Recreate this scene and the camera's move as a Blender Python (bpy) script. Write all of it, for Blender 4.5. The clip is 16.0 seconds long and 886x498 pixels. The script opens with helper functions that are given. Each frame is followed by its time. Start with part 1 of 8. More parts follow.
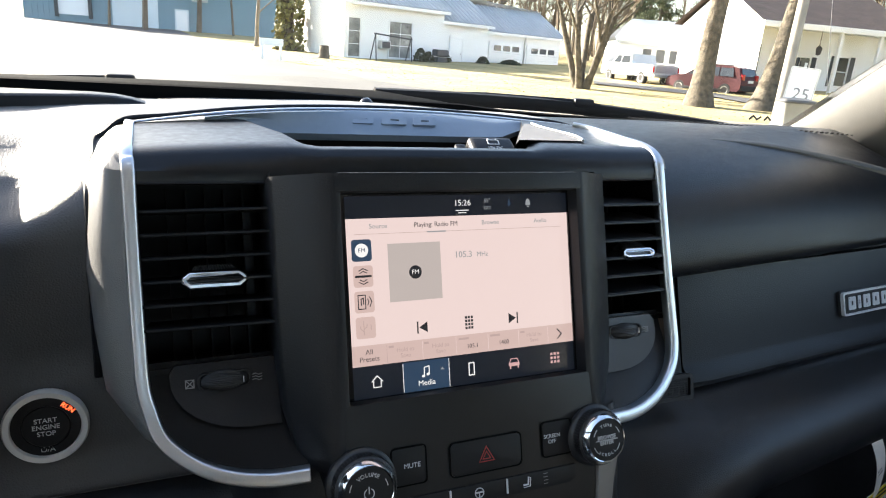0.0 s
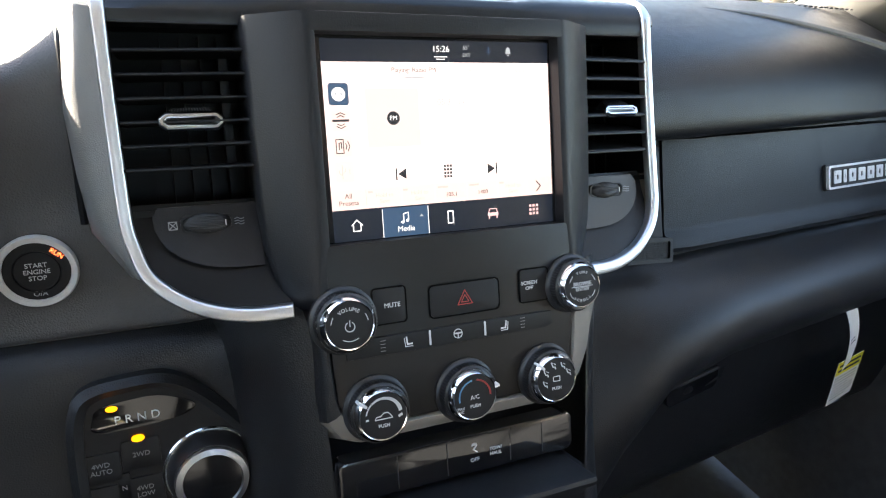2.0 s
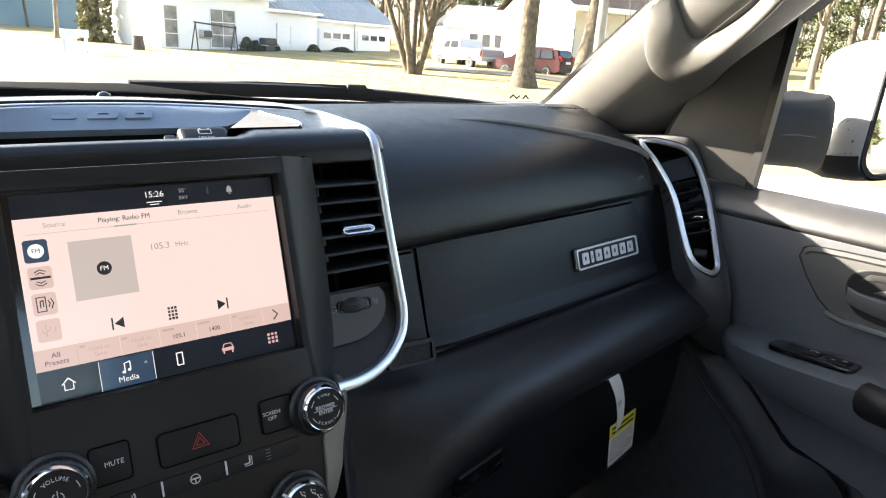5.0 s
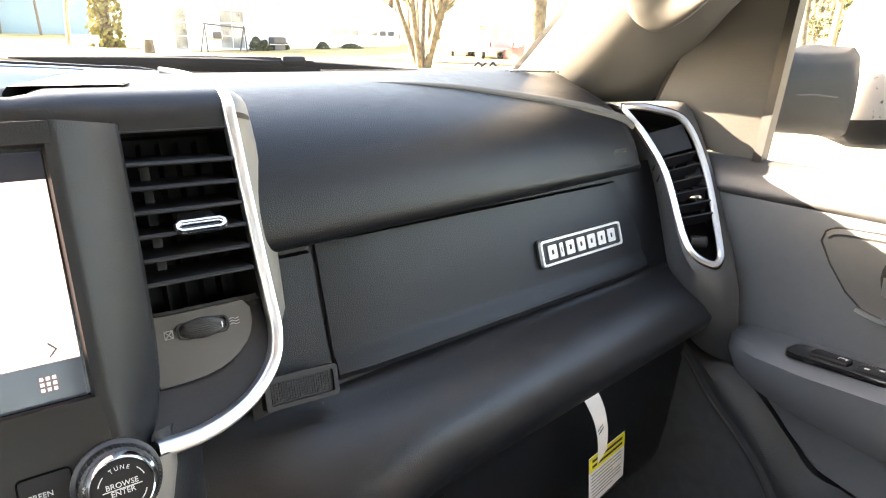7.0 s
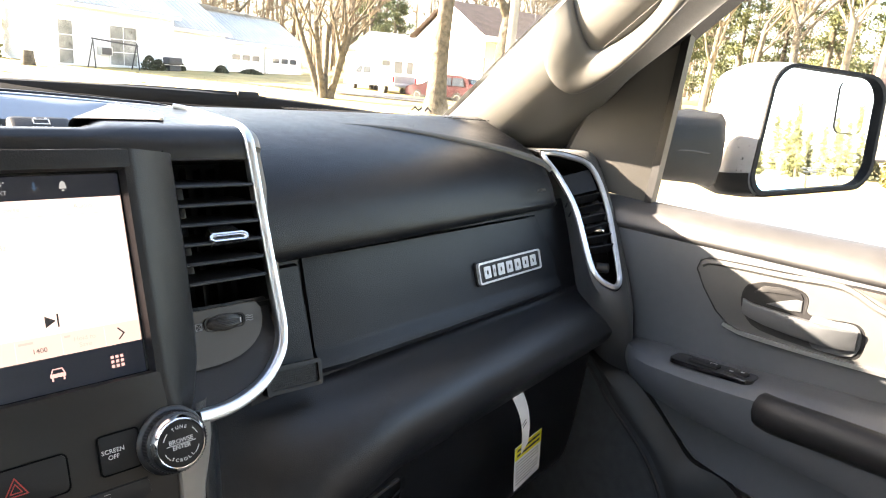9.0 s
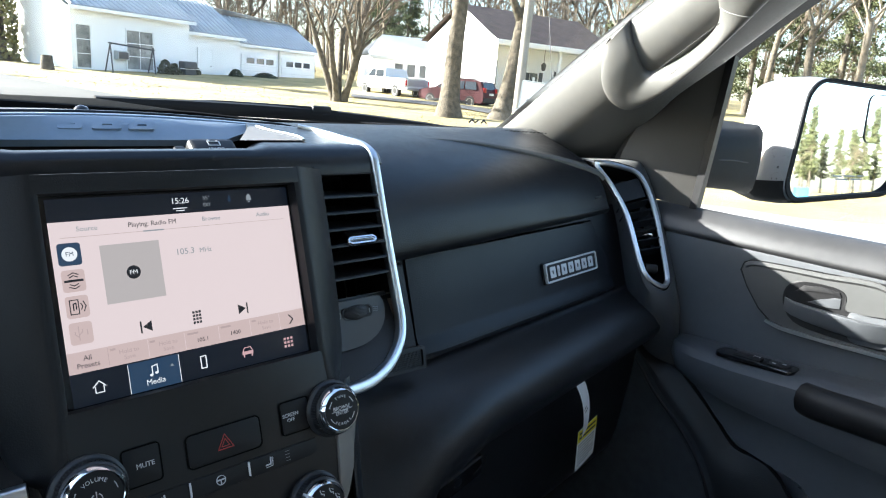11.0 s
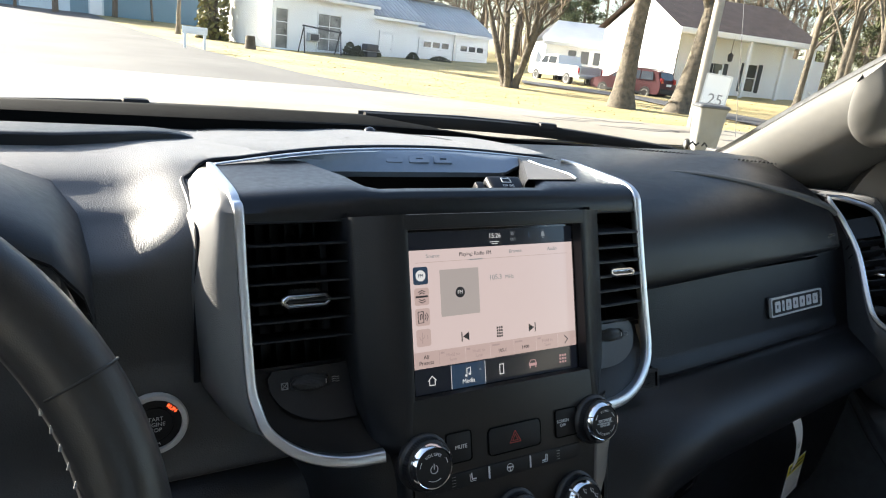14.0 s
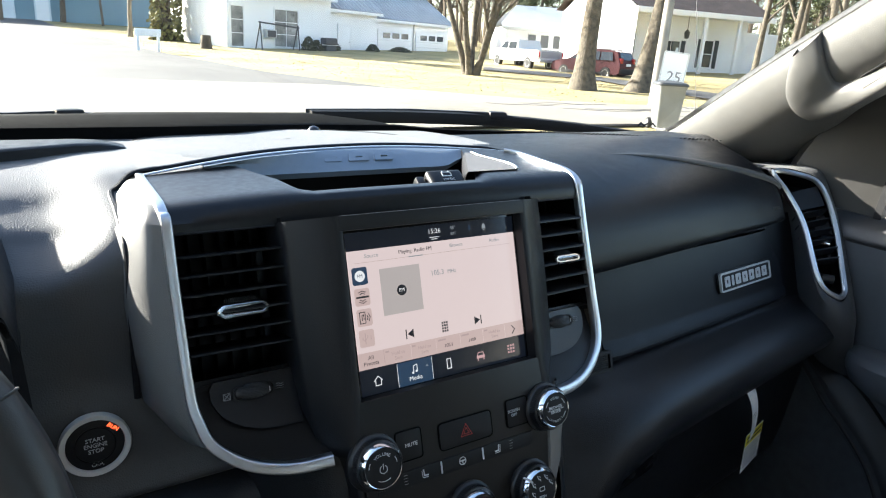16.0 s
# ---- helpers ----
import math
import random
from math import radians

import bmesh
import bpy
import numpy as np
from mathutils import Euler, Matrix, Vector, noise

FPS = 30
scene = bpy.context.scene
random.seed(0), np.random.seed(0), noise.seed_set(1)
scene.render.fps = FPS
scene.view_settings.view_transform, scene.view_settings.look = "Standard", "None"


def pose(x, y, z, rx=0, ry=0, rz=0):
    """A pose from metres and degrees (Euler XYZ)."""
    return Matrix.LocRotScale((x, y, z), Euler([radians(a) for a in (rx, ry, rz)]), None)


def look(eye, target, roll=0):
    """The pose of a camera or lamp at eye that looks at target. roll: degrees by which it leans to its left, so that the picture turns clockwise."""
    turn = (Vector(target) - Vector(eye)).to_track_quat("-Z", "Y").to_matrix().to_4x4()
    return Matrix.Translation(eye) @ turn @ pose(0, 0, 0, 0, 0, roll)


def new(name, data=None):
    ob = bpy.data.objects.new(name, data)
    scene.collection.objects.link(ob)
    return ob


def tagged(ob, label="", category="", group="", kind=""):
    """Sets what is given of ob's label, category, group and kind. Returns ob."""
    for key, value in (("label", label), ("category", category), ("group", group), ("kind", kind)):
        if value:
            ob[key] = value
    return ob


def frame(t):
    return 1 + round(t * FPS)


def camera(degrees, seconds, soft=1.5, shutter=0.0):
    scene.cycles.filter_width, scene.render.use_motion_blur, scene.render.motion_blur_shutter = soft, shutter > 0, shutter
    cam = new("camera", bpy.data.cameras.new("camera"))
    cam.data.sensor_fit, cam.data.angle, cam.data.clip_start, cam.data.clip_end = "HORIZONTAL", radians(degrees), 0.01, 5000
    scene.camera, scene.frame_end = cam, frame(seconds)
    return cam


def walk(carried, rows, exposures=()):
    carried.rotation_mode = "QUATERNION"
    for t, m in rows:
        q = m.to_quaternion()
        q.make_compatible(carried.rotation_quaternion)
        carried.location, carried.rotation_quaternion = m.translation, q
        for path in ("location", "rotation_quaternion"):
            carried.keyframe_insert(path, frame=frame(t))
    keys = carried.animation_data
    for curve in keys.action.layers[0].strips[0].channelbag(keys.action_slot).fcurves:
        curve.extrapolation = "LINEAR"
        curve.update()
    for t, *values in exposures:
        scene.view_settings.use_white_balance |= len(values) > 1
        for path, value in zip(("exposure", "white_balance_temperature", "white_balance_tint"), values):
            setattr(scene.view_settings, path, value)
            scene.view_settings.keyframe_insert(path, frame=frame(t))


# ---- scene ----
cam = camera(68.2, 16.0, soft=1.1)
PATH = [
    (0, (0.023, -0.012, 1.515), (0.817, 1.732, 0.942), 4.4),
    (0.5, (0.03, -0.031, 1.488), (0.842, 1.678, 0.84), 3.8),
    (1, (0.027, -0.039, 1.474), (0.836, 1.647, 0.765), 4.1),
    (1.5, (0.027, -0.042, 1.481), (0.8, 1.637, 0.717), 3.8),
    (2, (0.031, -0.039, 1.472), (0.806, 1.618, 0.663), 4.3),
    (2.5, (0.039, -0.04, 1.485), (0.835, 1.63, 0.726), 4.2),
    (3, (0.064, -0.058, 1.511), (1.02, 1.576, 0.866), 4.5),
    (3.5, (0.074, -0.073, 1.526), (1.164, 1.506, 0.962), 4.4),
    (4, (0.09, -0.078, 1.525), (1.239, 1.465, 0.98), 3.2),
    (4.5, (0.086, -0.081, 1.527), (1.246, 1.447, 0.961), 4.2),
    (5, (0.106, -0.084, 1.522), (1.288, 1.422, 0.943), 3.2),
    (7.5, (0.288, -0.006, 1.476), (1.427, 1.523, 0.874), 0.7),
    (8, (0.258, -0.024, 1.48), (1.501, 1.423, 0.88), 2.4),
    (10.5, (0.038, -0.086, 1.512), (1.473, 1.25, 1.119), 4.6),
    (11, (0.032, -0.068, 1.51), (1.398, 1.311, 1.027), 4.7),
    (11.5, (0.025, -0.046, 1.511), (1.309, 1.396, 0.989), 5.6),
    (12, (-0.002, -0.032, 1.513), (1.176, 1.502, 1.004), 4.7),
    (12.5, (-0.022, -0.018, 1.509), (0.966, 1.629, 0.952), 3.2),
    (13, (-0.048, -0.02, 1.522), (0.886, 1.668, 0.995), 2.8),
    (13.5, (-0.071, -0.04, 1.54), (0.885, 1.644, 1.041), 3.0),
    (14, (-0.104, -0.059, 1.562), (0.884, 1.585, 0.995), 6.3),
    (14.5, (-0.102, -0.076, 1.579), (0.965, 1.531, 1.052), 5.1),
    (15, (-0.086, -0.073, 1.569), (0.98, 1.508, 0.963), 5.0),
    (15.5, (-0.08, -0.073, 1.569), (0.967, 1.526, 0.98), 3.7),
    (16, (-0.078, -0.07, 1.569), (0.979, 1.522, 0.981), 3.6),
]
EXPOSURES = [(0, 3.05, 6700, 10), (0.5, 3.38, 6600, 9), (1.0, 3.63, 6700, 10), (1.5, 3.92, 6800, 10), (2.0, 4.22, 7000, 11), (2.5, 3.88, 7100, 11), (3.0, 3.57, 7200, 11), (3.5, 3.36, 7250, 11), (5.2, 3.25, 7000, 11), (7.3, 4.95, 8700, 16), (8.2, 4.88, 8500, 16), (10.3, 2.9, 6400, 8), (11.0, 3.0, 6000, 6), (12.0, 3.15, 6200, 8), (12.5, 3.2, 6400, 9), (13.0, 3.28, 6400, 9), (13.5, 2.98, 6500, 9), (14.0, 2.68, 6600, 9), (14.5, 2.5, 6700, 9), (15.0, 2.8, 6300, 7), (16, 2.85, 6250, 7)]
walk(cam, [(t, look(eye, target, roll)) for t, eye, target, roll in PATH], EXPOSURES)

# ---- world, sun ----
SUN = Vector((-0.72, 1.0, 0.50)).normalized()
world = bpy.data.worlds.new("world")
scene.world = world
world.use_nodes = True
wn = world.node_tree
sky = wn.nodes.new("ShaderNodeTexSky")
sky.sky_type, sky.sun_disc = "NISHITA", False
sky.sun_elevation, sky.sun_rotation = radians(22), radians(-36)
sky.air_density, sky.dust_density = 1.0, 1.6
wn.links.new(sky.outputs[0], wn.nodes["Background"].inputs[0])
wn.nodes["Background"].inputs[1].default_value = 0.08
sun = new("sun", bpy.data.lights.new("sun", "SUN"))
sun.data.energy, sun.data.angle, sun.data.color = 5.0, radians(0.6), (1.0, 0.93, 0.82)
sun.matrix_world = look(SUN * 60, (0, 0, 0))

# ---- materials ----


def mat(name, color, rough=0.5, metal=0.0, vary=0.15, scale=8.0, bump=0.0, bump_scale=200.0, grain="noise", spec=0.5, coat=0.0, second=None, rvary=0.08):
    """A surface with two scales of colour variation, uneven gloss and fine relief."""
    m = bpy.data.materials.new(name)
    m.use_nodes = True
    n, l = m.node_tree.nodes, m.node_tree.links
    b = n["Principled BSDF"]
    tc = n.new("ShaderNodeTexCoord")
    big = n.new("ShaderNodeTexNoise")
    big.inputs["Scale"].default_value, big.inputs["Detail"].default_value = scale, 6
    fine = n.new("ShaderNodeTexNoise")
    fine.inputs["Scale"].default_value, fine.inputs["Detail"].default_value = scale * 14, 4
    l.new(tc.outputs["Object"], big.inputs["Vector"])
    l.new(tc.outputs["Object"], fine.inputs["Vector"])
    add = n.new("ShaderNodeMath")
    add.operation = "MULTIPLY_ADD"
    add.inputs[1].default_value = 0.35
    l.new(fine.outputs["Fac"], add.inputs[0])
    l.new(big.outputs["Fac"], add.inputs[2])
    ramp = n.new("ShaderNodeMapRange")
    ramp.inputs["From Min"].default_value, ramp.inputs["From Max"].default_value = 0.42, 0.93
    l.new(add.outputs[0], ramp.inputs["Value"])
    mix = n.new("ShaderNodeMix")
    mix.data_type = "RGBA"
    c = Vector(color)
    lo = c * (1 - vary)
    hi = Vector(second) if second else c * (1 + vary)
    mix.inputs["A"].default_value = (*lo, 1)
    mix.inputs["B"].default_value = (*hi, 1)
    l.new(ramp.outputs[0], mix.inputs["Factor"])
    l.new(mix.outputs["Result"], b.inputs["Base Color"])
    rr = n.new("ShaderNodeMapRange")
    rr.inputs["To Min"].default_value, rr.inputs["To Max"].default_value = max(0.02, rough - rvary), min(1, rough + rvary)
    l.new(fine.outputs["Fac"], rr.inputs["Value"])
    l.new(rr.outputs[0], b.inputs["Roughness"])
    b.inputs["Metallic"].default_value = metal
    b.inputs["Specular IOR Level"].default_value = spec
    b.inputs["Coat Weight"].default_value = coat
    b.inputs["Coat Roughness"].default_value = 0.08
    if bump:
        if grain == "leather":
            g = n.new("ShaderNodeTexVoronoi")
            g.feature = "DISTANCE_TO_EDGE"
            g.inputs["Randomness"].default_value = 1.0
            out = g.outputs["Distance"]
        elif grain == "cells":
            g = n.new("ShaderNodeTexVoronoi")
            out = g.outputs["Distance"]
        else:
            g = n.new("ShaderNodeTexNoise")
            g.inputs["Detail"].default_value = 5
            out = g.outputs["Fac"]
        g.inputs["Scale"].default_value = bump_scale
        l.new(tc.outputs["Object"], g.inputs["Vector"])
        bn = n.new("ShaderNodeBump")
        bn.inputs["Strength"].default_value, bn.inputs["Distance"].default_value = bump, 0.6 / bump_scale
        l.new(out, bn.inputs["Height"])
        l.new(bn.outputs[0], b.inputs["Normal"])
    return m


def lit(name, color, strength, rough=0.2, base=(0.02, 0.02, 0.02)):
    """A surface that gives off light: a display segment or a lamp."""
    m = mat(name, base, rough, vary=0.05, spec=0.35)
    b = m.node_tree.nodes["Principled BSDF"]
    b.inputs["Emission Color"].default_value = (*color, 1)
    b.inputs["Emission Strength"].default_value = strength
    return m


def pane(name, tint=(1, 1, 1), gloss=0.06, dust=0.0):
    """Thin clear glass: see-through, with a faint mirror image that grows at grazing angles, and a film of dust."""
    m = bpy.data.materials.new(name)
    m.use_nodes = True
    n, l = m.node_tree.nodes, m.node_tree.links
    n.remove(n["Principled BSDF"])
    tr, gl, fr, mx = n.new("ShaderNodeBsdfTransparent"), n.new("ShaderNodeBsdfGlossy"), n.new("ShaderNodeLayerWeight"), n.new("ShaderNodeMixShader")
    tr.inputs[0].default_value = (*tint, 1)
    gl.inputs["Roughness"].default_value = 0.02
    pw, sc = n.new("ShaderNodeMath"), n.new("ShaderNodeMath")
    pw.operation, pw.inputs[1].default_value = "POWER", 4.0
    sc.operation, sc.inputs[1].default_value, sc.inputs[2].default_value = "MULTIPLY_ADD", 0.5, gloss * 0.5
    l.new(fr.outputs["Facing"], pw.inputs[0])
    l.new(pw.outputs[0], sc.inputs[0])
    l.new(sc.outputs[0], mx.inputs[0])
    l.new(tr.outputs[0], mx.inputs[1])
    l.new(gl.outputs[0], mx.inputs[2])
    if dust:
        film, dm, tc, spots, rg = n.new("ShaderNodeBsdfTranslucent"), n.new("ShaderNodeMixShader"), n.new("ShaderNodeTexCoord"), n.new("ShaderNodeTexNoise"), n.new("ShaderNodeMapRange")
        film.inputs[0].default_value = (0.8, 0.8, 0.78, 1)
        spots.inputs["Scale"].default_value, spots.inputs["Detail"].default_value = 7, 8
        rg.inputs["From Min"].default_value, rg.inputs["From Max"].default_value = 0.3, 0.75
        rg.inputs["To Min"].default_value, rg.inputs["To Max"].default_value = dust * 0.6, dust * 1.6
        l.new(tc.outputs["Object"], spots.inputs["Vector"])
        l.new(spots.outputs["Fac"], rg.inputs["Value"])
        l.new(rg.outputs[0], dm.inputs[0])
        l.new(mx.outputs[0], dm.inputs[1])
        l.new(film.outputs[0], dm.inputs[2])
        mx = dm
    l.new(mx.outputs[0], n["Material Output"].inputs[0])
    return m


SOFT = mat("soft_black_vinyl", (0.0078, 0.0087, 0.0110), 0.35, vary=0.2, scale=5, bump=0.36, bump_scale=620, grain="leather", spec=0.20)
# Lighter copy of SOFT; sunlight on the dash is put into its colour.
SOFT_LIT = mat("grained_vinyl_lit", (0.032, 0.034, 0.037), 0.47, vary=0.2, scale=5, bump=0.34, bump_scale=480, grain="leather", spec=0.75)
SOFT_LIT.node_tree.nodes["Principled BSDF"].inputs["Sheen Weight"].default_value = 0.12
ROLL = mat("padded_black_vinyl", (0.0125, 0.0132, 0.0155), 0.34, vary=0.25, scale=6, bump=0.3, bump_scale=560, grain="leather", spec=0.36)
LEATHER = mat("black_leather", (0.036, 0.036, 0.038), 0.42, vary=0.25, scale=6, bump=0.22, bump_scale=560, grain="leather")
KNEE = mat("grained_knee_vinyl", (0.0115, 0.0122, 0.0138), 0.44, vary=0.25, scale=6, bump=0.32, bump_scale=520, grain="leather", spec=0.4)
RIMLEATHER = mat("smooth_black_leather", (0.020, 0.020, 0.021), 0.38, vary=0.2, scale=8, bump=0.12, bump_scale=900, grain="leather")
HARD = mat("hard_black_plastic", (0.0085, 0.0092, 0.0112), 0.43, vary=0.15, scale=9, bump=0.25, bump_scale=900, spec=0.3)
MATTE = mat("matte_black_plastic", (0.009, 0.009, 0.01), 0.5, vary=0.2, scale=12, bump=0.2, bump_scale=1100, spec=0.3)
# Near black, so the shade inside the ducts is put into the colour.
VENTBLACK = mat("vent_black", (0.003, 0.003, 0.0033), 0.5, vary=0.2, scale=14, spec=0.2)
HOODMAT = mat("dusty_satin_plastic", (0.0062, 0.0068, 0.0085), 0.36, vary=0.6, scale=11, bump=0.10, bump_scale=700, rvary=0.14, spec=0.34)
CHEEK = mat("grey_grained_plastic", (0.115, 0.114, 0.110), 0.5, vary=0.12, scale=8, bump=0.3, bump_scale=700, grain="leather")
PIANO = mat("gloss_black", (0.006, 0.006, 0.007), 0.12, vary=0.2, scale=10, coat=0.4)
INSERT = mat("satin_black_insert", (0.0115, 0.0105, 0.010), 0.4, vary=0.15, scale=10, bump=0.1, bump_scale=1200, spec=0.3)
SATIN = mat("satin_silver", (0.60, 0.61, 0.63), 0.36, metal=1.0, vary=0.02, scale=16, rvary=0.03)
CHROME = mat("bright_chrome", (0.78, 0.79, 0.80), 0.10, metal=1.0, vary=0.05, scale=20)
KNURL = mat("knurled_black", (0.015, 0.015, 0.016), 0.4, vary=0.2, scale=30)
TITAN = mat("taupe_satin_plastic", (0.20, 0.185, 0.165), 0.42, vary=0.1, scale=12, bump=0.08, bump_scale=900)
# Blue here is the sky's reflection on the bar, put into the base colour.
SKYBAR = mat("satin_plastic_sky_tint", (0.18, 0.225, 0.285), 0.42, vary=0.12, scale=14, bump=0.08, bump_scale=800)
DOORGREY = mat("dark_grey_door_plastic", (0.070, 0.075, 0.083), 0.48, vary=0.14, scale=7, bump=0.2, bump_scale=620, grain="leather")
DOORLIGHT = mat("grey_door_insert", (0.066, 0.067, 0.067), 0.42, vary=0.08, scale=9, bump=0.1, bump_scale=900)
CREST = mat("sunlit_vinyl_crest", (0.085, 0.084, 0.080), 0.5, vary=0.25, scale=9, bump=0.3, bump_scale=520, grain="leather", spec=0.4)
WHEELPLATE = mat("smooth_grey_plate", (0.0550, 0.0539, 0.0506), 0.42, vary=0.08, scale=14, bump=0.04, bump_scale=900)
WOOD = mat("dark_wood_grain_trim", (0.05, 0.042, 0.038), 0.35, vary=0.4, scale=30, coat=0.3)
PILLAR = mat("grey_grained_pillar", (0.096, 0.095, 0.090), 0.50, vary=0.16, scale=6, bump=0.3, bump_scale=620, grain="leather")
SAIL = mat("grained_sail_plastic", (0.034, 0.032, 0.029), 0.58, vary=0.12, scale=6, bump=0.4, bump_scale=700, grain="leather")
HEADLINER = mat("light_grey_headliner", (0.36, 0.353, 0.335), 0.9, vary=0.1, scale=20, bump=0.4, bump_scale=500)
CARPET = mat("black_carpet", (0.040, 0.043, 0.047), 0.95, vary=0.2, scale=60, bump=0.8, bump_scale=900)
RUBBER = mat("black_rubber", (0.004, 0.004, 0.0045), 0.6, vary=0.3, scale=12, bump=0.2, bump_scale=400, spec=0.2)
COWLBLACK = mat("dusty_cowl_plastic", (0.0030, 0.0034, 0.0030), 0.8, vary=0.85, scale=34, bump=0.15, bump_scale=260, spec=0.06)
INK = mat("pale_grey_print", (0.62, 0.62, 0.62), 0.5, vary=0.05, scale=40)
DIM = mat("dim_grey_print", (0.22, 0.22, 0.22), 0.5, vary=0.05, scale=40)
REDINK = mat("red_print", (0.32, 0.03, 0.025), 0.5, vary=0.05, scale=40)
BLUEINK = mat("blue_print", (0.10, 0.26, 0.42), 0.5, vary=0.05, scale=40)
PAPER = mat("white_paper", (0.78, 0.77, 0.74), 0.8, vary=0.06, scale=30)
YELLOW = mat("yellow_print", (0.80, 0.68, 0.02), 0.7, vary=0.05, scale=30)
BARS = mat("grey_print", (0.35, 0.34, 0.32), 0.8, vary=0.1, scale=50)
DARKINK = mat("black_print", (0.02, 0.02, 0.02), 0.7, vary=0.1, scale=50)
AMBER = lit("amber_lamp", (1.0, 0.30, 0.0), 0.22)
PALESILVER = mat("pale_silver_paint", (0.11, 0.11, 0.112), 0.6, metal=0.0, vary=0.06, scale=30, spec=0.25)
ARMBLACK = mat("matt_black_mirror_plastic", (0.008, 0.0085, 0.0095), 0.7, vary=0.2, scale=12, bump=0.2, bump_scale=600, spec=0.15)
START_RING = mat("satin_light_ring", (0.62, 0.61, 0.59), 0.45, metal=0.0, vary=0.04, scale=30)
SEAM = mat("dark_joint", (0.0012, 0.0012, 0.0012), 0.8, vary=0.1, scale=30, spec=0.1)
BADGE = mat("pale_badge_silver", (0.66, 0.67, 0.68), 0.3, metal=0.35, vary=0.04, scale=30)
RUNRED = lit("red_run_lamp", (1.0, 0.10, 0.03), 0.6)
NEEDLE = lit("red_needle", (1.0, 0.05, 0.04), 0.3)
S_WHITE = lit("display_pale_pink", (0.80, 0.645, 0.625), 0.128)
S_GREY = lit("display_grey", (0.50, 0.44, 0.42), 0.127)
S_PINK = lit("display_dull_pink", (0.62, 0.46, 0.43), 0.127)
S_DARK = lit("display_navy", (0.006, 0.009, 0.017), 0.10, rough=0.12)
S_BLUE = lit("display_blue", (0.030, 0.065, 0.125), 0.10, rough=0.12)
S_NAVY = lit("display_icon_navy", (0.03, 0.06, 0.11), 0.121)
S_INK = lit("display_ink", (0.03, 0.03, 0.035), 0.067)
S_FAINT = lit("display_faint_ink", (0.50, 0.37, 0.35), 0.121)
S_LIGHT = lit("display_white", (0.85, 0.85, 0.85), 0.134)
S_MID = lit("display_mid_grey", (0.26, 0.28, 0.30), 0.134)
S_ROSE = lit("display_rose", (0.60, 0.36, 0.36), 0.134)
GLASS = pane("clear_glass", (0.97, 0.985, 0.98), 0.05)
SCREENGLASS = pane("dusty_clear_glass", (0.97, 0.985, 0.98), 0.05, 0.0004)
MIRROR = mat("mirror_silver", (0.93, 0.94, 0.94), 0.015, metal=1.0, vary=0.01, scale=3, rvary=0.005)
MIRRORCASE = mat("silver_car_paint", (0.50, 0.51, 0.53), 0.3, metal=0.7, vary=0.06, scale=12, coat=0.5)

# ---- helpers of the scene ----


def part(name, bm, material, parent=None, label="", sharp=38, world_m=None):
    """Link a bmesh as one mesh object under a thing or a part."""
    bmesh.ops.recalc_face_normals(bm, faces=bm.faces)
    limit = radians(sharp)
    for f in bm.faces:
        f.smooth = True
    for e in bm.edges:
        if len(e.link_faces) == 2 and e.calc_face_angle(0) > limit:
            e.smooth = False
    me = bpy.data.meshes.new(name)
    bm.to_mesh(me)
    bm.free()
    me.materials.append(material)
    ob = new(name, me)
    ob.parent = parent
    if label:
        ob["label"] = label
    return ob


def thing(name, label, category, at=(0, 0, 0), group="", kind=""):
    e = new(name)
    e.empty_display_size = 0.02
    e.location = at
    return tagged(e, label, category, group, kind)


def solid(name, bm, material, label, category, group="", kind="", sharp=38):
    return tagged(part(name, bm, material, None, "", sharp), label, category, group, kind)


def moved(bm, m):
    bmesh.ops.transform(bm, matrix=m, verts=bm.verts)
    return bm


def joined(*bms):
    """Several bmeshes of one part as one bmesh."""
    out = bmesh.new()
    for b in bms:
        me = bpy.data.meshes.new("tmp")
        b.to_mesh(me)
        b.free()
        out.from_mesh(me)
        bpy.data.meshes.remove(me)
    return out


def box(x0, x1, y0, y1, z0, z1, bevel=0.0, seg=2):
    bm = bmesh.new()
    bmesh.ops.create_cube(bm, size=1)
    for v in bm.verts:
        v.co = Vector((x0 + (v.co.x + 0.5) * (x1 - x0), y0 + (v.co.y + 0.5) * (y1 - y0), z0 + (v.co.z + 0.5) * (z1 - z0)))
    if bevel:
        bmesh.ops.bevel(bm, geom=bm.edges[:], offset=bevel, segments=seg, profile=0.6, affect="EDGES", clamp_overlap=True)
    return bm


def loft(rows, close_u=False, cap=False):
    """A surface through rows of points; close_u joins each row's end to its start."""
    bm = bmesh.new()
    vs = [[bm.verts.new(p) for p in r] for r in rows]
    n = len(rows[0])
    for a, b in zip(vs, vs[1:]):
        for i in range(n if close_u else n - 1):
            j = (i + 1) % n
            try:
                bm.faces.new((a[i], a[j], b[j], b[i]))
            except ValueError:
                pass
    if cap:
        for r in (vs[0], vs[-1]):
            try:
                bm.faces.new(r)
            except ValueError:
                pass
    return bm


def smooth_path(pts, per=6, closed=False):
    """Catmull-Rom points through pts."""
    pts = [Vector(p) for p in pts]
    n, out = len(pts), []
    for i in range(n if closed else n - 1):
        p1, p2 = pts[i], pts[(i + 1) % n]
        p0 = pts[i - 1] if (i or closed) else p1 * 2 - p2
        p3 = pts[(i + 2) % n] if (closed or i + 2 < n) else p2 * 2 - p1
        for k in range(per):
            t = k / per
            out.append(0.5 * (2 * p1 + (p2 - p0) * t + (2 * p0 - 5 * p1 + 4 * p2 - p3) * t * t + (3 * p1 - p0 - 3 * p2 + p3) * t ** 3))
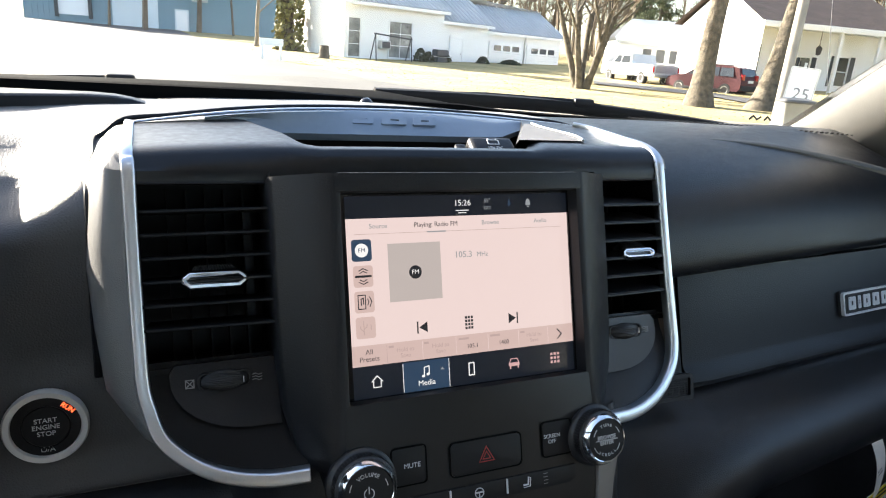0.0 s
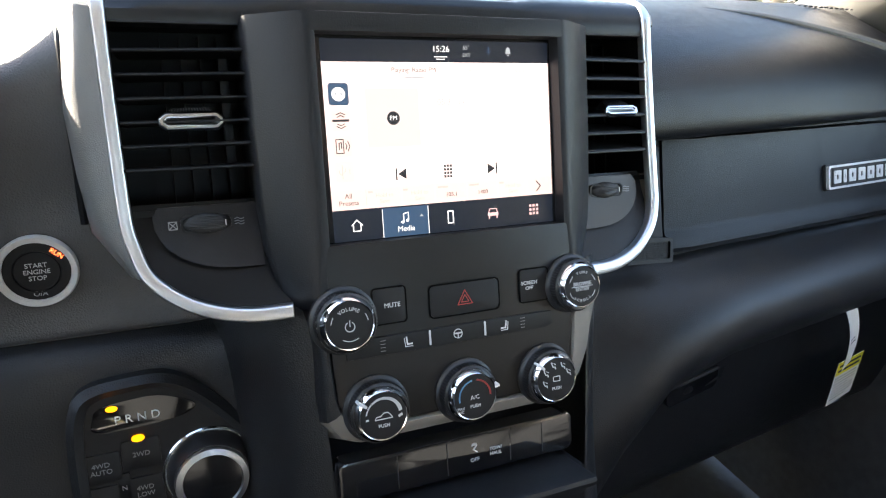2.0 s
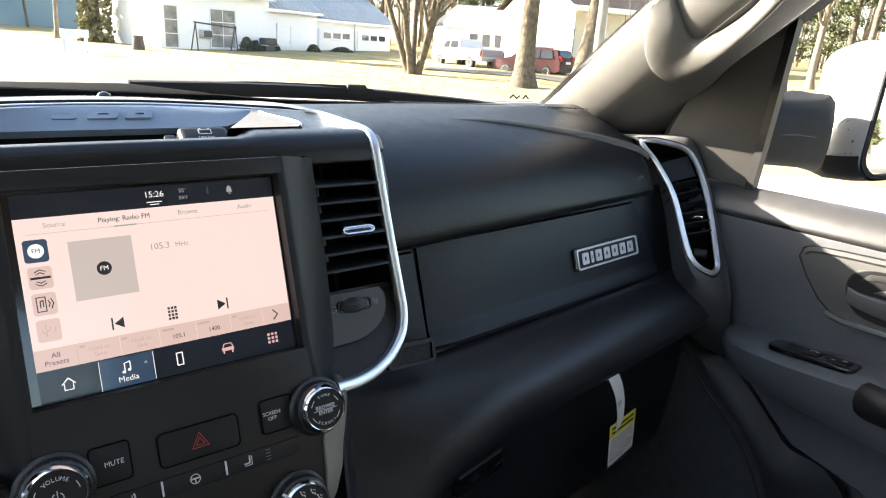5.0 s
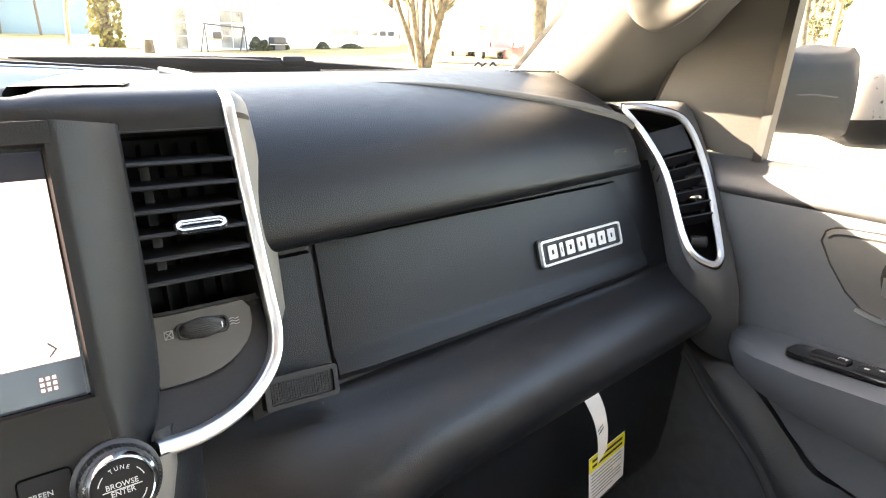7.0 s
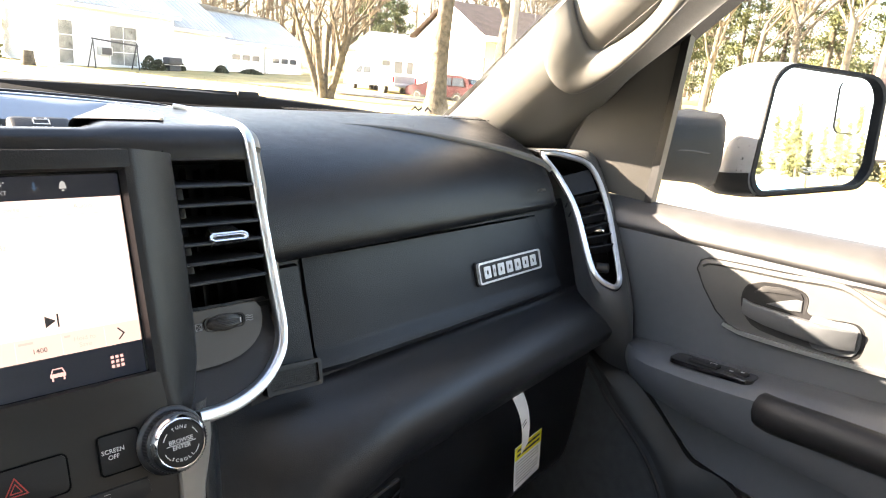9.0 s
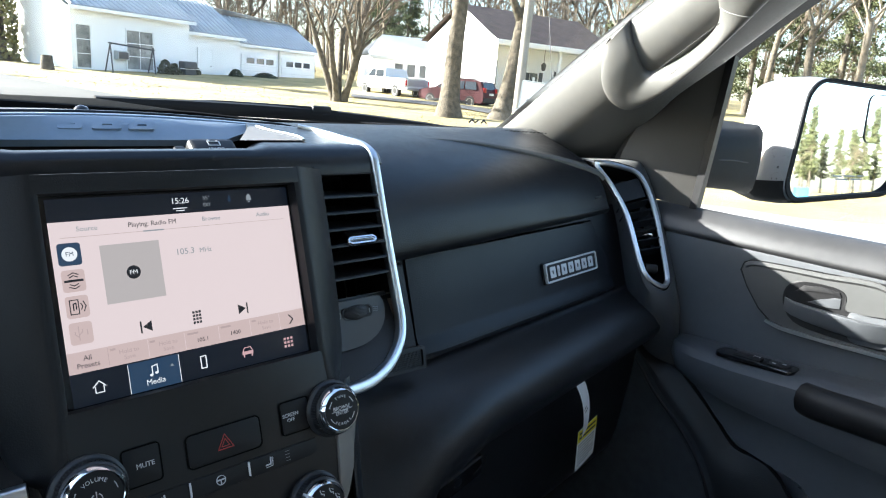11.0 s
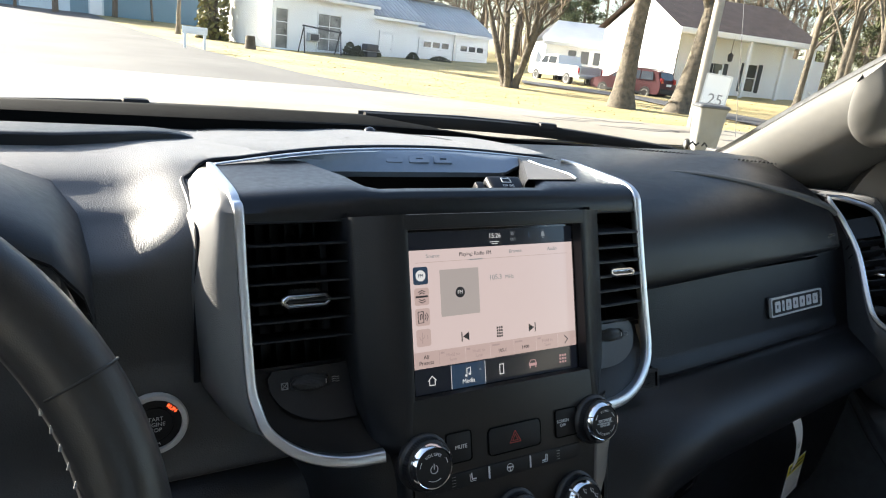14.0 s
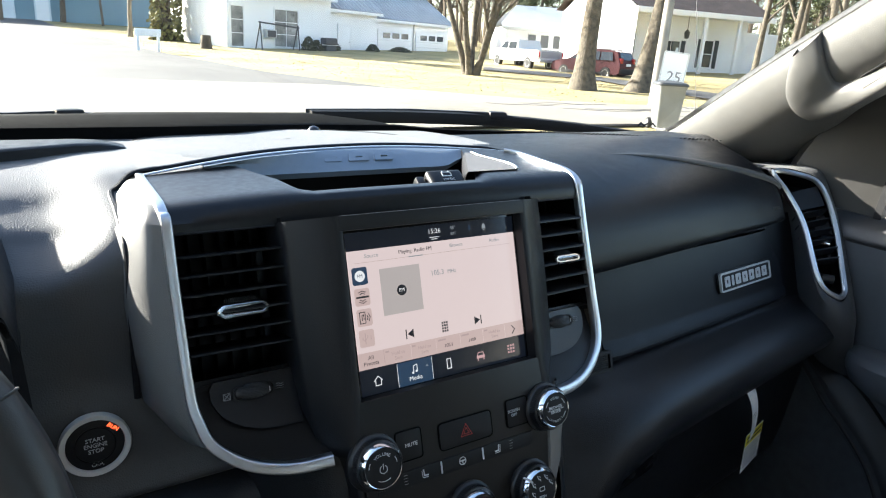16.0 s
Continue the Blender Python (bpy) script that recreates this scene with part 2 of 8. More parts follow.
    if not closed:
        out.append(pts[-1])
    return out


def sweep(path, section, up=(0, 0, 1), closed=False, scale=None):
    """A closed section, in (side, up) pairs, carried along a path."""
    rows, n = [], len(path)
    ups = up if isinstance(up[0], Vector) else None
    up = Vector(up) if ups is None else None
    for i, p in enumerate(path):
        a = path[i - 1] if (i or closed) else path[0]
        b = path[(i + 1) % n] if (closed or i + 1 < n) else path[-1]
        d = (Vector(b) - Vector(a)).normalized()
        u0 = ups[i] if ups else up
        side = d.cross(u0).normalized()
        top = side.cross(d).normalized()
        k = scale[i] if scale else 1
        rows.append([Vector(p) + side * s * k + top * t * k for s, t in section])
    if closed:
        rows.append(rows[0])
    bm = loft(rows, close_u=True, cap=not closed)
    if closed:
        bmesh.ops.remove_doubles(bm, verts=bm.verts, dist=1e-6)
    return bm


def oval(a, b, n=12):
    return [(a * math.cos(2 * math.pi * i / n), b * math.sin(2 * math.pi * i / n)) for i in range(n)]


def rounded(w, h, r, n=4):
    """The outline of a rounded rectangle of that size about the origin."""
    out = []
    for cx, cy, a0 in ((w / 2 - r, h / 2 - r, 0), (-w / 2 + r, h / 2 - r, 90), (-w / 2 + r, -h / 2 + r, 180), (w / 2 - r, -h / 2 + r, 270)):
        for k in range(n + 1):
            a = radians(a0 + 90 * k / n)
            out.append((cx + r * math.cos(a), cy + r * math.sin(a)))
    return out


def plate(outline, z0, z1, bevel=0.0, m=None):
    """An outline in a plane, raised from z0 to z1, its upper edge rounded."""
    bm = bmesh.new()
    low = [bm.verts.new((x, y, z0)) for x, y in outline]
    high = [bm.verts.new((x, y, z1)) for x, y in outline]
    n = len(outline)
    for i in range(n):
        j = (i + 1) % n
        bm.faces.new((low[i], low[j], high[j], high[i]))
    top = bm.faces.new(high)
    bm.faces.new(low[::-1])
    if bevel:
        bmesh.ops.bevel(bm, geom=list(top.edges), offset=bevel, segments=2, profile=0.6, affect="EDGES", clamp_overlap=True)
    return moved(bm, m) if m else bm


def ringplate(outer, inner, z0, z1, m=None):
    """A flat frame between two outlines with as many points."""
    n = len(outer)
    rows = [[(*inner[i], z0) for i in range(n)], [(*inner[i], z1) for i in range(n)], [(*outer[i], z1) for i in range(n)], [(*outer[i], z0) for i in range(n)]]
    rows.append(rows[0])
    bm = loft(rows, close_u=True)
    bmesh.ops.remove_doubles(bm, verts=bm.verts, dist=1e-6)
    return moved(bm, m) if m else bm


def lathe(profile, seg=40, m=None):
    """A turned shape about z from (radius, height) pairs."""
    rows = [[(r * math.cos(2 * math.pi * i / seg), r * math.sin(2 * math.pi * i / seg), h) for i in range(seg)] for r, h in profile]
    bm = loft(rows, close_u=True, cap=True)
    return moved(bm, m) if m else bm


def words(text, size, m, depth=0.0002, align="CENTER", spacing=1.0):
    """Printed characters as a thin mesh about the origin of m."""
    cu = bpy.data.curves.new("words", "FONT")
    cu.body, cu.size, cu.align_x, cu.align_y, cu.extrude, cu.resolution_u, cu.space_character = text, size, align, "CENTER", depth, 3, spacing
    ob = bpy.data.objects.new("words", cu)
    me = bpy.data.meshes.new_from_object(ob)
    bm = bmesh.new()
    bm.from_mesh(me)
    bpy.data.objects.remove(ob)
    bpy.data.meshes.remove(me)
    bpy.data.curves.remove(cu)
    return moved(bm, m)


def line2d(pts, width, z0, z1, m=None):
    """A drawn stroke of that width through points of a plane."""
    out = []
    for (xa, ya), (xb, yb) in zip(pts, pts[1:]):
        d = Vector((xb - xa, yb - ya))
        L = max(d.length, 1e-6)
        nx, ny = -d.y / L * width / 2, d.x / L * width / 2
        ex, ey = d.x / L * width * 0.3, d.y / L * width * 0.3
        out.append(plate([(xa + nx - ex, ya + ny - ey), (xa - nx - ex, ya - ny - ey), (xb - nx + ex, yb - ny + ey), (xb + nx + ex, yb + ny + ey)], z0, z1))
    bm = joined(*out)
    return moved(bm, m) if m else bm


def arc2d(r, a0, a1, n=14, cx=0, cy=0):
    return [(cx + r * math.cos(radians(a0 + (a1 - a0) * i / n)), cy + r * math.sin(radians(a0 + (a1 - a0) * i / n))) for i in range(n + 1)]

# ---- the dashboard ----
CX = 0.2205
PM = pose(CX, 0.388, 1.426, 72, 0, 0)      # the reclined face of the centre stack: across, up, out


def P(x, v, n=0.0):
    return PM @ Vector((x, v, n))


def on(x, v, n=0.0, turn=0):
    return PM @ pose(x, v, n, 0, 0, turn)


def lerp(a, b, t):
    return a + (b - a) * t


def curve_at(table, t):
    """Smooth value of a table of (t, value) at t."""
    if t <= table[0][0]:
        return table[0][1]
    for (ta, va), (tb, vb) in zip(table, table[1:]):
        if t <= tb:
            return lerp(va, vb, (t - ta) / (tb - ta))
    return table[-1][1]


# passenger side: padded brow, its underside, one skin from the windscreen to the glovebox
def brow_profile(x):
    k = (x - 0.447) / 0.5
    s = 0.060 * k + 0.010 * k * k
    zo = -0.012 * max(0, k) ** 2
    pts = [(0.86 - 0.10 * max(0, k), 1.428), (0.78, 1.440), (0.70, 1.446), (0.62 + s * 0.5, 1.448), (0.55 + s * 0.8, 1.444 + zo), (0.500 + s, 1.432 + zo), (0.458 + s, 1.411 + zo), (0.432 + s, 1.384 + zo),
           (0.419 + s, 1.357 + zo), (0.416 + s, 1.341), (0.421 + s, 1.333), (0.437 + s, 1.328), (0.470 + s, 1.322), (0.52 + s, 1.320)]
    return smooth_path([(x, y, z) for y, z in pts], 4)


xs = [0.431, 0.440, 0.455, 0.50, 0.56, 0.64, 0.72, 0.80, 0.86, 0.91, 0.935, 0.948]
rows = [brow_profile(x) for x in xs]
end = [Vector((0.958, p.y + 0.006, p.z - 0.003)) for p in rows[-1]]
rows.append(end)
dashboard = thing("dashboard", "black grained soft-touch dashboard with padded passenger brow", "dashboard", (CX, 0.6, 1.1))
dashboard.matrix_world = Matrix()
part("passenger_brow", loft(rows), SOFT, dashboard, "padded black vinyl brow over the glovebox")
# Pale ridge laid on the brow to paint sunlight catching its crest.
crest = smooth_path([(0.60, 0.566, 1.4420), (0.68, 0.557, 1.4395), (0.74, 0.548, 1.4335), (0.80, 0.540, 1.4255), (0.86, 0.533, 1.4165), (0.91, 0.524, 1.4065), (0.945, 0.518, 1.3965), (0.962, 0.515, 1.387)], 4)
part("brow_crest", sweep(crest, [(-0.0075, -0.004), (-0.0060, 0.0004), (-0.0025, 0.0022), (0.0025, 0.0022), (0.0060, 0.0004), (0.0075, -0.004)], (0.05, -0.45, 0.88), scale=[lerp(0.25, 1.0, min(1, i / 12)) for i in range(len(crest))]), CREST, dashboard, "pale strip painted as the sunlit crest where the brow meets the dash top")
part("airbag_word", words("AIRBAG", 0.0070, pose(0.884, 0.4683, 1.3655, 78, 0, 8), 0.0004), DARKINK, dashboard, "small moulded word")


# one skin from the driver's side to the far end, under the windscreen
def top_profile(x):
    k = max(-1, min(1, (x - CX) / 0.75))
    yb = 0.88 - 0.14 * max(0, k) ** 2
    b = 0.07 * max(0.0, min(1.0, (0.10 - x) / 0.08))
    return smooth_path([(x, yb + 0.02, 1.420), (x, yb - 0.01, 1.436), (x, yb - 0.06, 1.442), (x, 0.72 + b * 0.4, 1.447), (x, 0.66 + b, 1.4482 - b * 0.012), (x, 0.63 + b, 1.4470 - b * 0.02), (x, 0.60 + b, 1.4400)] + ([(x, 0.57, 1.4370), (x, 0.52, 1.4340)] if x > 0.365 else [(x, 0.598 + b, 1.4300), (x, 0.596 + b, 1.4200)]), 3)


part("dash_top", loft([top_profile(x) for x in np.linspace(-0.75, 0.46, 22)]), SOFT_LIT, dashboard, "grained black dash top below the windscreen")
ledge = []
for x, h in ((-0.75, 1), (-0.40, 1), (-0.20, 1), (-0.110, 1), (-0.063, 1), (-0.030, 1), (-0.009, 0.85), (0.006, 0.5), (0.017, 0.05)):
    y = 0.638 + (x + 0.110) * 0.385 if x > -0.11 else 0.638 - (x + 0.11) * -0.05
    z = 1.4475
    ledge.append([Vector((x, y - 0.001, z - 0.004)), Vector((x, y, z)), Vector((x, y + 0.0015, z + 0.0062 * h)), Vector((x, y + 0.004, z + 0.0080 * h)), Vector((x, y + 0.010, z + 0.0084 * h)), Vector((x, 0.712, z + 0.0074 * h)), Vector((x, 0.735, z - 0.002))])
part("top_ledge", loft(ledge), SOFT, dashboard, "raised ledge of the dash top")
# raised oval pad round the speaker grille in the middle of the top
pad = []
for i in range(48):
    a = 2 * math.pi * i / 48
    pad.append((0.192 * math.cos(a), 0.125 * math.sin(a)))
part("speaker_pad", moved(joined(loft([[(x * k, y * k, z) for x, y in pad] for k, z in ((1.25, -0.0065), (1.12, -0.003), (1.0, 0.0005), (0.92, 0.0026), (0.8, 0.0040), (0.5, 0.0052), (0.02, 0.0056))], close_u=True)), pose(0.200, 0.705, 1.4455, -0.6, 0, 0)), SOFT_LIT, dashboard, "raised oval pad on the dash top")
dots = []
for r in range(3):
    for i in range(96):
        a = radians(18 + 144 * i / 95)
        x, y = (0.178 - r * 0.006) * math.cos(a), (0.112 - r * 0.006) * math.sin(a)
        dots.append(moved(lathe([(0.0015, 0), (0.0010, 0.0006)], 6), pose(0.200 + x, 0.705 + y, 1.4478)))
tagged(part("grille_studs", joined(*dots), VENTBLACK, dashboard, "fine raised dots of the defroster grille"), kind="stuff")
tweeter = [moved(lathe([(0.0022, 0), (0.0014, 0.0016)], 6), pose(0.66 + 0.006 * i, 0.768 - 0.0034 * i - 0.007 * j, 1.4440 + 0.0022 * min(1, i / 20))) for i in range(44) for j in range(3)]
tagged(part("vent_studs", joined(*tweeter), VENTBLACK, dashboard, "fine dots of the far defroster grille"), kind="stuff")
part("sun_sensor", moved(lathe([(0.009, 0), (0.009, 0.004), (0.006, 0.008), (0.001, 0.010)], 16), pose(0.271, 0.80, 1.444)), PIANO, dashboard, "small black dome sensor")


# driver's side face: from the top edge down past the start button
def driver_profile(x):
    k = max(0.0, min(1.0, (0.004 - x) / 0.115))
    k = math.sin(k * math.pi / 2)
    f = max(0.0, min(1.0, (-0.014 - x) / 0.060))
    f = f * f * (3 - 2 * f)
    pts = [(0.72, 1.4440), (0.70, 1.4468), (0.62, 1.4486), (0.57, 1.4470), (0.540, 1.4400), (0.515, 1.4300), (0.497, 1.4210), (0.480, 1.4110), (0.466, 1.4000), (0.4575, 1.387), (0.4545, 1.369), (0.4545, 1.345), (0.456, 1.318), (0.456, 1.297), (0.451, 1.280), (0.448, 1.255), (0.444, 1.225), (0.436, 1.206), (0.441, 1.199)]
    out = []
    for y, z in pts:
        back = 0.012 * k * max(0.0, min(1.0, (z - 1.30) / 0.07)) * (1 if y < 0.51 else 0.5 if y < 0.55 else 0)
        drop = (0.002 * k + 0.016 * f) * (1 if y < 0.55 else 0.75 if y < 0.60 else 0.3 if y < 0.65 else 0.0) * max(0.0, min(1.0, (z - 1.34) / 0.07))
        lift = 0.009 * (1 - f) * max(0.0, min(1.0, (0.53 - y) / 0.05)) * max(0.0, min(1.0, (z - 1.33) / 0.06))
        out.append((x, y + back, z - drop + lift) if x < 0.001 or y > 0.545 or z < 1.31 else (x, 0.548, 1.437))
    return smooth_path(out, 4)


part("driver_face", loft([driver_profile(x) for x in (-0.75, -0.60, -0.40, -0.25, -0.16, -0.13, -0.115, -0.10, -0.085, -0.07, -0.06, -0.05, -0.044, -0.038, -0.032, -0.026, -0.02, -0.014, -0.008, 0.0, 0.002, 0.02, 0.06)]), SOFT_LIT, dashboard, "grained black vinyl face beside the start button")


# lower dash on the driver's side with the shifter
def knee_profile(x):
    pts = [(0.439, 1.200), (0.424, 1.196), (0.410, 1.180), (0.398, 1.130), (0.380, 1.06), (0.36, 0.98), (0.35, 0.85), (0.42, 0.70)]
    k = max(0, min(1, (x - 0.05) / 0.07))
    return smooth_path([(x, y - 0.045 * k * (1 if z < 1.197 else 0.5), z + 0.02 * k * (1 if z > 1.15 else 0)) for y, z in pts], 4)


part("knee_panel", loft([knee_profile(x) for x in (-0.6, -0.3, -0.12, -0.06, 0.0, 0.04, 0.07, 0.10, 0.13)]), KNEE, dashboard, "black vinyl knee panel below the start button")

# lower passenger roll under the glovebox
def roll_profile(x):
    k = (x - 0.447) / 0.5
    s = 0.055 * k
    low = 0.012 * k
    e = max(0, (0.44 - x) / 0.12)
    pts = [(0.462 + s * 0.7, 1.218), (0.425 + s * 0.7, 1.211), (0.400 + s, 1.2035), (0.368 + s, 1.1945 - 0.02 * e), (0.346 + s, 1.1815 - 0.03 * e), (0.3365 + s, 1.164 - 0.05 * e), (0.335 + s, 1.140 + low - 0.08 * e), (0.348 + s, 1.118 + low - 0.10 * e),
           (0.372 + s, 1.104 + low - 0.10 * e), (0.42 + s, 1.095 + low - 0.10 * e), (0.50 + s, 1.085 - 0.1 * e)]
    fall = 0.09 * (max(0.0, 0.56 - x) / 0.178) ** 2.5
    fall = min(fall, 0.13)
    return smooth_path([(x, y, z - fall * w) for (y, z), w in zip(pts, (0, 0.05, 0.25, 0.55, 0.85, 1, 1, 1, 1, 1, 1))], 4)


part("knee_roll", loft([roll_profile(x) for x in (0.325, 0.345, 0.37, 0.41, 0.46, 0.55, 0.65, 0.75, 0.85, 0.92, 0.98, 1.03, 1.06)]), ROLL, dashboard, "padded black roll below the glovebox")
def bin_profile(x):
    """Lid of the lower bin, just behind the roll, then away into the footwell."""
    k = (x - 0.447) / 0.5
    b, low = 0.055 * k, 0.012 * k
    fall = min(0.12, 0.085 * (max(0.0, 0.56 - x) / 0.178) ** 2.5)
    pts = [(0.44 + b, 1.108 + low), (0.392 + b, 1.1035 + low), (0.3835 + b, 1.0985 + low), (0.382 + b, 1.086 + low), (0.386 + b, 1.045), (0.391 + b, 0.995), (0.398 + b, 0.935), (0.412 + b, 0.885), (0.455 + b, 0.850), (0.62, 0.72)]
    return smooth_path([(x, y, z - fall * (1 if z > 0.9 else 0)) for y, z in pts], 3)


part("lower_bin_lid", loft([bin_profile(x) for x in (0.43, 0.45, 0.47, 0.50, 0.54, 0.60, 0.70, 0.80, 0.90, 0.98, 1.04)]), ROLL, dashboard, "dark lid of the lower bin above the footwell")
BP = pose(0.552, 0.3950, 1.058, 84, 0, 6) @ pose(0, 0, 0, 0, 0, 6)
# Flat dark plate paints the shaded hollow of the scoop.
scoop = part("bin_pull", plate(rounded(0.082, 0.030, 0.009), -0.004, 0.0012, 0.0008, BP), PIANO, dashboard, "dark scooped pull of the lower bin")
# Lighter lip paints the light caught along the upper edge.
part("pull_lit_lip", moved(box(-0.036, 0.036, 0.0105, 0.0145, 0.0005, 0.0065, 0.0015), BP), LEATHER, scoop, "lighter lip painted as the lit upper edge of the pull")
part("lock", plate(oval(0.0075, 0.0042, 14), 0.001, 0.0026, 0.0006, BP @ pose(-0.008, -0.003, 0)), HARD, scoop)
# Paler triangle paints the lit end of the scoop.
part("scoop_lit_side", loft([[BP @ Vector((x, y, z)) for x, y, z in ((0.020, -0.008, 0.0013), (0.041, -0.002, 0.0016), (0.041, 0.010, 0.004))], [BP @ Vector((x, y, z)) for x, y, z in ((0.020, -0.009, 0.0013), (0.046, -0.006, 0.002), (0.046, 0.011, 0.005))]]), KNEE, scoop)

# ---- glovebox ----
GS = 0.085


def glove_at(x, z, out=0.0):
    return Vector((x, 0.418 + (z - 1.214) * 0.34 + (x - 0.492) * GS - out, z))


glovebox = thing("glovebox", "closed black grained glovebox door with raised lower lip", "glovebox", (0, 0, 0))
rows = []
for z, o in ((1.325, -0.02), (1.322, 0.0), (1.300, 0.001), (1.262, 0.002), (1.240, 0.002), (1.2335, 0.003), (1.230, 0.0065), (1.221, 0.0075), (1.2155, 0.004), (1.2125, -0.02)):
    xl, xr = 0.493 + (z - 1.214) * 0.02, 0.943 - max(0, z - 1.26) * 0.5
    q = [lerp(xl, xr, t) for t in np.linspace(0, 1, 14)]
    row = [glove_at(q[0], z, -0.02)] + [glove_at(x, z, o - (0.004 if i in (0, 13) else 0)) for i, x in enumerate(q)] + [glove_at(q[-1], z, -0.02)]
    rows.append(row)
part("door_panel", loft(rows), SOFT, glovebox, "grained black glovebox panel")
rows = []
for z, o in ((1.318, -0.010), (1.316, -0.002), (1.222, 0.002), (1.213, -0.010)):
    rows.append([glove_at(x, z, o) for x in (0.44, 0.452, 0.484, 0.4885)])
filler = part("filler_panel", loft(rows), SOFT, glovebox, "narrow grained panel beside the door")
part("back_panel", loft([[glove_at(x, z, -0.007) for x in np.linspace(0.42, 1.005, 6)] for z in (1.34, 1.28, 1.22, 1.205)]), SOFT, glovebox)

# ribbed blank below the filler panel
blank = thing("blank_cover", "small ribbed black rectangular cover beside the glovebox", "cover", (0, 0, 0))
BM = pose(0.452, 0.3995, 1.2315, 71, 6, 6)
part("frame", ringplate(rounded(0.062, 0.024, 0.003), rounded(0.054, 0.017, 0.002), -0.004, 0.003, BM), HARD, blank)
part("back_plate", plate(rounded(0.0545, 0.0175, 0.002), -0.004, 0.0005, 0, BM), MATTE, blank)
tagged(part("fine_mesh", joined(*[moved(box(-0.0007, 0.0007, -0.0007, 0.0007, 0, 0.0011), BM @ pose(-0.0246 + i * 0.0021, -0.0063 + j * 0.0021, 0.0005)) for i in range(24) for j in range(7)]), HARD, blank, "fine black mesh"), kind="stuff")

# badge with plain raised blocks for its letters
badge = thing("badge", "oblong silver badge with dark-edged raised letter blocks", "badge", (0, 0, 0))
bc = glove_at(0.8215, 1.268, 0.0055)
BG = Matrix.Translation(bc) @ pose(0, 0, 0, 72, 0, math.degrees(math.atan(GS)) + 0.5) @ Matrix.Diagonal((0.95, 0.92, 1, 1))
part("frame", ringplate(rounded(0.152, 0.030, 0.004), rounded(0.147, 0.025, 0.003), -0.004, 0.0028, BG), BADGE, badge, "bright chrome frame")
part("field", plate(rounded(0.1475, 0.0255, 0.003), -0.004, 0.0008, 0, BG), HARD, badge, "dark field")
for i in range(7):
    w = 0.0090 if i == 1 else 0.0178
    x = -0.0655 + i * 0.0203 - (0.0088 if i > 1 else 0) + w / 2
    block = part("letter_block", plate(rounded(w + 0.0010, 0.0212, 0.0025), 0.0006, 0.0014, 0, BG @ pose(x, 0, 0)), DARKINK, badge, "dark-edged raised block")
    part("block_face", ringplate(rounded(w - 0.0032, 0.0165, 0.0015), rounded(w * 0.24, 0.0060, 0.0008), 0.0012, 0.0022, BG @ pose(x, 0, 0)), BADGE, block, "silver face")
part("backing", plate(rounded(0.156, 0.034, 0.005), -0.006, -0.001, 0.001, BG), MATTE, badge)

# ---- outer air vent ----
outer_vent = thing("side_air_vent", "tall oval air vent with satin silver ring at the dash end", "air vent", (0, 0, 0))
RING = [(0.963, 0.533, 1.407), (1.010, 0.514, 1.404), (1.035, 0.487, 1.389), (1.043, 0.455, 1.3325), (1.024, 0.412, 1.252), (1.012, 0.400, 1.230), (0.993, 0.403, 1.226), (0.972, 0.426, 1.250), (0.984, 0.475, 1.328), (0.978, 0.510, 1.374)]
ring = smooth_path(RING, 5, True)
mid = sum((Vector(p) for p in ring), Vector()) / len(ring)
VN = Vector((-0.72, -0.60, 0.34)).normalized()
part("ring", sweep(ring, [(-0.004, -0.004), (-0.002, 0.003), (0.002, 0.004), (0.005, 0.002), (0.005, -0.004)], VN, True), SATIN, outer_vent, "satin silver ring")
part("duct", loft([[p for p in ring], [mid + (p - mid) * 0.93 - VN * 0.012 for p in ring], [mid + (p - mid) * 0.85 - VN * 0.045 for p in ring], [mid + (p - mid) * 0.02 - VN * 0.046 for p in ring]], True), VENTBLACK, outer_vent, "dark duct")
for i in range(6):
    t = 0.28 + i * 0.105
    a, b = Vector(RING[9]).lerp(Vector(RING[7]), t), Vector(RING[2]).lerp(Vector(RING[4]), t)
    a, b = a.lerp(b, 0.03) - VN * 0.010, a.lerp(b, 0.97) - VN * 0.010
    part("louvre", sweep([a, b], [(-0.009, -0.001), (0.009, -0.0014), (0.0105, 0.0), (0.009, 0.0014), (-0.009, 0.001)], Vector((-0.1, -0.75, -0.55))), HARD, outer_vent)
a = Vector((1.020, 0.458, 1.297))
part("tab", moved(box(-0.013, 0.013, -0.004, 0.010, -0.004, 0.004, 0.002), Matrix.Translation(a) @ pose(0, 0, 0, 0, 0, -50)), CHROME, outer_vent, "bright chrome tab")
part("tab_grip", moved(box(-0.011, 0.011, 0.002, 0.022, -0.005, 0.006, 0.002), Matrix.Translation(a) @ pose(0, 0, 0, 0, 0, -50)), HARD, outer_vent)
part("thumbwheel", moved(lathe([(0.006, -0.010), (0.0075, -0.009), (0.0075, 0.009), (0.006, 0.010)], 20), Matrix.Translation((1.003, 0.428, 1.248)) @ pose(0, 0, 0, 0, 90, -50)), KNURL, outer_vent)
part("upper_cover", loft([[Vector(RING[9]).lerp(Vector(RING[2]), t) - VN * 0.006 for t in (0.05, .5, .92)], [Vector(RING[9]).lerp(Vector(RING[7]), .22).lerp(Vector(RING[2]).lerp(Vector(RING[4]), .22), t) - VN * 0.004 for t in (0.03, .5, .97)]]), HARD, outer_vent)
# shoulder of the dash round the vent
sh = []
for k, o in ((1.05, 0.001), (1.22, -0.002), (1.5, -0.020), (2.2, -0.10)):
    sh.append([mid + (p - mid) * k + VN * o for p in ring])
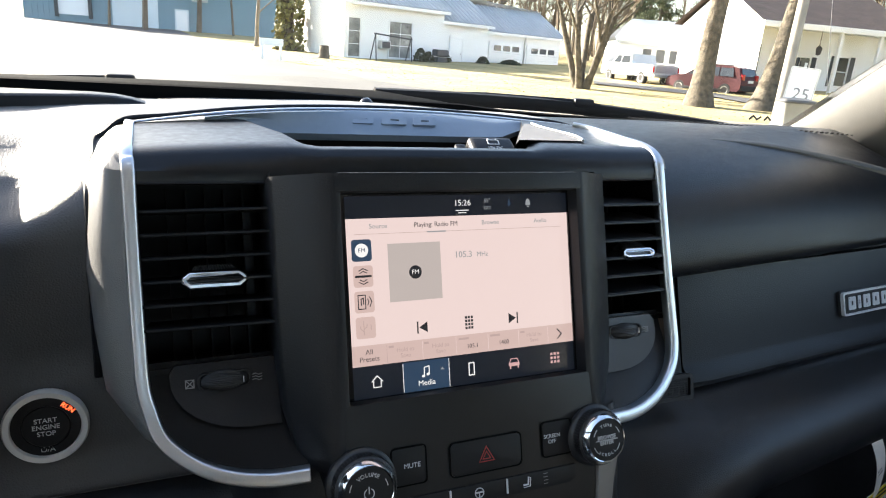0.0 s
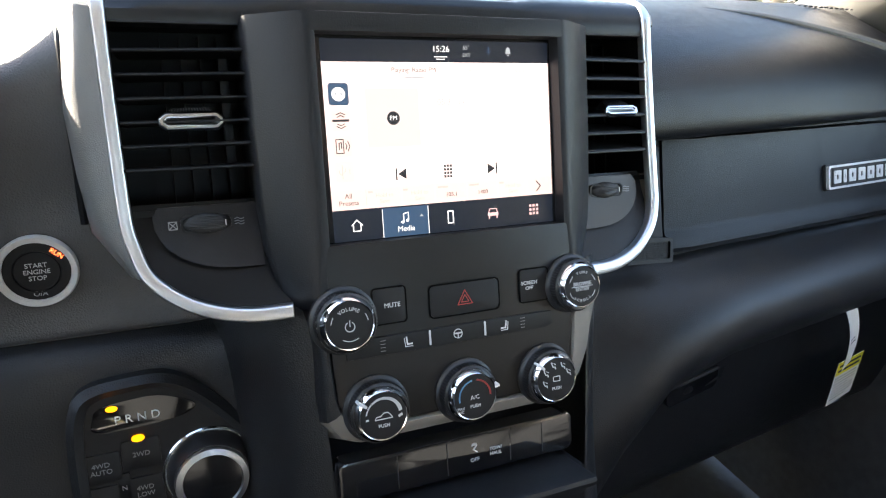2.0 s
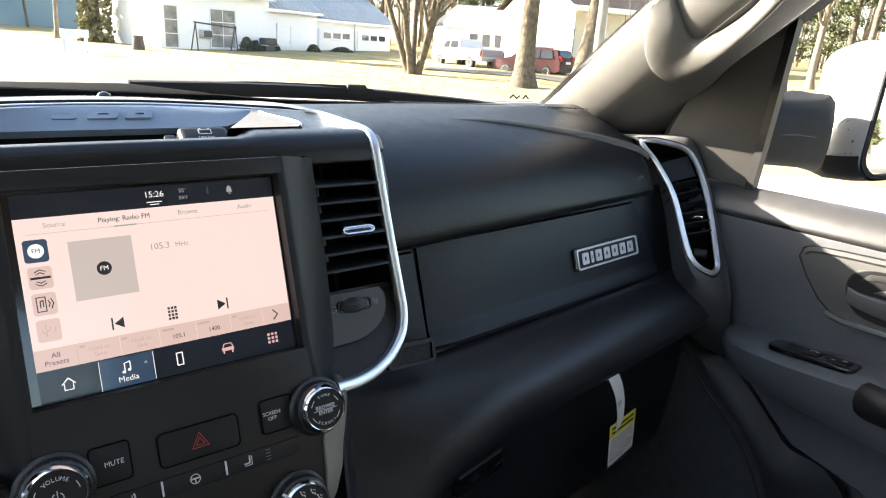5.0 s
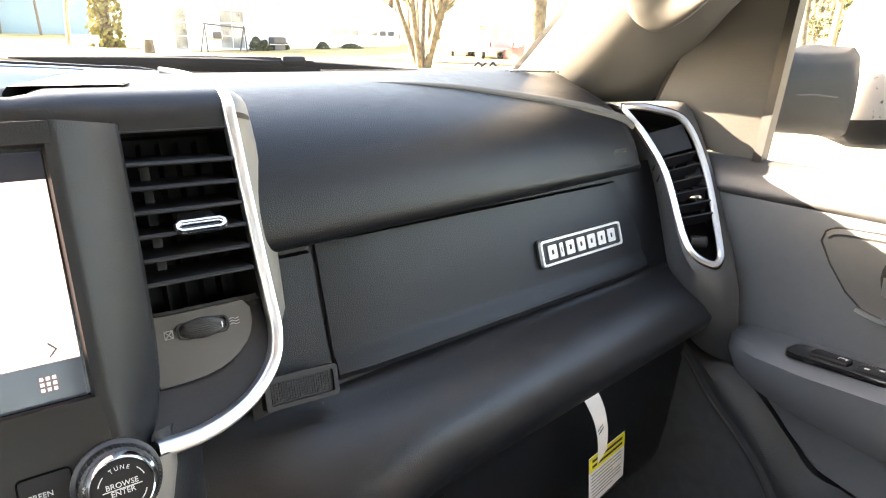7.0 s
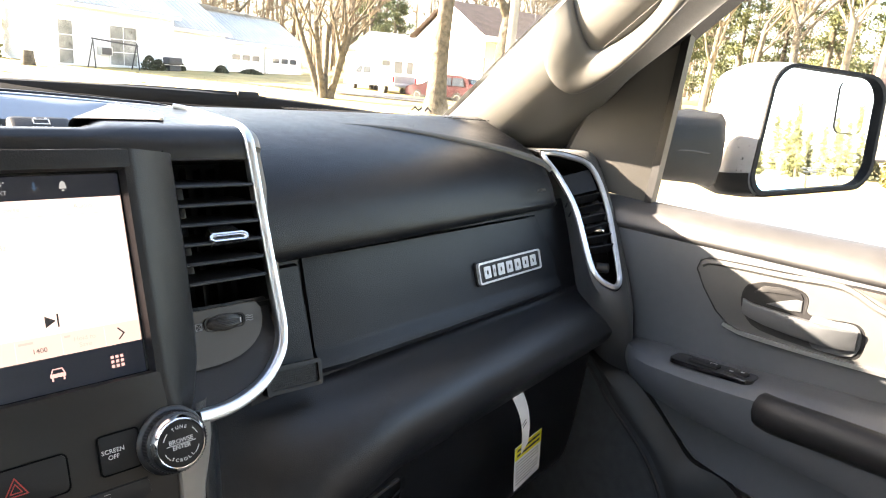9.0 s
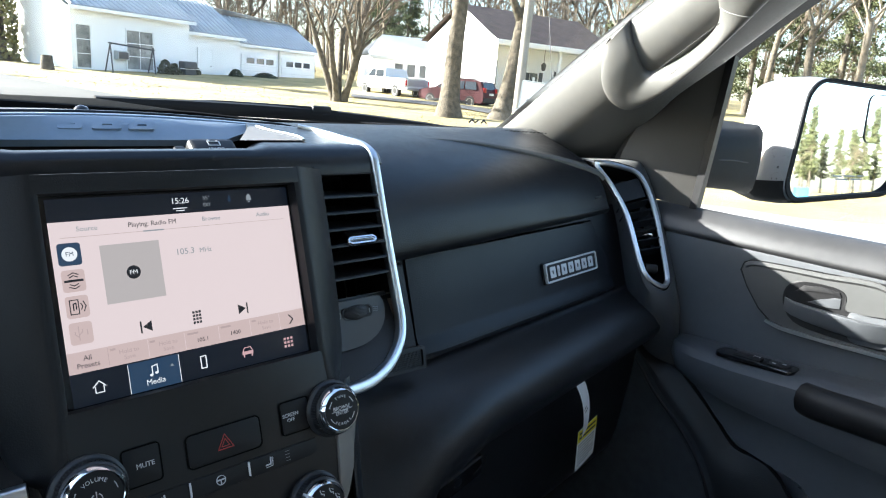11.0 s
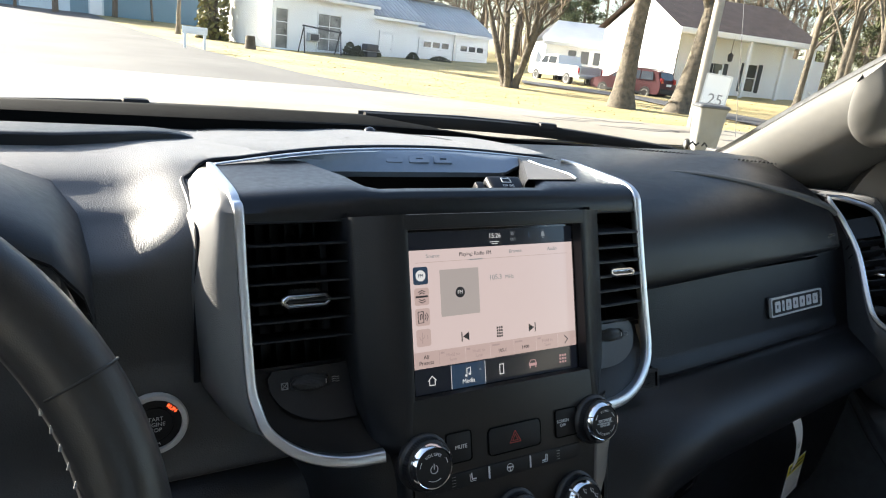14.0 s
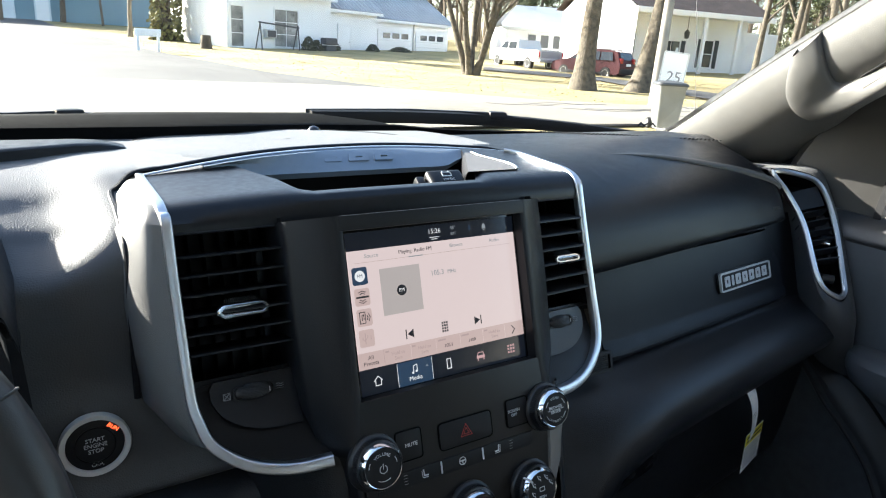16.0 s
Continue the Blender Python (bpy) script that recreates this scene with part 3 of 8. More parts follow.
for r in sh:
    for p in r:
        p.x = min(p.x, 1.068)
        p.z = min(p.z, 1.412 - max(0.0, p.y - 0.53) * 0.1)
# The lit copy, since the modelled light leaves this side too dark.
part("vent_shoulder", loft(sh, True), SOFT_LIT, dashboard, "black plastic shoulder round the side vent")

# ---- centre stack ----
stack = thing("centre_stack", "centre stack tower with black bezel and taupe surround", "centre stack", (0, 0, 0))
# outline of the tower: half width by height on the face
SIDE = [(0.020, 0.1305), (-0.05, 0.1305), (-0.10, 0.1300), (-0.14, 0.1275), (-0.165, 0.1215), (-0.185, 0.1160), (-0.215, 0.1115), (-0.25, 0.1075), (-0.285, 0.1035), (-0.33, 0.1000), (-0.40, 0.098)]
FACE = [(0.020, 0.0935), (-0.14, 0.0945), (-0.17, 0.0985), (-0.20, 0.0975), (-0.25, 0.0955), (-0.40, 0.092)]
vs = [0.012, 0.004, -0.03, -0.07, -0.11, -0.138, -0.150, -0.160, -0.170, -0.176, -0.182, -0.190, -0.205]


def tower(sgn):
    rows = []
    for v in vs:
        s, f = curve_at(SIDE[::-1], v), curve_at(FACE[::-1], v)
        if v < -0.18:
            s = lerp(s, f + 0.004, min(1, (-0.18 - v) / 0.008))
        f = min(f, s - 0.004)
        rows.append([P(sgn * s, v, -0.070), P(sgn * (s + 0.001), v, -0.024), P(sgn * (s - 0.002), v, -0.019), P(sgn * lerp(s, f, 0.55), v, -0.008), P(sgn * (f + 0.004), v, -0.0008), P(sgn * f, v, 0.0), P(sgn * (f - 0.0035), v, -0.001), P(sgn * (f - 0.0045), v, -0.014)])
    return loft(rows)


for sgn in (-1, 1):
    part("side_rail", tower(sgn), HARD, stack, "satin black side rail of the screen tower")
# face panel below the screen: one plate with a rounded foot
face = [(-0.0945, -0.1375), (-0.0945, -0.17), (-0.0955, -0.215), (-0.0945, -0.245), (-0.089, -0.258), (-0.078, -0.2645), (0.078, -0.2645), (0.087, -0.259), (0.0925, -0.245), (0.0945, -0.21), (0.0945, -0.17), (0.0945, -0.1375)]
part("control_panel", plate(face, -0.012, -0.0005, 0.0015, PM), INSERT, stack, "satin black control panel")
top = [(-0.0945, 0.012), (-0.0945, -0.0005), (0.0945, -0.0005), (0.0945, 0.012)]
part("top_bar", plate(top, -0.014, 0.0, 0.0012, PM), HARD, stack)
# taupe surround beneath and beside the control panel
def surround_row(xi, vi, dx, dv, wide, sgn):
    """Across the taupe band: from the panel's edge over a soft crown and back down its flank."""
    return [P(xi, vi, -0.010), P(xi + dx * 0.0005, vi + dv * 0.0005, -0.0012), P(xi + dx * 0.002, vi + dv * 0.002, 0.0008), P(xi + dx * wide * 0.45, vi + dv * wide * 0.45, 0.0006),
            P(xi + dx * wide * 0.85, vi + dv * wide * 0.85, -0.0025), P(xi + dx * wide, vi + dv * wide, -0.008), P(xi + dx * (wide + 0.005), vi + dv * (wide + 0.005), -0.022), P(xi + dx * (wide + 0.010), vi + dv * (wide + 0.010), -0.05)]


edge_l = [(-0.1020, -0.1790, 1.0, 0.05, 0.006), (-0.0990, -0.190, 1.0, 0.05, 0.0068), (-0.0968, -0.205, 1, 0.05, 0.0075), (-0.0956, -0.222, 1, 0.08, 0.0085), (-0.0945, -0.238, 1, 0.15, 0.010), (-0.0915, -0.251, 0.85, 0.53, 0.014), (-0.0855, -0.2600, 0.6, 0.8, 0.0145), (-0.0765, -0.2645, 0.2, 0.98, 0.0135)]
edge_r = [(0.0765, -0.2645, -0.2, 0.98, 0.0135), (0.0855, -0.2595, -0.6, 0.8, 0.0145), (0.0905, -0.250, -0.85, 0.53, 0.0155), (0.0930, -0.236, -1, 0.15, 0.0195), (0.0943, -0.220, -1, 0.08, 0.0215), (0.0950, -0.205, -1, 0.05, 0.0255), (0.0958, -0.190, -1, 0.05, 0.0285), (0.0965, -0.1790, -1, 0.05, 0.0290)]
rows = [surround_row(x, v, -dx, -dv, w, -1) for x, v, dx, dv, w in edge_l]
rows += [surround_row(x, -0.2648, 0, -1, 0.0125, -1) for x in (-0.05, 0.0, 0.05)]
rows += [surround_row(x, v, -dx, -dv, w, 1) for x, v, dx, dv, w in edge_r]
part("surround_side", loft(rows[:6]), KNEE, stack, "black vinyl flank beside the control panel")
part("surround", loft(rows[5:]), TITAN, stack, "taupe satin surround")
for sgn in (-1, 1):
    cheek = []
    for v in (-0.168, -0.180, -0.20, -0.23, -0.26, -0.29, -0.33, -0.40):
        f = (0.1075 if sgn < 0 else 0.1215) - max(0, -0.2 - v) * 0.05
        g = curve_at([(-0.40, 0.165), (-0.28, 0.150), (-0.2, 0.158), (-0.165, 0.150)], v)
        cheek.append([P(sgn * (f - 0.004), v, -0.012), P(sgn * f, v, -0.013), P(sgn * lerp(f, g, 0.3), v, -0.022), P(sgn * lerp(f, g, 0.65), v, -0.046), P(sgn * g, v, -0.085), P(sgn * (g + 0.01), v, -0.16)])
    part("side_cheek", loft([smooth_path(r, 3) for r in cheek]), KNEE, stack, "side of the stack below the trim")

# lower switch bank and tray
part("switch_bank", plate(rounded(0.188, 0.030, 0.006), -0.014, 0.002, 0.002, on(-0.004, -0.3015)), PIANO, stack, "gloss black switch bank")
for x in (-0.056, -0.018, 0.034, 0.062):
    part("switch_seam", plate([(-0.0003, -0.012), (0.0003, -0.012), (0.0003, 0.012), (-0.0003, 0.012)], 0.0020, 0.0023, 0, on(x, -0.3015)), DARKINK, stack)
part("switch_word", joined(words("OFF", 0.0042, on(0.004, -0.3065, 0.0023)), words("TOW/\nHAUL", 0.0038, on(0.0215, -0.3030, 0.0023))), INK, stack, "white print")
part("switch_symbol", joined(line2d([(-0.002, 0.003), (0, 0.005), (0.002, 0.003), (-0.001, 0.0), (0.002, -0.002)], 0.0009, 0.0021, 0.0024, on(0.004, -0.2985)), plate(rounded(0.004, 0.002, 0.0006), 0.0021, 0.0024, 0, on(0.004, -0.2945))), INK, stack)
part("tray", moved(joined(box(-0.092, 0.092, -0.030, -0.004, -0.012, 0.03, 0.006), box(-0.085, 0.085, -0.010, -0.002, 0.0, 0.055, 0.005)), on(-0.002, -0.318, -0.01)), HARD, stack, "black plastic tray lip")
for x in (0.018, 0.040):
    part("port_cover", ringplate(rounded(0.019, 0.032, 0.005), rounded(0.015, 0.028, 0.004), -0.004, 0.0012, on(x, -0.334, 0.030) @ pose(0, 0, 0, -35)), CHROME, stack, "chrome-framed port cover")
    part("port_flap", plate(rounded(0.0155, 0.0285, 0.004), -0.004, 0.0004, 0, on(x, -0.334, 0.030) @ pose(0, 0, 0, -35)), PIANO, stack)
part("stack_base", box(CX - 0.14, CX + 0.12, 0.33, 0.62, 0.45, 1.12, 0.02), MATTE, stack, "dark foot of the centre stack")

# buttons
def rim(w, h, r=0.003, t=0.0006):
    return rounded(w, h, r), rounded(w - 2 * t, h - 2 * t, r - t)


for nm, x, w, text in (("mute_button", -0.0535, 0.0235, "MUTE"), ("screen_button", 0.0610, 0.0240, "SCREEN\nOFF")):
    b = part("button", plate(rounded(w, 0.0245, 0.003), -0.001, 0.0007, 0.0004, on(x, -0.1820)), MATTE, stack, "flat black push button")
    part("print", words(text, 0.0046 if nm[0] == "m" else 0.0039, on(x + (0.002 if nm[0] == "m" else -0.004), -0.1820, 0.0008)), INK, b, "white lettering")
    part("seam", ringplate(*rim(w + 0.0016, 0.0261, 0.003, 0.0010), 0, 0.0009, on(x, -0.1820)), SEAM, b)
b = part("hazard_button", plate(rounded(0.0545, 0.0225, 0.004), -0.001, 0.0008, 0.0004, on(0.0035, -0.1842)), MATTE, stack, "flat black hazard button")
part("triangle", joined(line2d([(-0.0058, -0.0045), (0.0058, -0.0045), (0, 0.0058), (-0.0058, -0.0045)], 0.0007, 0.0007, 0.0010, on(0.0035, -0.1842)), line2d([(-0.0030, -0.0028), (0.0030, -0.0028), (0, 0.0024), (-0.0030, -0.0028)], 0.0006, 0.0007, 0.0010, on(0.0035, -0.1842))), REDINK, b, "dull red triangle outline")
part("seam", ringplate(*rim(0.0563, 0.0243, 0.004, 0.0010), 0, 0.0009, on(0.0035, -0.1842)), SEAM, b)
strip = part("seat_heat_strip", plate([(-0.086, -0.0065), (0.070, -0.0065), (0.0765, -0.004), (0.0755, 0.0060), (-0.080, 0.0065), (-0.086, 0.003)], -0.001, 0.0008, 0.0004, on(0, -0.2095)), MATTE, stack, "flat black strip of seat and wheel heaters")
for x in (-0.0253, 0.0182):
    part("marker", plate(rounded(0.0013, 0.0105, 0.0005), 0.0006, 0.0016, 0, on(x, -0.2090)), INK, strip, "white upright bar")
for x, k in ((-0.0417, 1), (0.0347, -1)):
    part("seat_symbol", joined(line2d([(-0.0012 * k, 0.0035), (-0.0006 * k, -0.0015), (0.0030 * k, -0.0015)], 0.0011, 0.0007, 0.0011, on(x, -0.2095)), line2d([(-0.0028 * k, 0.003), (-0.0022 * k, -0.003), (0.003 * k, -0.0032)], 0.0005, 0.0007, 0.0011, on(x, -0.2095))), INK, strip)
part("wheel_symbol", joined(line2d(arc2d(0.0033, 0, 360, 16), 0.0006, 0.0007, 0.0011, on(-0.0035, -0.2095)), line2d([(-0.003, 0.0003), (0.003, 0.0003)], 0.0011, 0.0007, 0.0011, on(-0.0035, -0.2095)), line2d([(0, 0), (0, -0.003)], 0.0008, 0.0007, 0.0011, on(-0.0035, -0.2095))), INK, strip)
for x in (-0.060, 0.050):
    part("level_marks", joined(*[line2d([(-0.0017, y), (0.0017, y)], 0.0004, 0.0007, 0.0010, on(x, -0.2095)) for y in (-0.0036, -0.0012, 0.0012, 0.0036)]), DIM, strip)


def knob(name, label, x, v, r, proud=0.0165):
    k = thing(name, label, "knob", (0, 0, 0))
    m = on(x, v, 0)
    part("base", lathe([(r + 0.0050, -0.002), (r + 0.0048, 0.0012), (r + 0.0030, 0.0022), (r + 0.0022, 0.0040), (r + 0.0016, 0.0105), (r + 0.0005, 0.0115)], 48, m), KNURL, k, "ribbed black skirt")
    ribs = [moved(box(-0.00035, 0.00035, r + 0.0010, r + 0.0023, 0.0035, 0.0102), m @ pose(0, 0, 0, 0, 0, i * 6)) for i in range(60)]
    tagged(part("knurling", joined(*ribs), KNURL, k, "fine grip ribs"), kind="stuff")
    part("rim", lathe([(r - 0.0005, 0.009), (r + 0.0006, 0.0115), (r + 0.0002, 0.0135), (r - 0.0022, proud + 0.0004), (r - 0.0028, proud), (r - 0.0028, proud - 0.003)], 64, m), CHROME, k, "polished chrome rim")
    part("cap", lathe([(r - 0.0027, proud - 0.003), (r - 0.0027, proud - 0.0006), (r * 0.6, proud - 0.0002), (0.0004, proud)], 48, m), MATTE, k, "satin black cap")
    return k, m @ pose(0, 0, proud + 0.0001)


def arcwords(text, size, r, m, mid_deg, step):
    out = []
    n = len(text)
    for i, ch in enumerate(text):
        if ch == " ":
            continue
        d = (i - (n - 1) / 2) * step
        a = mid_deg - d if mid_deg > 0 else mid_deg + d
        rot = a - 90 if mid_deg > 0 else a + 90
        out.append(words(ch, size, m @ pose(r * math.cos(radians(a)), r * math.sin(radians(a)), 0, 0, 0, rot)))
    return joined(*out)


k, m = knob("volume_knob", "round black volume knob with chrome rim", -0.0862, -0.1878, 0.0185)
part("print", arcwords("VOLUME", 0.0036, 0.0106, m, 90, 14), INK, k, "white lettering")
part("power_symbol", joined(line2d(arc2d(0.0032, 120, 420, 14, 0, -0.001), 0.0006, 0, 0.0003, m), line2d([(0, -0.0008), (0, 0.0032)], 0.0006, 0, 0.0003, m)), INK, k)
part("arcs", joined(line2d(arc2d(0.0105, 240, 300, 8), 0.0005, 0, 0.0003, m), line2d(arc2d(0.0125, 150, 170, 4), 0.0005, 0, 0.0003, m), line2d(arc2d(0.0125, 10, 30, 4), 0.0005, 0, 0.0003, m)), INK, k)
k, m = knob("tuning_knob", "round black tuning knob with chrome rim", 0.0935, -0.1850, 0.0180)
part("print", joined(words("BROWSE\nENTER", 0.0040, m), arcwords("TUNE", 0.0030, 0.0108, m, 90, 15), arcwords("SCROLL", 0.0030, 0.0108, m, -90, 15)), INK, k, "white lettering")
part("arcs", joined(line2d([(-0.0095, 0.0), (0.0095, 0.0)], 0.0004, 0, 0.0003, m), *[line2d(arc2d(0.0118, a, b, 5), 0.0005, 0, 0.0003, m) for a, b in ((20, 45), (135, 160), (200, 225), (315, 340))]), INK, k)
k, m = knob("fan_knob", "round black fan knob with chrome rim", -0.0680, -0.2525, 0.0190)
part("print", words("PUSH", 0.0034, m @ pose(0, -0.0068, 0)), INK, k, "white lettering")
part("scale", joined(*[line2d(arc2d(0.0122, 168 - i * 20, 152 - i * 20, 3), 0.0008 + i * 0.00025, 0, 0.0003, m) for i in range(8)]), INK, k, "widening white fan scale")
part("car_symbol", joined(line2d([(-0.006, -0.002), (-0.005, 0.0), (-0.002, 0.0), (0, 0.002), (0.003, 0.002), (0.005, 0.0), (0.006, -0.002), (-0.006, -0.002)], 0.0006, 0, 0.0003, m), line2d([(-0.012, -0.001), (-0.0108, -0.001)], 0.0012, 0, 0.0003, m), line2d([(0.0108, -0.002), (0.0128, -0.001)], 0.0016, 0, 0.0003, m)), INK, k)
part("pointer", moved(box(-0.001, 0.001, 0.0135, 0.0205, 0.004, 0.0172, 0.0005), on(-0.0680, -0.2525, 0) @ pose(0, 0, 0, 0, 0, 55)), INK, k, "pale pointer")
k, m = knob("temperature_knob", "round black temperature knob with blue and red arcs", 0.0, -0.2525, 0.0190)
part("print", joined(words("A/C", 0.0043, m @ pose(0, -0.0005, 0)), words("PUSH", 0.0034, m @ pose(0, -0.0068, 0)), words("MAX\nA/C", 0.0026, m @ pose(-0.0112, -0.0085, 0))), INK, k, "white lettering")
part("cold_arc", line2d(arc2d(0.0122, 190, 100, 14), 0.0011, 0, 0.0003, m), BLUEINK, k, "blue arc")
part("hot_arc", line2d(arc2d(0.0122, 80, 0, 14), 0.0013, 0, 0.0003, m), REDINK, k, "red arc")
part("pointer", moved(box(-0.001, 0.001, 0.0165, 0.0205, 0.004, 0.0172, 0.0005), on(0.0, -0.2525, 0) @ pose(0, 0, 0, 0, 0, -75)), INK, k, "pale pointer")
k, m = knob("mode_knob", "round black air mode knob with chrome rim", 0.0680, -0.2525, 0.0190)
part("print", words("PUSH", 0.0034, m @ pose(0, -0.0068, 0)), INK, k, "white lettering")
sym = []
for a in (195, 150, 105, 60, 20):
    mm = m @ pose(0.0108 * math.cos(radians(a)), 0.0108 * math.sin(radians(a)), 0)
    sym += [line2d([(-0.001, 0.0018), (0.0, -0.0005), (0.0018, -0.0008), (0.0020, -0.0022)], 0.0007, 0, 0.0003, mm), plate(oval(0.0006, 0.0006, 8), 0, 0.0003, 0, mm @ pose(-0.001, 0.0026, 0)), line2d([(0.0008, 0.002), (0.0022, 0.001)], 0.0005, 0, 0.0003, mm)]
sym.append(ringplate(rounded(0.006, 0.0042, 0.0008), rounded(0.005, 0.0032, 0.0005), 0, 0.0003, m @ pose(0, 0.0005, 0)))
part("symbols", joined(*sym), INK, k, "small white airflow symbols")
part("pointer", moved(box(-0.001, 0.001, 0.0135, 0.0205, 0.004, 0.0172, 0.0005), on(0.0680, -0.2525, 0) @ pose(0, 0, 0, 0, 0, 48)), INK, k, "pale pointer")

# ---- touch screen ----
display = thing("touch_screen", "lit touch screen showing a pale pink radio menu", "display", (0, 0, 0))
SM = on(0.0018 - 0.0855, -0.0696 + 0.064, -0.013)


def U2(u, v, z=0.0):
    """A place on the display, in millimetres from its upper left corner."""
    return SM @ pose(u / 1000, -v / 1000, z / 1000)


def urect(u0, v0, u1, v1, z0, z1, r=0.0):
    w, h = (u1 - u0) / 1000, (v1 - v0) / 1000
    o = rounded(w, h, r / 1000) if r else [(-w / 2, -h / 2), (w / 2, -h / 2), (w / 2, h / 2), (-w / 2, h / 2)]
    return plate(o, z0 / 1000, z1 / 1000, 0, U2((u0 + u1) / 2, (v0 + v1) / 2))


def uline(pts, w, z=0.6, m=None):
    return line2d([(u / 1000, -v / 1000) for u, v in pts], w / 1000, z / 1000, (z + 0.15) / 1000, m or SM)


def uword(t, u, v, size, z=0.6, align="CENTER"):
    return words(t, size / 1000, U2(u, v, z), 0.00008, align)


part("bezel_recess", ringplate([(-0.0935, 0.001), (-0.0935, -0.1385), (0.0935, -0.1385), (0.0935, 0.001)], [(-0.0850, -0.0025), (-0.0850, -0.1370), (0.0885, -0.1370), (0.0885, -0.0025)], -0.020, -0.0115, PM), PIANO, display, "gloss black border")
part("panel", urect(-1.8, -3.0, 172.8, 131.5, -3.0, 0.0, 1.5), S_DARK, display, "dark navy bars of the display")
part("page", urect(-2.4, 11.8, 173.2, 110.0, 0.0, 0.25, 1.5), S_WHITE, display, "pale pink page")
part("preset_bar", urect(-1.6, 96.2, 173.0, 109.9, 0.25, 0.4, 1.0), S_PINK, display, "dull pink preset row")
for i, u in enumerate((23.2, 49.0, 74.4, 99.8, 124.9, 150.0)):
    part("divider", uline([(u, 97.2), (u, 109.2)], 0.25, 0.42), S_WHITE if i else S_FAINT, display)
part("cover_art", urect(27.3, 29.3, 66.0, 68.9, 0.25, 0.4), S_GREY, display, "grey station square")
part("station_disc", plate(oval(0.0046, 0.0046, 28), 0.0004, 0.00055, 0, U2(46.6, 49.5)), S_INK, display)
part("station_word", uword("FM", 46.6, 49.5, 4.4, 0.65), S_LIGHT, display)
ic = part("source_tile", urect(2.2, 25.6, 16.0, 40.2, 0.25, 0.4, 2.0), S_NAVY, display, "navy FM tile")
part("disc", plate(oval(0.0046, 0.0046, 28), 0.0004, 0.00055, 0, U2(9.1, 32.9)), S_LIGHT, ic)
part("word", uword("FM", 9.1, 32.9, 4.0, 0.65), S_NAVY, ic)
for v0 in (43.0, 60.0, 77.2):
    t = part("source_tile", urect(2.6, v0, 16.2, v0 + 14.4, 0.25, 0.4, 2.0), S_PINK, display, "dull pink source tile")
    c = v0 + 7.2
    if v0 < 50:
        part("symbol", joined(uline([(4.2, c), (14.6, c)], 1.5), *[uline(arcp, 0.6) for arcp in ([(7, c - 2.2), (9.4, c - 3.4), (11.8, c - 2.2)], [(6.4, c - 3.8), (9.4, c - 5.2), (12.4, c - 3.8)], [(7, c + 2.2), (9.4, c + 3.4), (11.8, c + 2.2)], [(6.4, c + 3.8), (9.4, c + 5.2), (12.4, c + 3.8)])]), S_INK, t)
    elif v0 < 70:
        part("symbol", joined(uline([(5, c - 4.6), (10, c - 4.6), (10, c + 4.6), (5, c + 4.6), (5, c - 4.6)], 0.6), uline([(7, c + 2), (7, c - 2), (8.6, c - 2.6), (8.6, c + 1.4)], 0.7), uline([(11.5, c - 2), (12.3, c), (11.5, c + 2)], 0.6), uline([(13, c - 3.2), (14.3, c), (13, c + 3.2)], 0.6)), S_INK, t)
    else:
        part("symbol", joined(uline([(8, c + 4.5), (8, c - 4.5)], 0.5), uline([(8, c + 2.5), (5.8, c + 0.5), (5.8, c - 1.2)], 0.5), uline([(8, c + 1.0), (10.2, c - 0.8), (10.2, c - 2.4)], 0.5), uword("1", 13, c, 5.0)), S_FAINT, t)
for w, u in (("Source", 21.4), ("Browse", 106.2), ("Audio", 148.3)):
    part("tab_word", uword(w, u, 17.2, 4.6), S_MID, display, "grey menu word")
part("title_word", uword("Playing: Radio FM", 63.7, 17.2, 4.7), S_INK, display)
part("rule", uline([(5, 22.2), (166, 22.2)], 0.3, 0.3), S_FAINT, display)
part("rule_mark", uline([(57, 22.2), (70.5, 22.2)], 0.9, 0.46), S_MID, display)
part("frequency_word", joined(uword("105.3", 76.6, 39.4, 6.3, align="LEFT"), uword("MHz", 94.0, 39.8, 4.8, align="LEFT")), S_MID, display, "thin grey digits")
tri = lambda u, v, w, h, d: plate([(-d * w / 2000, 0), (d * w / 2000, h / 2000), (d * w / 2000, -h / 2000)], 0.0004, 0.00055, 0, U2(u, v))
part("previous_symbol", joined(tri(50.4, 87.8, 6.0, 7.4, 1), uline([(46.2, 84.0), (46.2, 91.6)], 1.0, 0.4)), S_INK, display)
part("next_symbol", joined(tri(120.4, 87.8, 6.0, 7.4, -1), uline([(124.6, 84.0), (124.6, 91.6)], 1.0, 0.4)), S_INK, display)
part("keypad_symbol", joined(*[urect(82.3 + 2.3 * i, 83.2 + 2.5 * j, 83.9 + 2.3 * i, 84.9 + 2.5 * j, 0.4, 0.55) for i in range(3) for j in range(4)]), S_INK, display)
part("preset_word", joined(uword("All\nPresets", 10.8, 103.2, 4.7)), S_INK, display)
for w, u in (("105.1", 87.2), ("1400", 112.4)):
    part("frequency_preset", uword(w, u, 104.6, 4.2), S_INK, display)
for u in (36.4, 62.5, 138):
    part("empty_preset", uword("Hold to\nSave", u, 103.6, 4.1), S_FAINT, display, "faint placeholder words")
for u, w in ((25, 2.6), (50.6, 2.6), (77, 7), (102, 7), (127, 2.6)):
    part("preset_number", uline([(u, 98.9), (u + w, 98.9)], 1.4, 0.5), S_FAINT, display, "tiny unreadable mark")
part("arrow_symbol", uline([(158.4, 99.6), (161.8, 103.2), (158.4, 106.8)], 0.9, 0.5), S_INK, display)
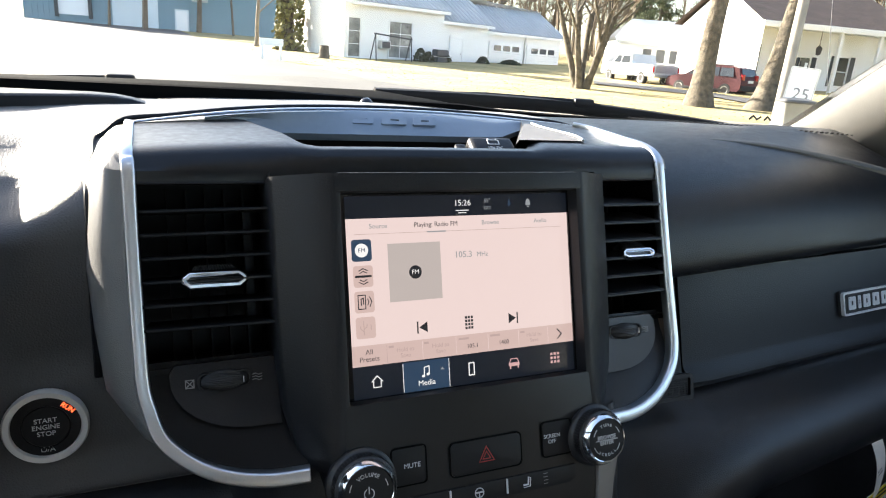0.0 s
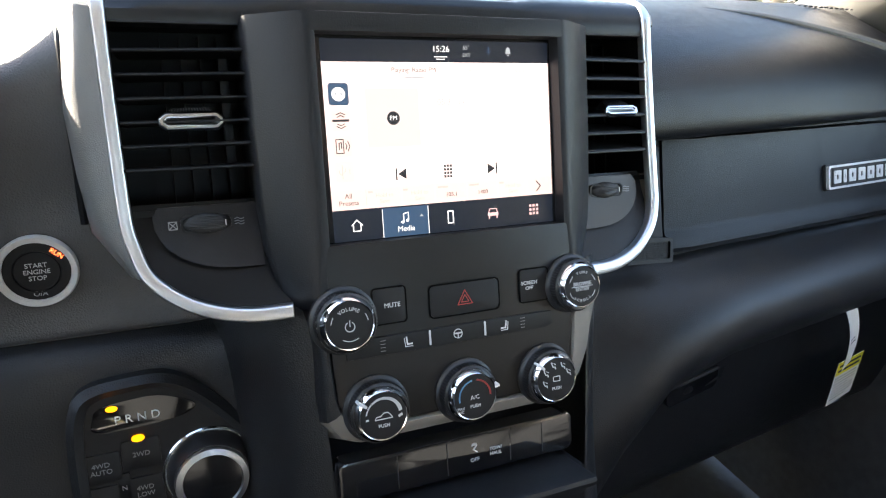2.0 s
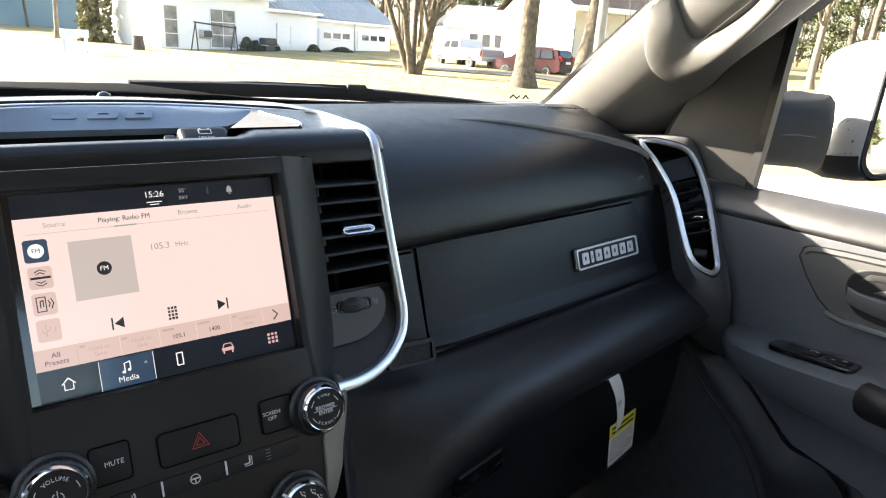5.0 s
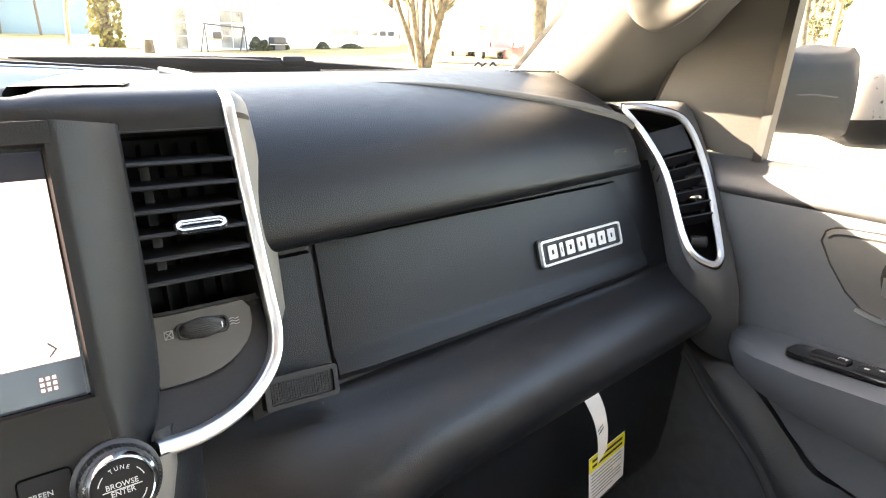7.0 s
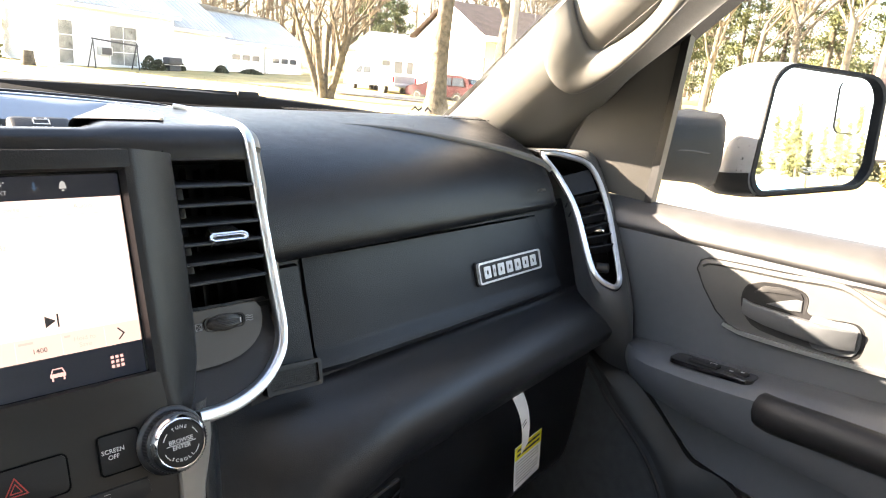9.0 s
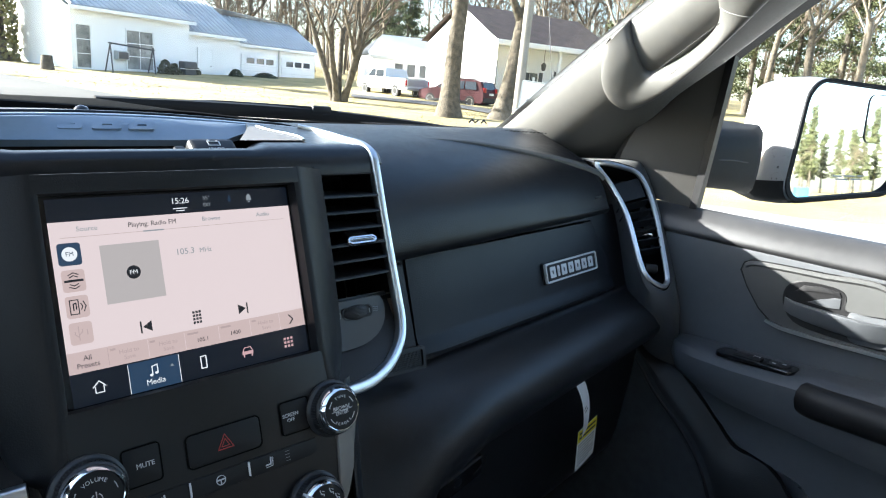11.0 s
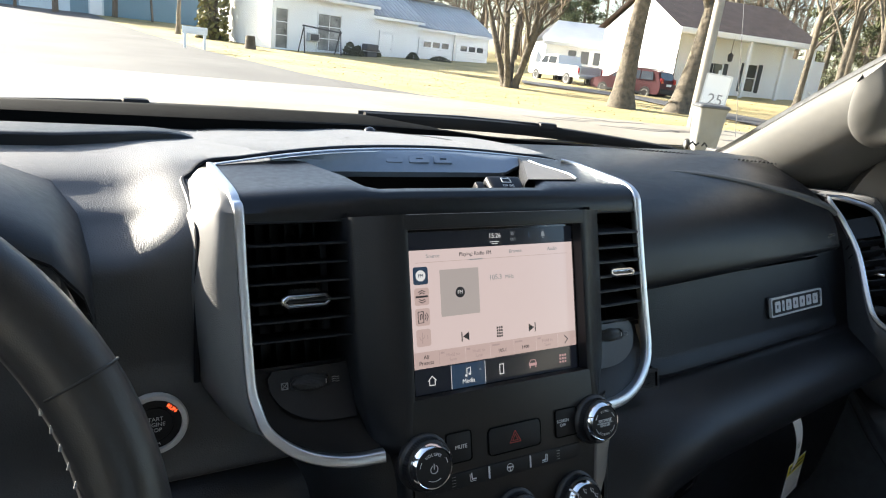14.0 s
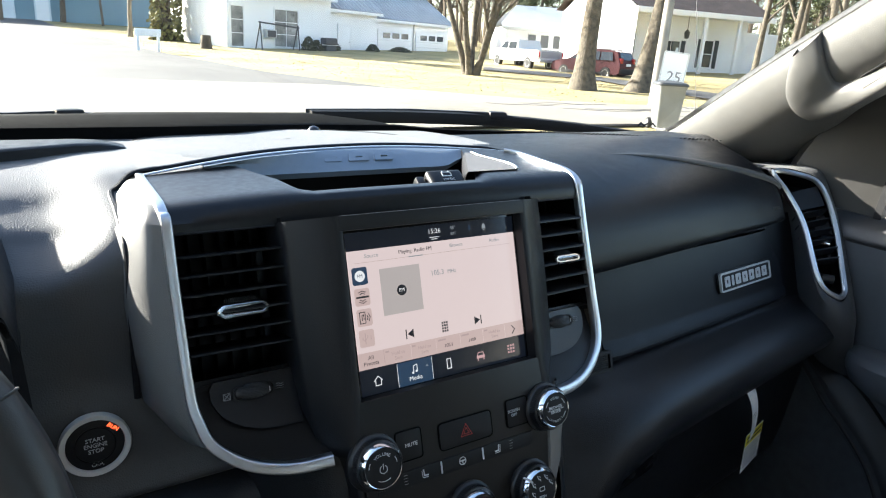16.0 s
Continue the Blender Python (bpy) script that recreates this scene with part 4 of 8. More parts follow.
part("clock_word", uword("15:26", 85, 2.8, 6.0, 0.2), S_LIGHT, display, "white clock digits")
part("pull_mark", joined(uline([(79.5, 8.0), (89.5, 8.0)], 0.6, 0.2), uline([(81.5, 9.7), (87.5, 9.7)], 0.6, 0.2)), S_LIGHT, display)
part("outside_word", joined(uword("55°", 104.8, 1.6, 4.0, 0.2), uword("EXT", 104.8, 6.8, 3.4, 0.2)), S_MID, display)
part("bell_symbol", joined(plate([(-0.0022, -0.002), (0.0022, -0.002), (0.0015, 0.0018), (0, 0.0030), (-0.0015, 0.0018)], 0.0001, 0.0003, 0, U2(138.6, 3.4)), urect(137.8, 6.0, 139.4, 6.9, 0.1, 0.3)), S_MID, display)
part("mic_symbol", joined(uline([(122.6, 1.0), (122.6, 4.6)], 1.2, 0.2), uline([(121, 3.6), (122.6, 6), (124.2, 3.6)], 0.4, 0.2)), S_NAVY, display)
t = part("media_tab", urect(34.0, 111.0, 68.2, 131.2, 0.0, 0.2), S_BLUE, display, "blue media tab")
for u in (34.0, 68.2):
    part("edge", uline([(u, 111.5), (u, 131.0)], 0.4, 0.2), S_LIGHT, t)
part("word", uword("Media", 51.0, 126.2, 5.4, 0.3), S_LIGHT, t)
part("note_symbol", joined(uline([(49.4, 121.4), (49.4, 115.6), (53.0, 114.8), (53.0, 120.4)], 0.7, 0.3), plate(oval(0.0012, 0.0010, 10), 0.0003, 0.0005, 0, U2(48.6, 121.4)), plate(oval(0.0012, 0.0010, 10), 0.0003, 0.0005, 0, U2(52.2, 120.4))), S_LIGHT, t)
part("up_mark", plate([(-0.0015, -0.0009), (0.0015, -0.0009), (0, 0.0010)], 0.0002, 0.0004, 0, U2(63.0, 117.6)), S_MID, t)
part("home_symbol", joined(uline([(11.6, 121), (15.4, 117.2), (19.2, 121)], 0.7, 0.2), uline([(12.8, 120.6), (12.8, 124.8), (18.0, 124.8), (18.0, 120.6)], 0.6, 0.2)), S_LIGHT, display)
part("phone_symbol", joined(uline([(83.6, 116.6), (87.6, 116.6), (87.6, 125.2), (83.6, 125.2), (83.6, 116.6)], 0.8, 0.2)), S_LIGHT, display)
part("car_symbol", joined(uline([(116.4, 120.6), (117.6, 117.6), (122.8, 117.6), (124, 120.6)], 0.7, 0.2), urect(115.8, 120.4, 124.6, 122.9, 0.1, 0.3, 0.5), uline([(117, 123), (117, 124.6)], 1.0, 0.2), uline([(123.4, 123), (123.4, 124.6)], 1.0, 0.2)), S_ROSE, display, "rose car symbol")
part("apps_symbol", joined(*[urect(151.4 + 3.0 * i, 116.9 + 3.0 * j, 153.3 + 3.0 * i, 118.8 + 3.0 * j, 0.1, 0.3) for i in range(3) for j in range(3)]), S_ROSE, display, "rose square grid symbol")

# ---- silver trims and centre vents ----
DRIFT = [(-0.131, 0.0015), (-0.115, 0.0030), (-0.08, 0.0055), (-0.03, 0.0080), (0.018, 0.0095)]   # the driver's side trim spreads towards the top
TRIM = [(0.2035, 0.018, -0.038), (0.2048, -0.03, -0.038), (0.2065, -0.08, -0.0375), (0.2080, -0.115, -0.037), (0.2078, -0.131, -0.036), (0.2030, -0.1465, -0.033), (0.1930, -0.1585, -0.029), (0.1780, -0.1690, -0.0235), (0.1600, -0.1755, -0.0175), (0.1400, -0.1785, -0.012), (0.1170, -0.1780, -0.007)]
ON = PM.to_3x3() @ Vector((0, 0, 1))
# the same strip where it runs forward over the hood: across, back, up
OVER_L = [(0.2135, 0.5375, 1.4476), (0.2137, 0.5150, 1.4464), (0.2138, 0.4850, 1.4450), (0.2139, 0.4600, 1.4438), (0.2138, 0.4470, 1.4415), (0.2136, 0.4385, 1.4375)]
OVER = [(0.1900, 0.5475, 1.4570), (0.2010, 0.5360, 1.4550), (0.2050, 0.5150, 1.4530), (0.2058, 0.4850, 1.4508), (0.2054, 0.4620, 1.4494), (0.2048, 0.4480, 1.4470), (0.2042, 0.4390, 1.4430), (0.2038, 0.4330, 1.4375)]


def drift(sgn, v):
    return curve_at(DRIFT, v) if sgn < 0 and v > -0.131 else 0.0


def trim_half(v, sgn=1):
    """Half width inside the trim at a height, and how far out the trim lies there."""
    if v > -0.131:
        return 0.2035 + (0.018 - v) / 0.149 * 0.0045 + drift(sgn, v), -0.0375
    t = [(-0.1785, 0.137, -0.011), (-0.1755, 0.160, -0.0175), (-0.1690, 0.178, -0.0235), (-0.1585, 0.193, -0.029), (-0.1465, 0.203, -0.033), (-0.131, 0.2078, -0.036)]
    return curve_at([(a, b) for a, b, c in t], v), curve_at([(a, c) for a, b, c in t], v)


for sgn, side in ((-1, "driver"), (1, "passenger")):
    trim = thing("vent_trim", "satin silver trim curving round the centre vent", "trim", (0, 0, 0), "centre vent trims")
    over = [Vector((CX + sgn * x, y, z)) for x, y, z in (OVER if sgn > 0 else OVER_L)]
    down = [P(sgn * (x + drift(sgn, v)), v, n) for x, v, n in TRIM]
    edge = 0.0 if sgn > 0 else 0.0085
    path = smooth_path(over + down, 5)
    n_over = 5 * len(over)
    ups = [Vector((0, -0.25, 0.97)).lerp(ON, max(0.0, min(1.0, (i - n_over + 20) / 16))) for i in range(len(path))]
    flank = 0.0046 if sgn < 0 else 0.0070
    sec = [(-0.0042, -0.006), (-0.0042, 0.0008), (-0.0035, 0.0020), (-0.0026, 0.0025), (0.0024, 0.0030), (0.0036, 0.0026), (0.0043, 0.0014), (flank, -0.006 if sgn < 0 else -0.012), (flank - 0.002, -0.013)]
    if sgn > 0:
        sec = [(-a, b) for a, b in sec][::-1]
    wide = [lerp(0.35 if sgn > 0 else 0.85, 0.95, min(1, i / (n_over - 6))) if i < n_over else lerp(0.95, 1.10, max(0, (i - n_over - 22) / (len(path) - n_over - 23))) for i in range(len(path))]
    part("strip", sweep(path, sec, ups, scale=wide), SATIN, trim, "satin silver strip")
    vent = thing("centre_air_vent", "black centre air vent with louvres and chrome tab", "air vent", (0, 0, 0), "centre air vents")
    for i in range(6):
        v = -0.0072 - i * 0.01475
        a, b = P(sgn * 0.1305, v, -0.047), P(sgn * (0.1985 + edge), v, -0.054)
        # Driver's side louvres darker: shade put into the colour; passenger's stay paler.
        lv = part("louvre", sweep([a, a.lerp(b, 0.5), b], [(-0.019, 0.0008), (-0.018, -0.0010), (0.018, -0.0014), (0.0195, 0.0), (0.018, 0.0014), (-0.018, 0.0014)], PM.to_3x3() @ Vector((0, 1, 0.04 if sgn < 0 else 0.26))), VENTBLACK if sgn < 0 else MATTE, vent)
        # Paler rod paints the lit front edge of the louvre.
        part("louvre_lit_edge", sweep([a + ON * 0.0185 - PM.to_3x3() @ Vector((0, 0.0007 if sgn < 0 else 0.0048, 0)), b + ON * 0.0185 - PM.to_3x3() @ Vector((0, 0.0007 if sgn < 0 else 0.0048, 0))], oval(0.0009, 0.0009, 6), ON), HARD, lv)
    for i in range(5):
        x = sgn * (0.141 + i * 0.0125)
        part("vane", moved(box(-0.0008, 0.0008, -0.112, 0.010, -0.016, 0.0), on(x, 0, -0.080)), VENTBLACK, vent)
    for j in range(5):
        part("vane_link", moved(box(-0.003, 0.003, -0.006, 0.006, -0.001, 0.002, 0.0008), on(sgn * 0.148 if sgn > 0 else -0.1415, -0.0145 - 0.01475 * j, -0.060)), HARD, vent, "grey vane clip")
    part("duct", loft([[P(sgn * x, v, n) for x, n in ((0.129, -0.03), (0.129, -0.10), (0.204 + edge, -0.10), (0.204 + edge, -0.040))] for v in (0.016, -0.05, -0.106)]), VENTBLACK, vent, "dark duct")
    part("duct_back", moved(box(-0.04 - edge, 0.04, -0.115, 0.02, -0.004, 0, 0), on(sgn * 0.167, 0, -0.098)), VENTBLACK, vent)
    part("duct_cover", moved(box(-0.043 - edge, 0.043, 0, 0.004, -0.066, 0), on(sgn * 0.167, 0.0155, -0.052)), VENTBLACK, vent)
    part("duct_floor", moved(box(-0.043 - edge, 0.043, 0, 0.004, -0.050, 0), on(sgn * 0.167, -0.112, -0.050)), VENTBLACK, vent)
    # tab on the third louvre: open frame, or seen from above where the louvres point up
    tx = sgn * 0.166 + (0.004 if sgn > 0 else 0)
    hw, hh = (0.0180, 0.0038) if sgn < 0 else (0.0150, 0.0030)
    hexa = [(-hw, 0.0012), (-hw, -0.0012), (-hw * 0.82, -hh), (hw * 0.82, -hh), (hw, -0.0012), (hw, 0.0012), (hw * 0.82, hh), (-hw * 0.82, hh)]
    hexa = [p for a, b in zip(hexa, hexa[1:] + hexa[:1]) for p in (a, (lerp(a[0], b[0], 0.15), lerp(a[1], b[1], 0.15)), (lerp(a[0], b[0], 0.85), lerp(a[1], b[1], 0.85)))]
    TM = on(tx, -0.0520, -0.0325) @ (pose(0, 0, 0) if sgn < 0 else pose(0, -0.001, 0.001, -24, 0, 0))
    part("tab", sweep([TM @ Vector((a, b, 0)) for a, b in hexa], oval(0.0024 if sgn < 0 else 0.0020, 0.0032, 10), TM.to_3x3() @ Vector((0, 0, 1)), True), CHROME, vent, "bright chrome tab frame")
    part("tab_slot", plate(rounded(hw * 1.75, hh * 1.6, 0.0020), -0.006, 0.0010, 0, TM @ pose(0, 0, -0.001)), PIANO, vent)
    lift = 1.0 if sgn < 0 else 1.9
    grip = [(hw * 0.80, 0.0030, -0.001), (hw * 0.78, 0.0030 + 0.0033 * lift, -0.0025), (hw * 0.70, 0.0030 + 0.0056 * lift, -0.006), (hw * 0.64, 0.0030 + 0.0062 * lift, -0.0105), (hw * 0.58, 0.0030 + 0.0045 * lift, -0.0235)]
    part("tab_grip", loft([[TM @ Vector((k * w, v - 0.001 * abs(k) ** 3, n)) for k in (-1, -.5, 0, .5, 1)] for w, v, n in grip]), KNURL, vent, "ribbed top of the tab")
    knurls = [moved(box(-0.0004, 0.0004, -0.0004, 0.0004, -0.0002, 0.0005), TM @ pose(k * w * 0.9, v, n)) for (w, v, n) in [tuple(lerp(a, b, q) for a, b in zip(grip[m], grip[m + 1])) for m in range(3) for q in (0.15, 0.5, 0.85)] for k in np.linspace(-1, 1, 15)]
    tagged(part("tab_knurling", joined(*knurls), HARD, vent, "fine grip dots"), kind="stuff")
    # panel under the louvres
    rows = []
    for v in np.linspace(-0.104, -0.1765, 12):
        w, n = trim_half(v, sgn)
        k = (v + 0.104) / -0.0725
        nn = lerp(-0.052, -0.020, k ** 1.6)
        inner = curve_at(SIDE[::-1], v) - 0.003
        rows.append([P(sgn * lerp(inner, w - 0.002, t), v, lerp(nn + 0.006 * k, min(nn, n - 0.004), t)) for t in (0, 0.25, 0.5, 0.75, 0.95, 1)])
    # Panel split the same way: its shade is painted on the driver's side.
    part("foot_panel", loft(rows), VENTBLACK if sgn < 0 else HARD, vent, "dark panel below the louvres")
    out = [(0.129, -0.1065), (0.192, -0.1065), (0.196, -0.112), (0.1955, -0.120), (0.1925, -0.1275), (0.188, -0.1335), (0.182, -0.1385), (0.175, -0.1425), (0.167, -0.1455), (0.158, -0.1475), (0.148, -0.1485), (0.129, -0.149)]
    rows = [[(x, v) for x, v in out]]
    bm = bmesh.new()
    fr = [bm.verts.new(P(sgn * x, v, lerp(-0.0465, -0.028, ((v + 0.1065) / -0.05) ** 1.5 if v < -0.1066 else 0))) for x, v in out]
    bk = [bm.verts.new(p.co - ON * 0.012) for p in fr]
    c = bm.verts.new(P(sgn * 0.160, -0.127, -0.0425))
    for i in range(len(fr)):
        j = (i + 1) % len(fr)
        bm.faces.new((fr[i], fr[j], c))
        bm.faces.new((fr[i], fr[j], bk[j], bk[i]))
    # Plate painted paler on the passenger's side, where it catches more light.
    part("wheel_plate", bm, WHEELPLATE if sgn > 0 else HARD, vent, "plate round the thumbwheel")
    spindle = []
    for q in np.linspace(-1, 1, 17):
        r = 0.0022 + 0.0046 * math.cos(q * math.pi / 2) ** 0.7
        spindle.append([(r * (1 + 0.045 * (i % 2)) * math.cos(2 * math.pi * i / 64), r * (1 + 0.045 * (i % 2)) * math.sin(2 * math.pi * i / 64), 0.0148 * q) for i in range(64)])
    w = part("thumbwheel", moved(loft(spindle, True, True), on(sgn * 0.1625, -0.1185, -0.0452) @ pose(0, 0, 0, 0, 90, 0)), KNURL, vent, "knurled thumbwheel")
    part("wheel_mark", plate(rounded(0.0006, 0.004, 0.0002), 0, 0.0006, 0, on(sgn * 0.1625 + 0.0115, -0.1185, -0.0397)), INK, w)
    part("wheel_frame", ringplate(rounded(0.0335, 0.0115, 0.004), rounded(0.0305, 0.0095, 0.003), -0.002, 0.0006, on(sgn * 0.1625, -0.1185, -0.0432)), MATTE, vent)
    part("closed_symbol", joined(line2d([(-0.0025, -0.0025), (0.0025, -0.0025), (0.0025, 0.0025), (-0.0025, 0.0025), (-0.0025, -0.0025)], 0.0006, 0, 0.0005, on(sgn * 0.1625 - 0.0215, -0.1185, -0.0428)), line2d([(-0.0025, -0.0025), (0.0025, 0.0025)], 0.0006, 0, 0.0005, on(sgn * 0.1625 - 0.0215, -0.1185, -0.0428)), line2d([(-0.0025, 0.0025), (0.0025, -0.0025)], 0.0006, 0, 0.0005, on(sgn * 0.1625 - 0.0215, -0.1185, -0.0428))), DIM, vent, "small white printed symbol")
    part("open_symbol", joined(*[line2d([(-0.003, y), (-0.001, y + 0.0005), (0.001, y - 0.0005), (0.003, y)], 0.0006, 0, 0.0005, on(sgn * 0.1625 + 0.0205, -0.1185, -0.0425)) for y in (-0.0018, 0, 0.0018)]), DIM, vent, "small white printed symbol")

# ---- hood over the stack ----
hood = thing("stack_hood", "dusty black hood over the screen with a storage tray", "dash hood", (0, 0, 0))


def hood_z(y):
    return curve_at([(0.428, 1.4240), (0.4305, 1.4310), (0.4345, 1.4405), (0.440, 1.4455), (0.450, 1.4480), (0.48, 1.4495), (0.53, 1.4525), (0.60, 1.4585)], y)


HOOD_REAR = [(-0.2105, 0.5335, 1.4482), (-0.188, 0.5365, 1.4512), (-0.166, 0.5390, 1.4540), (-0.141, 0.5430, 1.4567), (-0.10, 0.5530, 1.4592), (-0.055, 0.5630, 1.4602), (0.0, 0.5705, 1.4604), (0.054, 0.5745, 1.4594), (0.11, 0.5745, 1.4570), (0.15, 0.5700, 1.4548), (0.18, 0.5600, 1.4535), (0.205, 0.5450, 1.4520)]


def hood_back(x):
    return curve_at([(a, b) for a, b, c in HOOD_REAR], x)


def hood_top(x, y):
    """The hood's skin, which falls off towards the driver's side."""
    return hood_z(y) - 0.0048 * (max(0.0, -x) / 0.2105) ** 3


HX = 0.2030
cols = np.linspace(-0.2105, HX, 42)
front = [[Vector((CX + x, 0.448, 1.4180)) for x in cols], [Vector((CX + x, 0.4325, 1.4215)) for x in cols], [Vector((CX + x, 0.4290, 1.4240)) for x in cols], [Vector((CX + x, 0.4298, 1.4310)) for x in cols]]


def lip(x):
    """Front edge of the tray: hood plastic lies in front of it."""
    if x < -0.140 or x > 0.140:
        return None
    if x < -0.095:
        t = (x + 0.140) / 0.045
        return lerp(0.572, 0.453, t ** 0.8)
    if x < 0.085:
        return 0.453
    return lerp(0.453, 0.555, min(1, (x - 0.085) / 0.050))


rows = front
for t in np.linspace(0.0, 1, 14):
    row = []
    for x in cols:
        l = lip(x)
        yb = hood_back(x)
        ye = min(l, yb) if l else yb
        y = lerp(0.4335, ye, t ** 1.3)
        z = hood_top(x, y)
        if l and l < 0.47:
            z -= 0.0035 * t ** 2
        row.append(Vector((CX + x, y, z)))
    rows.append(row)
rows.append([Vector((CX + x, p.y + 0.003, p.z - (0.040 if lip(x) and lip(x) < hood_back(x) else 0.012))) for x, p in zip(cols, rows[-1])])
part("hood_cover", loft(rows), HOODMAT, hood, "dusty satin black cover")
part("front_edge", sweep([Vector((CX + x, 0.4285, 1.4236)) for x in cols], oval(0.0008, 0.0008, 6), (0, -1, 0)), HARD, hood, "crisp lower edge of the hood")
# Tray floor painted near black for the shade in the recess.
part("tray_floor", loft([[(CX + x, y, z) for x in (-0.16, 0, 0.17)] for y, z in ((0.450, 1.400), (0.50, 1.396), (0.565, 1.398), (0.566, 1.44))]), VENTBLACK, hood, "tray floor painted near black for the shade in it")
# bar behind the tray with plain raised blocks
rows = []
for x in np.linspace(-0.160, 0.172, 37):
    yb = hood_back(x)
    e = min(1, max(0, (abs(x) - 0.105) / 0.080))
    yl = lerp(0.540, yb - 0.003, min(1, e * 1.3))
    zb = curve_at([(a, c) for a, b, c in HOOD_REAR], x)
    zl = lerp(1.4420, zb - 0.0010, min(1, e * 1.3))
    zt = zb
    rows.append([Vector((CX + x, yl + 0.004, zl - 0.006)), Vector((CX + x, yl, zl)), Vector((CX + x, lerp(yl, yb, 0.5), lerp(zl, zt, 0.58))), Vector((CX + x, yb - 0.006, zt - 0.0008)), Vector((CX + x, yb, zt)), Vector((CX + x, yb + 0.007, 1.4520))])
part("name_bar", loft(rows), SKYBAR, hood, "satin bar behind the tray, tinted blue for the sky's reflection")
slope = math.degrees(math.atan2(1.4604 - 1.4420, 0.5705 - 0.540))
for x, w in ((-0.0265, 0.019), (0.0025, 0.024), (0.0320, 0.023)):
    part("letter_block", ringplate([(a + b * 0.35, b) for a, b in rounded(w, 0.0115, 0.002)], [(a + b * 0.35, b) for a, b in rounded(w * 0.35, 0.0025, 0.0008)], -0.002, 0.0007, Matrix.Translation((CX + x, 0.5545, 1.4531)) @ pose(0, 0, 0, slope, 0, 0)), SKYBAR, hood, "plain raised block")
part("rear_edge", sweep(smooth_path([(CX + x, y + 0.0012, z + 0.0006) for x, y, z in HOOD_REAR], 4), oval(0.0022, 0.0011, 8), (0, 0, 1)), SATIN, hood, "thin silver line along the rear edge")
rear = smooth_path([(CX + x, y, z) for x, y, z in HOOD_REAR], 4)
part("apron", loft([[p + Vector((0, 0.001, -0.004)), p + Vector((0, 0.010, -0.0028)), p.lerp(Vector((p.x, 0.60, 1.4475)), 0.6) + Vector((0, 0, 0.001)), Vector((p.x, 0.612, 1.4478)), Vector((p.x, 0.70, 1.4440))] for p in rear]), SOFT_LIT, dashboard, "grained vinyl between the hood and the dash top")
# rolled vinyl edge that frames the hood and its cheek
welt = [(-0.0195, 0.448, 1.285), (-0.0190, 0.450, 1.330), (-0.0185, 0.4500, 1.370), (-0.0176, 0.4505, 1.395), (-0.0176, 0.4570, 1.4110), (-0.0174, 0.4760, 1.4190), (-0.0170, 0.5050, 1.4280), (-0.0172, 0.5300, 1.4350), (-0.0105, 0.5350, 1.4395), (0.0030, 0.5425, 1.4490)]
welt += [(CX + x, y + 0.0075, z + 0.0012) for x, y, z in HOOD_REAR[1:-1]] + [(0.432, 0.545, 1.4480)]
part("rolled_edge", sweep(smooth_path(welt, 4), oval(0.0027, 0.0027, 8), (0.1, -0.5, 0.85)), SOFT, dashboard, "rolled black vinyl edge round the hood")
# left and right cheeks outside the trims
for sgn in (-1, 1):
    rows = []
    for v, o in ((0.532, 0.010 if sgn > 0 else 0.018), (0.505, 0.015 if sgn > 0 else 0.021), (0.475, 0.020 if sgn > 0 else 0.0235), (0.452, 0.0225), (0.442, 0.0235), (0.4365, 0.024), (0.4318, 0.0242), (0.018, 0.0245), (-0.03, 0.026), (-0.08, 0.024), (-0.12, 0.021), (-0.15, 0.012), (-0.175, 0.0)):
        if sgn < 0:
            if 0.43 < v < 0.44:
                continue
            o += 0.004 if v > 0.4 else 0.0012
        w, n = trim_half(min(v, 0.018), sgn) if v > -0.17 else (0.165, -0.02)
        if v > 0.4:
            e = Vector((CX + sgn * (0.2072 if sgn > 0 else 0.2165), v, hood_top(0 if sgn > 0 else -0.2105, v) - 0.001))
            q = o - 0.0037
            low = 0.0085 if sgn > 0 else curve_at([(0.442, 0.0175), (0.452, 0.0205), (0.475, 0.0200), (0.505, 0.0145), (0.532, 0.0120)], v)
            rows.append([e, e + Vector((sgn * (o * 0.5 - 0.0037), 0.003, -0.002)), e + Vector((sgn * q, 0.027, -low)), e + Vector((sgn * (q + (0.003 if sgn > 0 else 0.0022)), 0.055, -low - 0.0095)), e + Vector((sgn * (q + 0.004), 0.121, -0.040))])
        else:
            under = curve_at([(-0.06, 0.0), (-0.03, 0.010), (0.018, 0.022)], v) if sgn < 0 else 0.0
            e0, e1 = (0.004, 0.001) if sgn < 0 else (0.0062, -0.009)
            rows.append([P(sgn * (w + e0), v, n + e1), P(sgn * (w + o * (0.66 if sgn < 0 else 0.5)), v, n - (0.007 if sgn < 0 else 0.014)), P(sgn * (w + o), v - under, n - (0.024 if sgn < 0 else 0.030) - under * 0.3), P(sgn * (w + o + 0.003), v - under, n - 0.06), P(sgn * (w + o + 0.004), v - under, n - 0.13)])
    part("hood_cheek", loft([smooth_path(r, 3) for r in rows]), CHEEK if sgn < 0 else TITAN, hood, "grained plastic cheek beside the trim")
rows = []
for t in np.linspace(0, 1, 8):
    a, b = Vector((0.303 - CX, 0.4665, 0)).lerp(Vector((0.353 - CX, 0.546, 0)), t), Vector((0.366 - CX, 0.4665, 0)).lerp(Vector((0.360 - CX, 0.5440, 0)), t)
    b.x += 0.014 * math.sin(math.pi * min(1, t * 1.2)) * (1 - t)
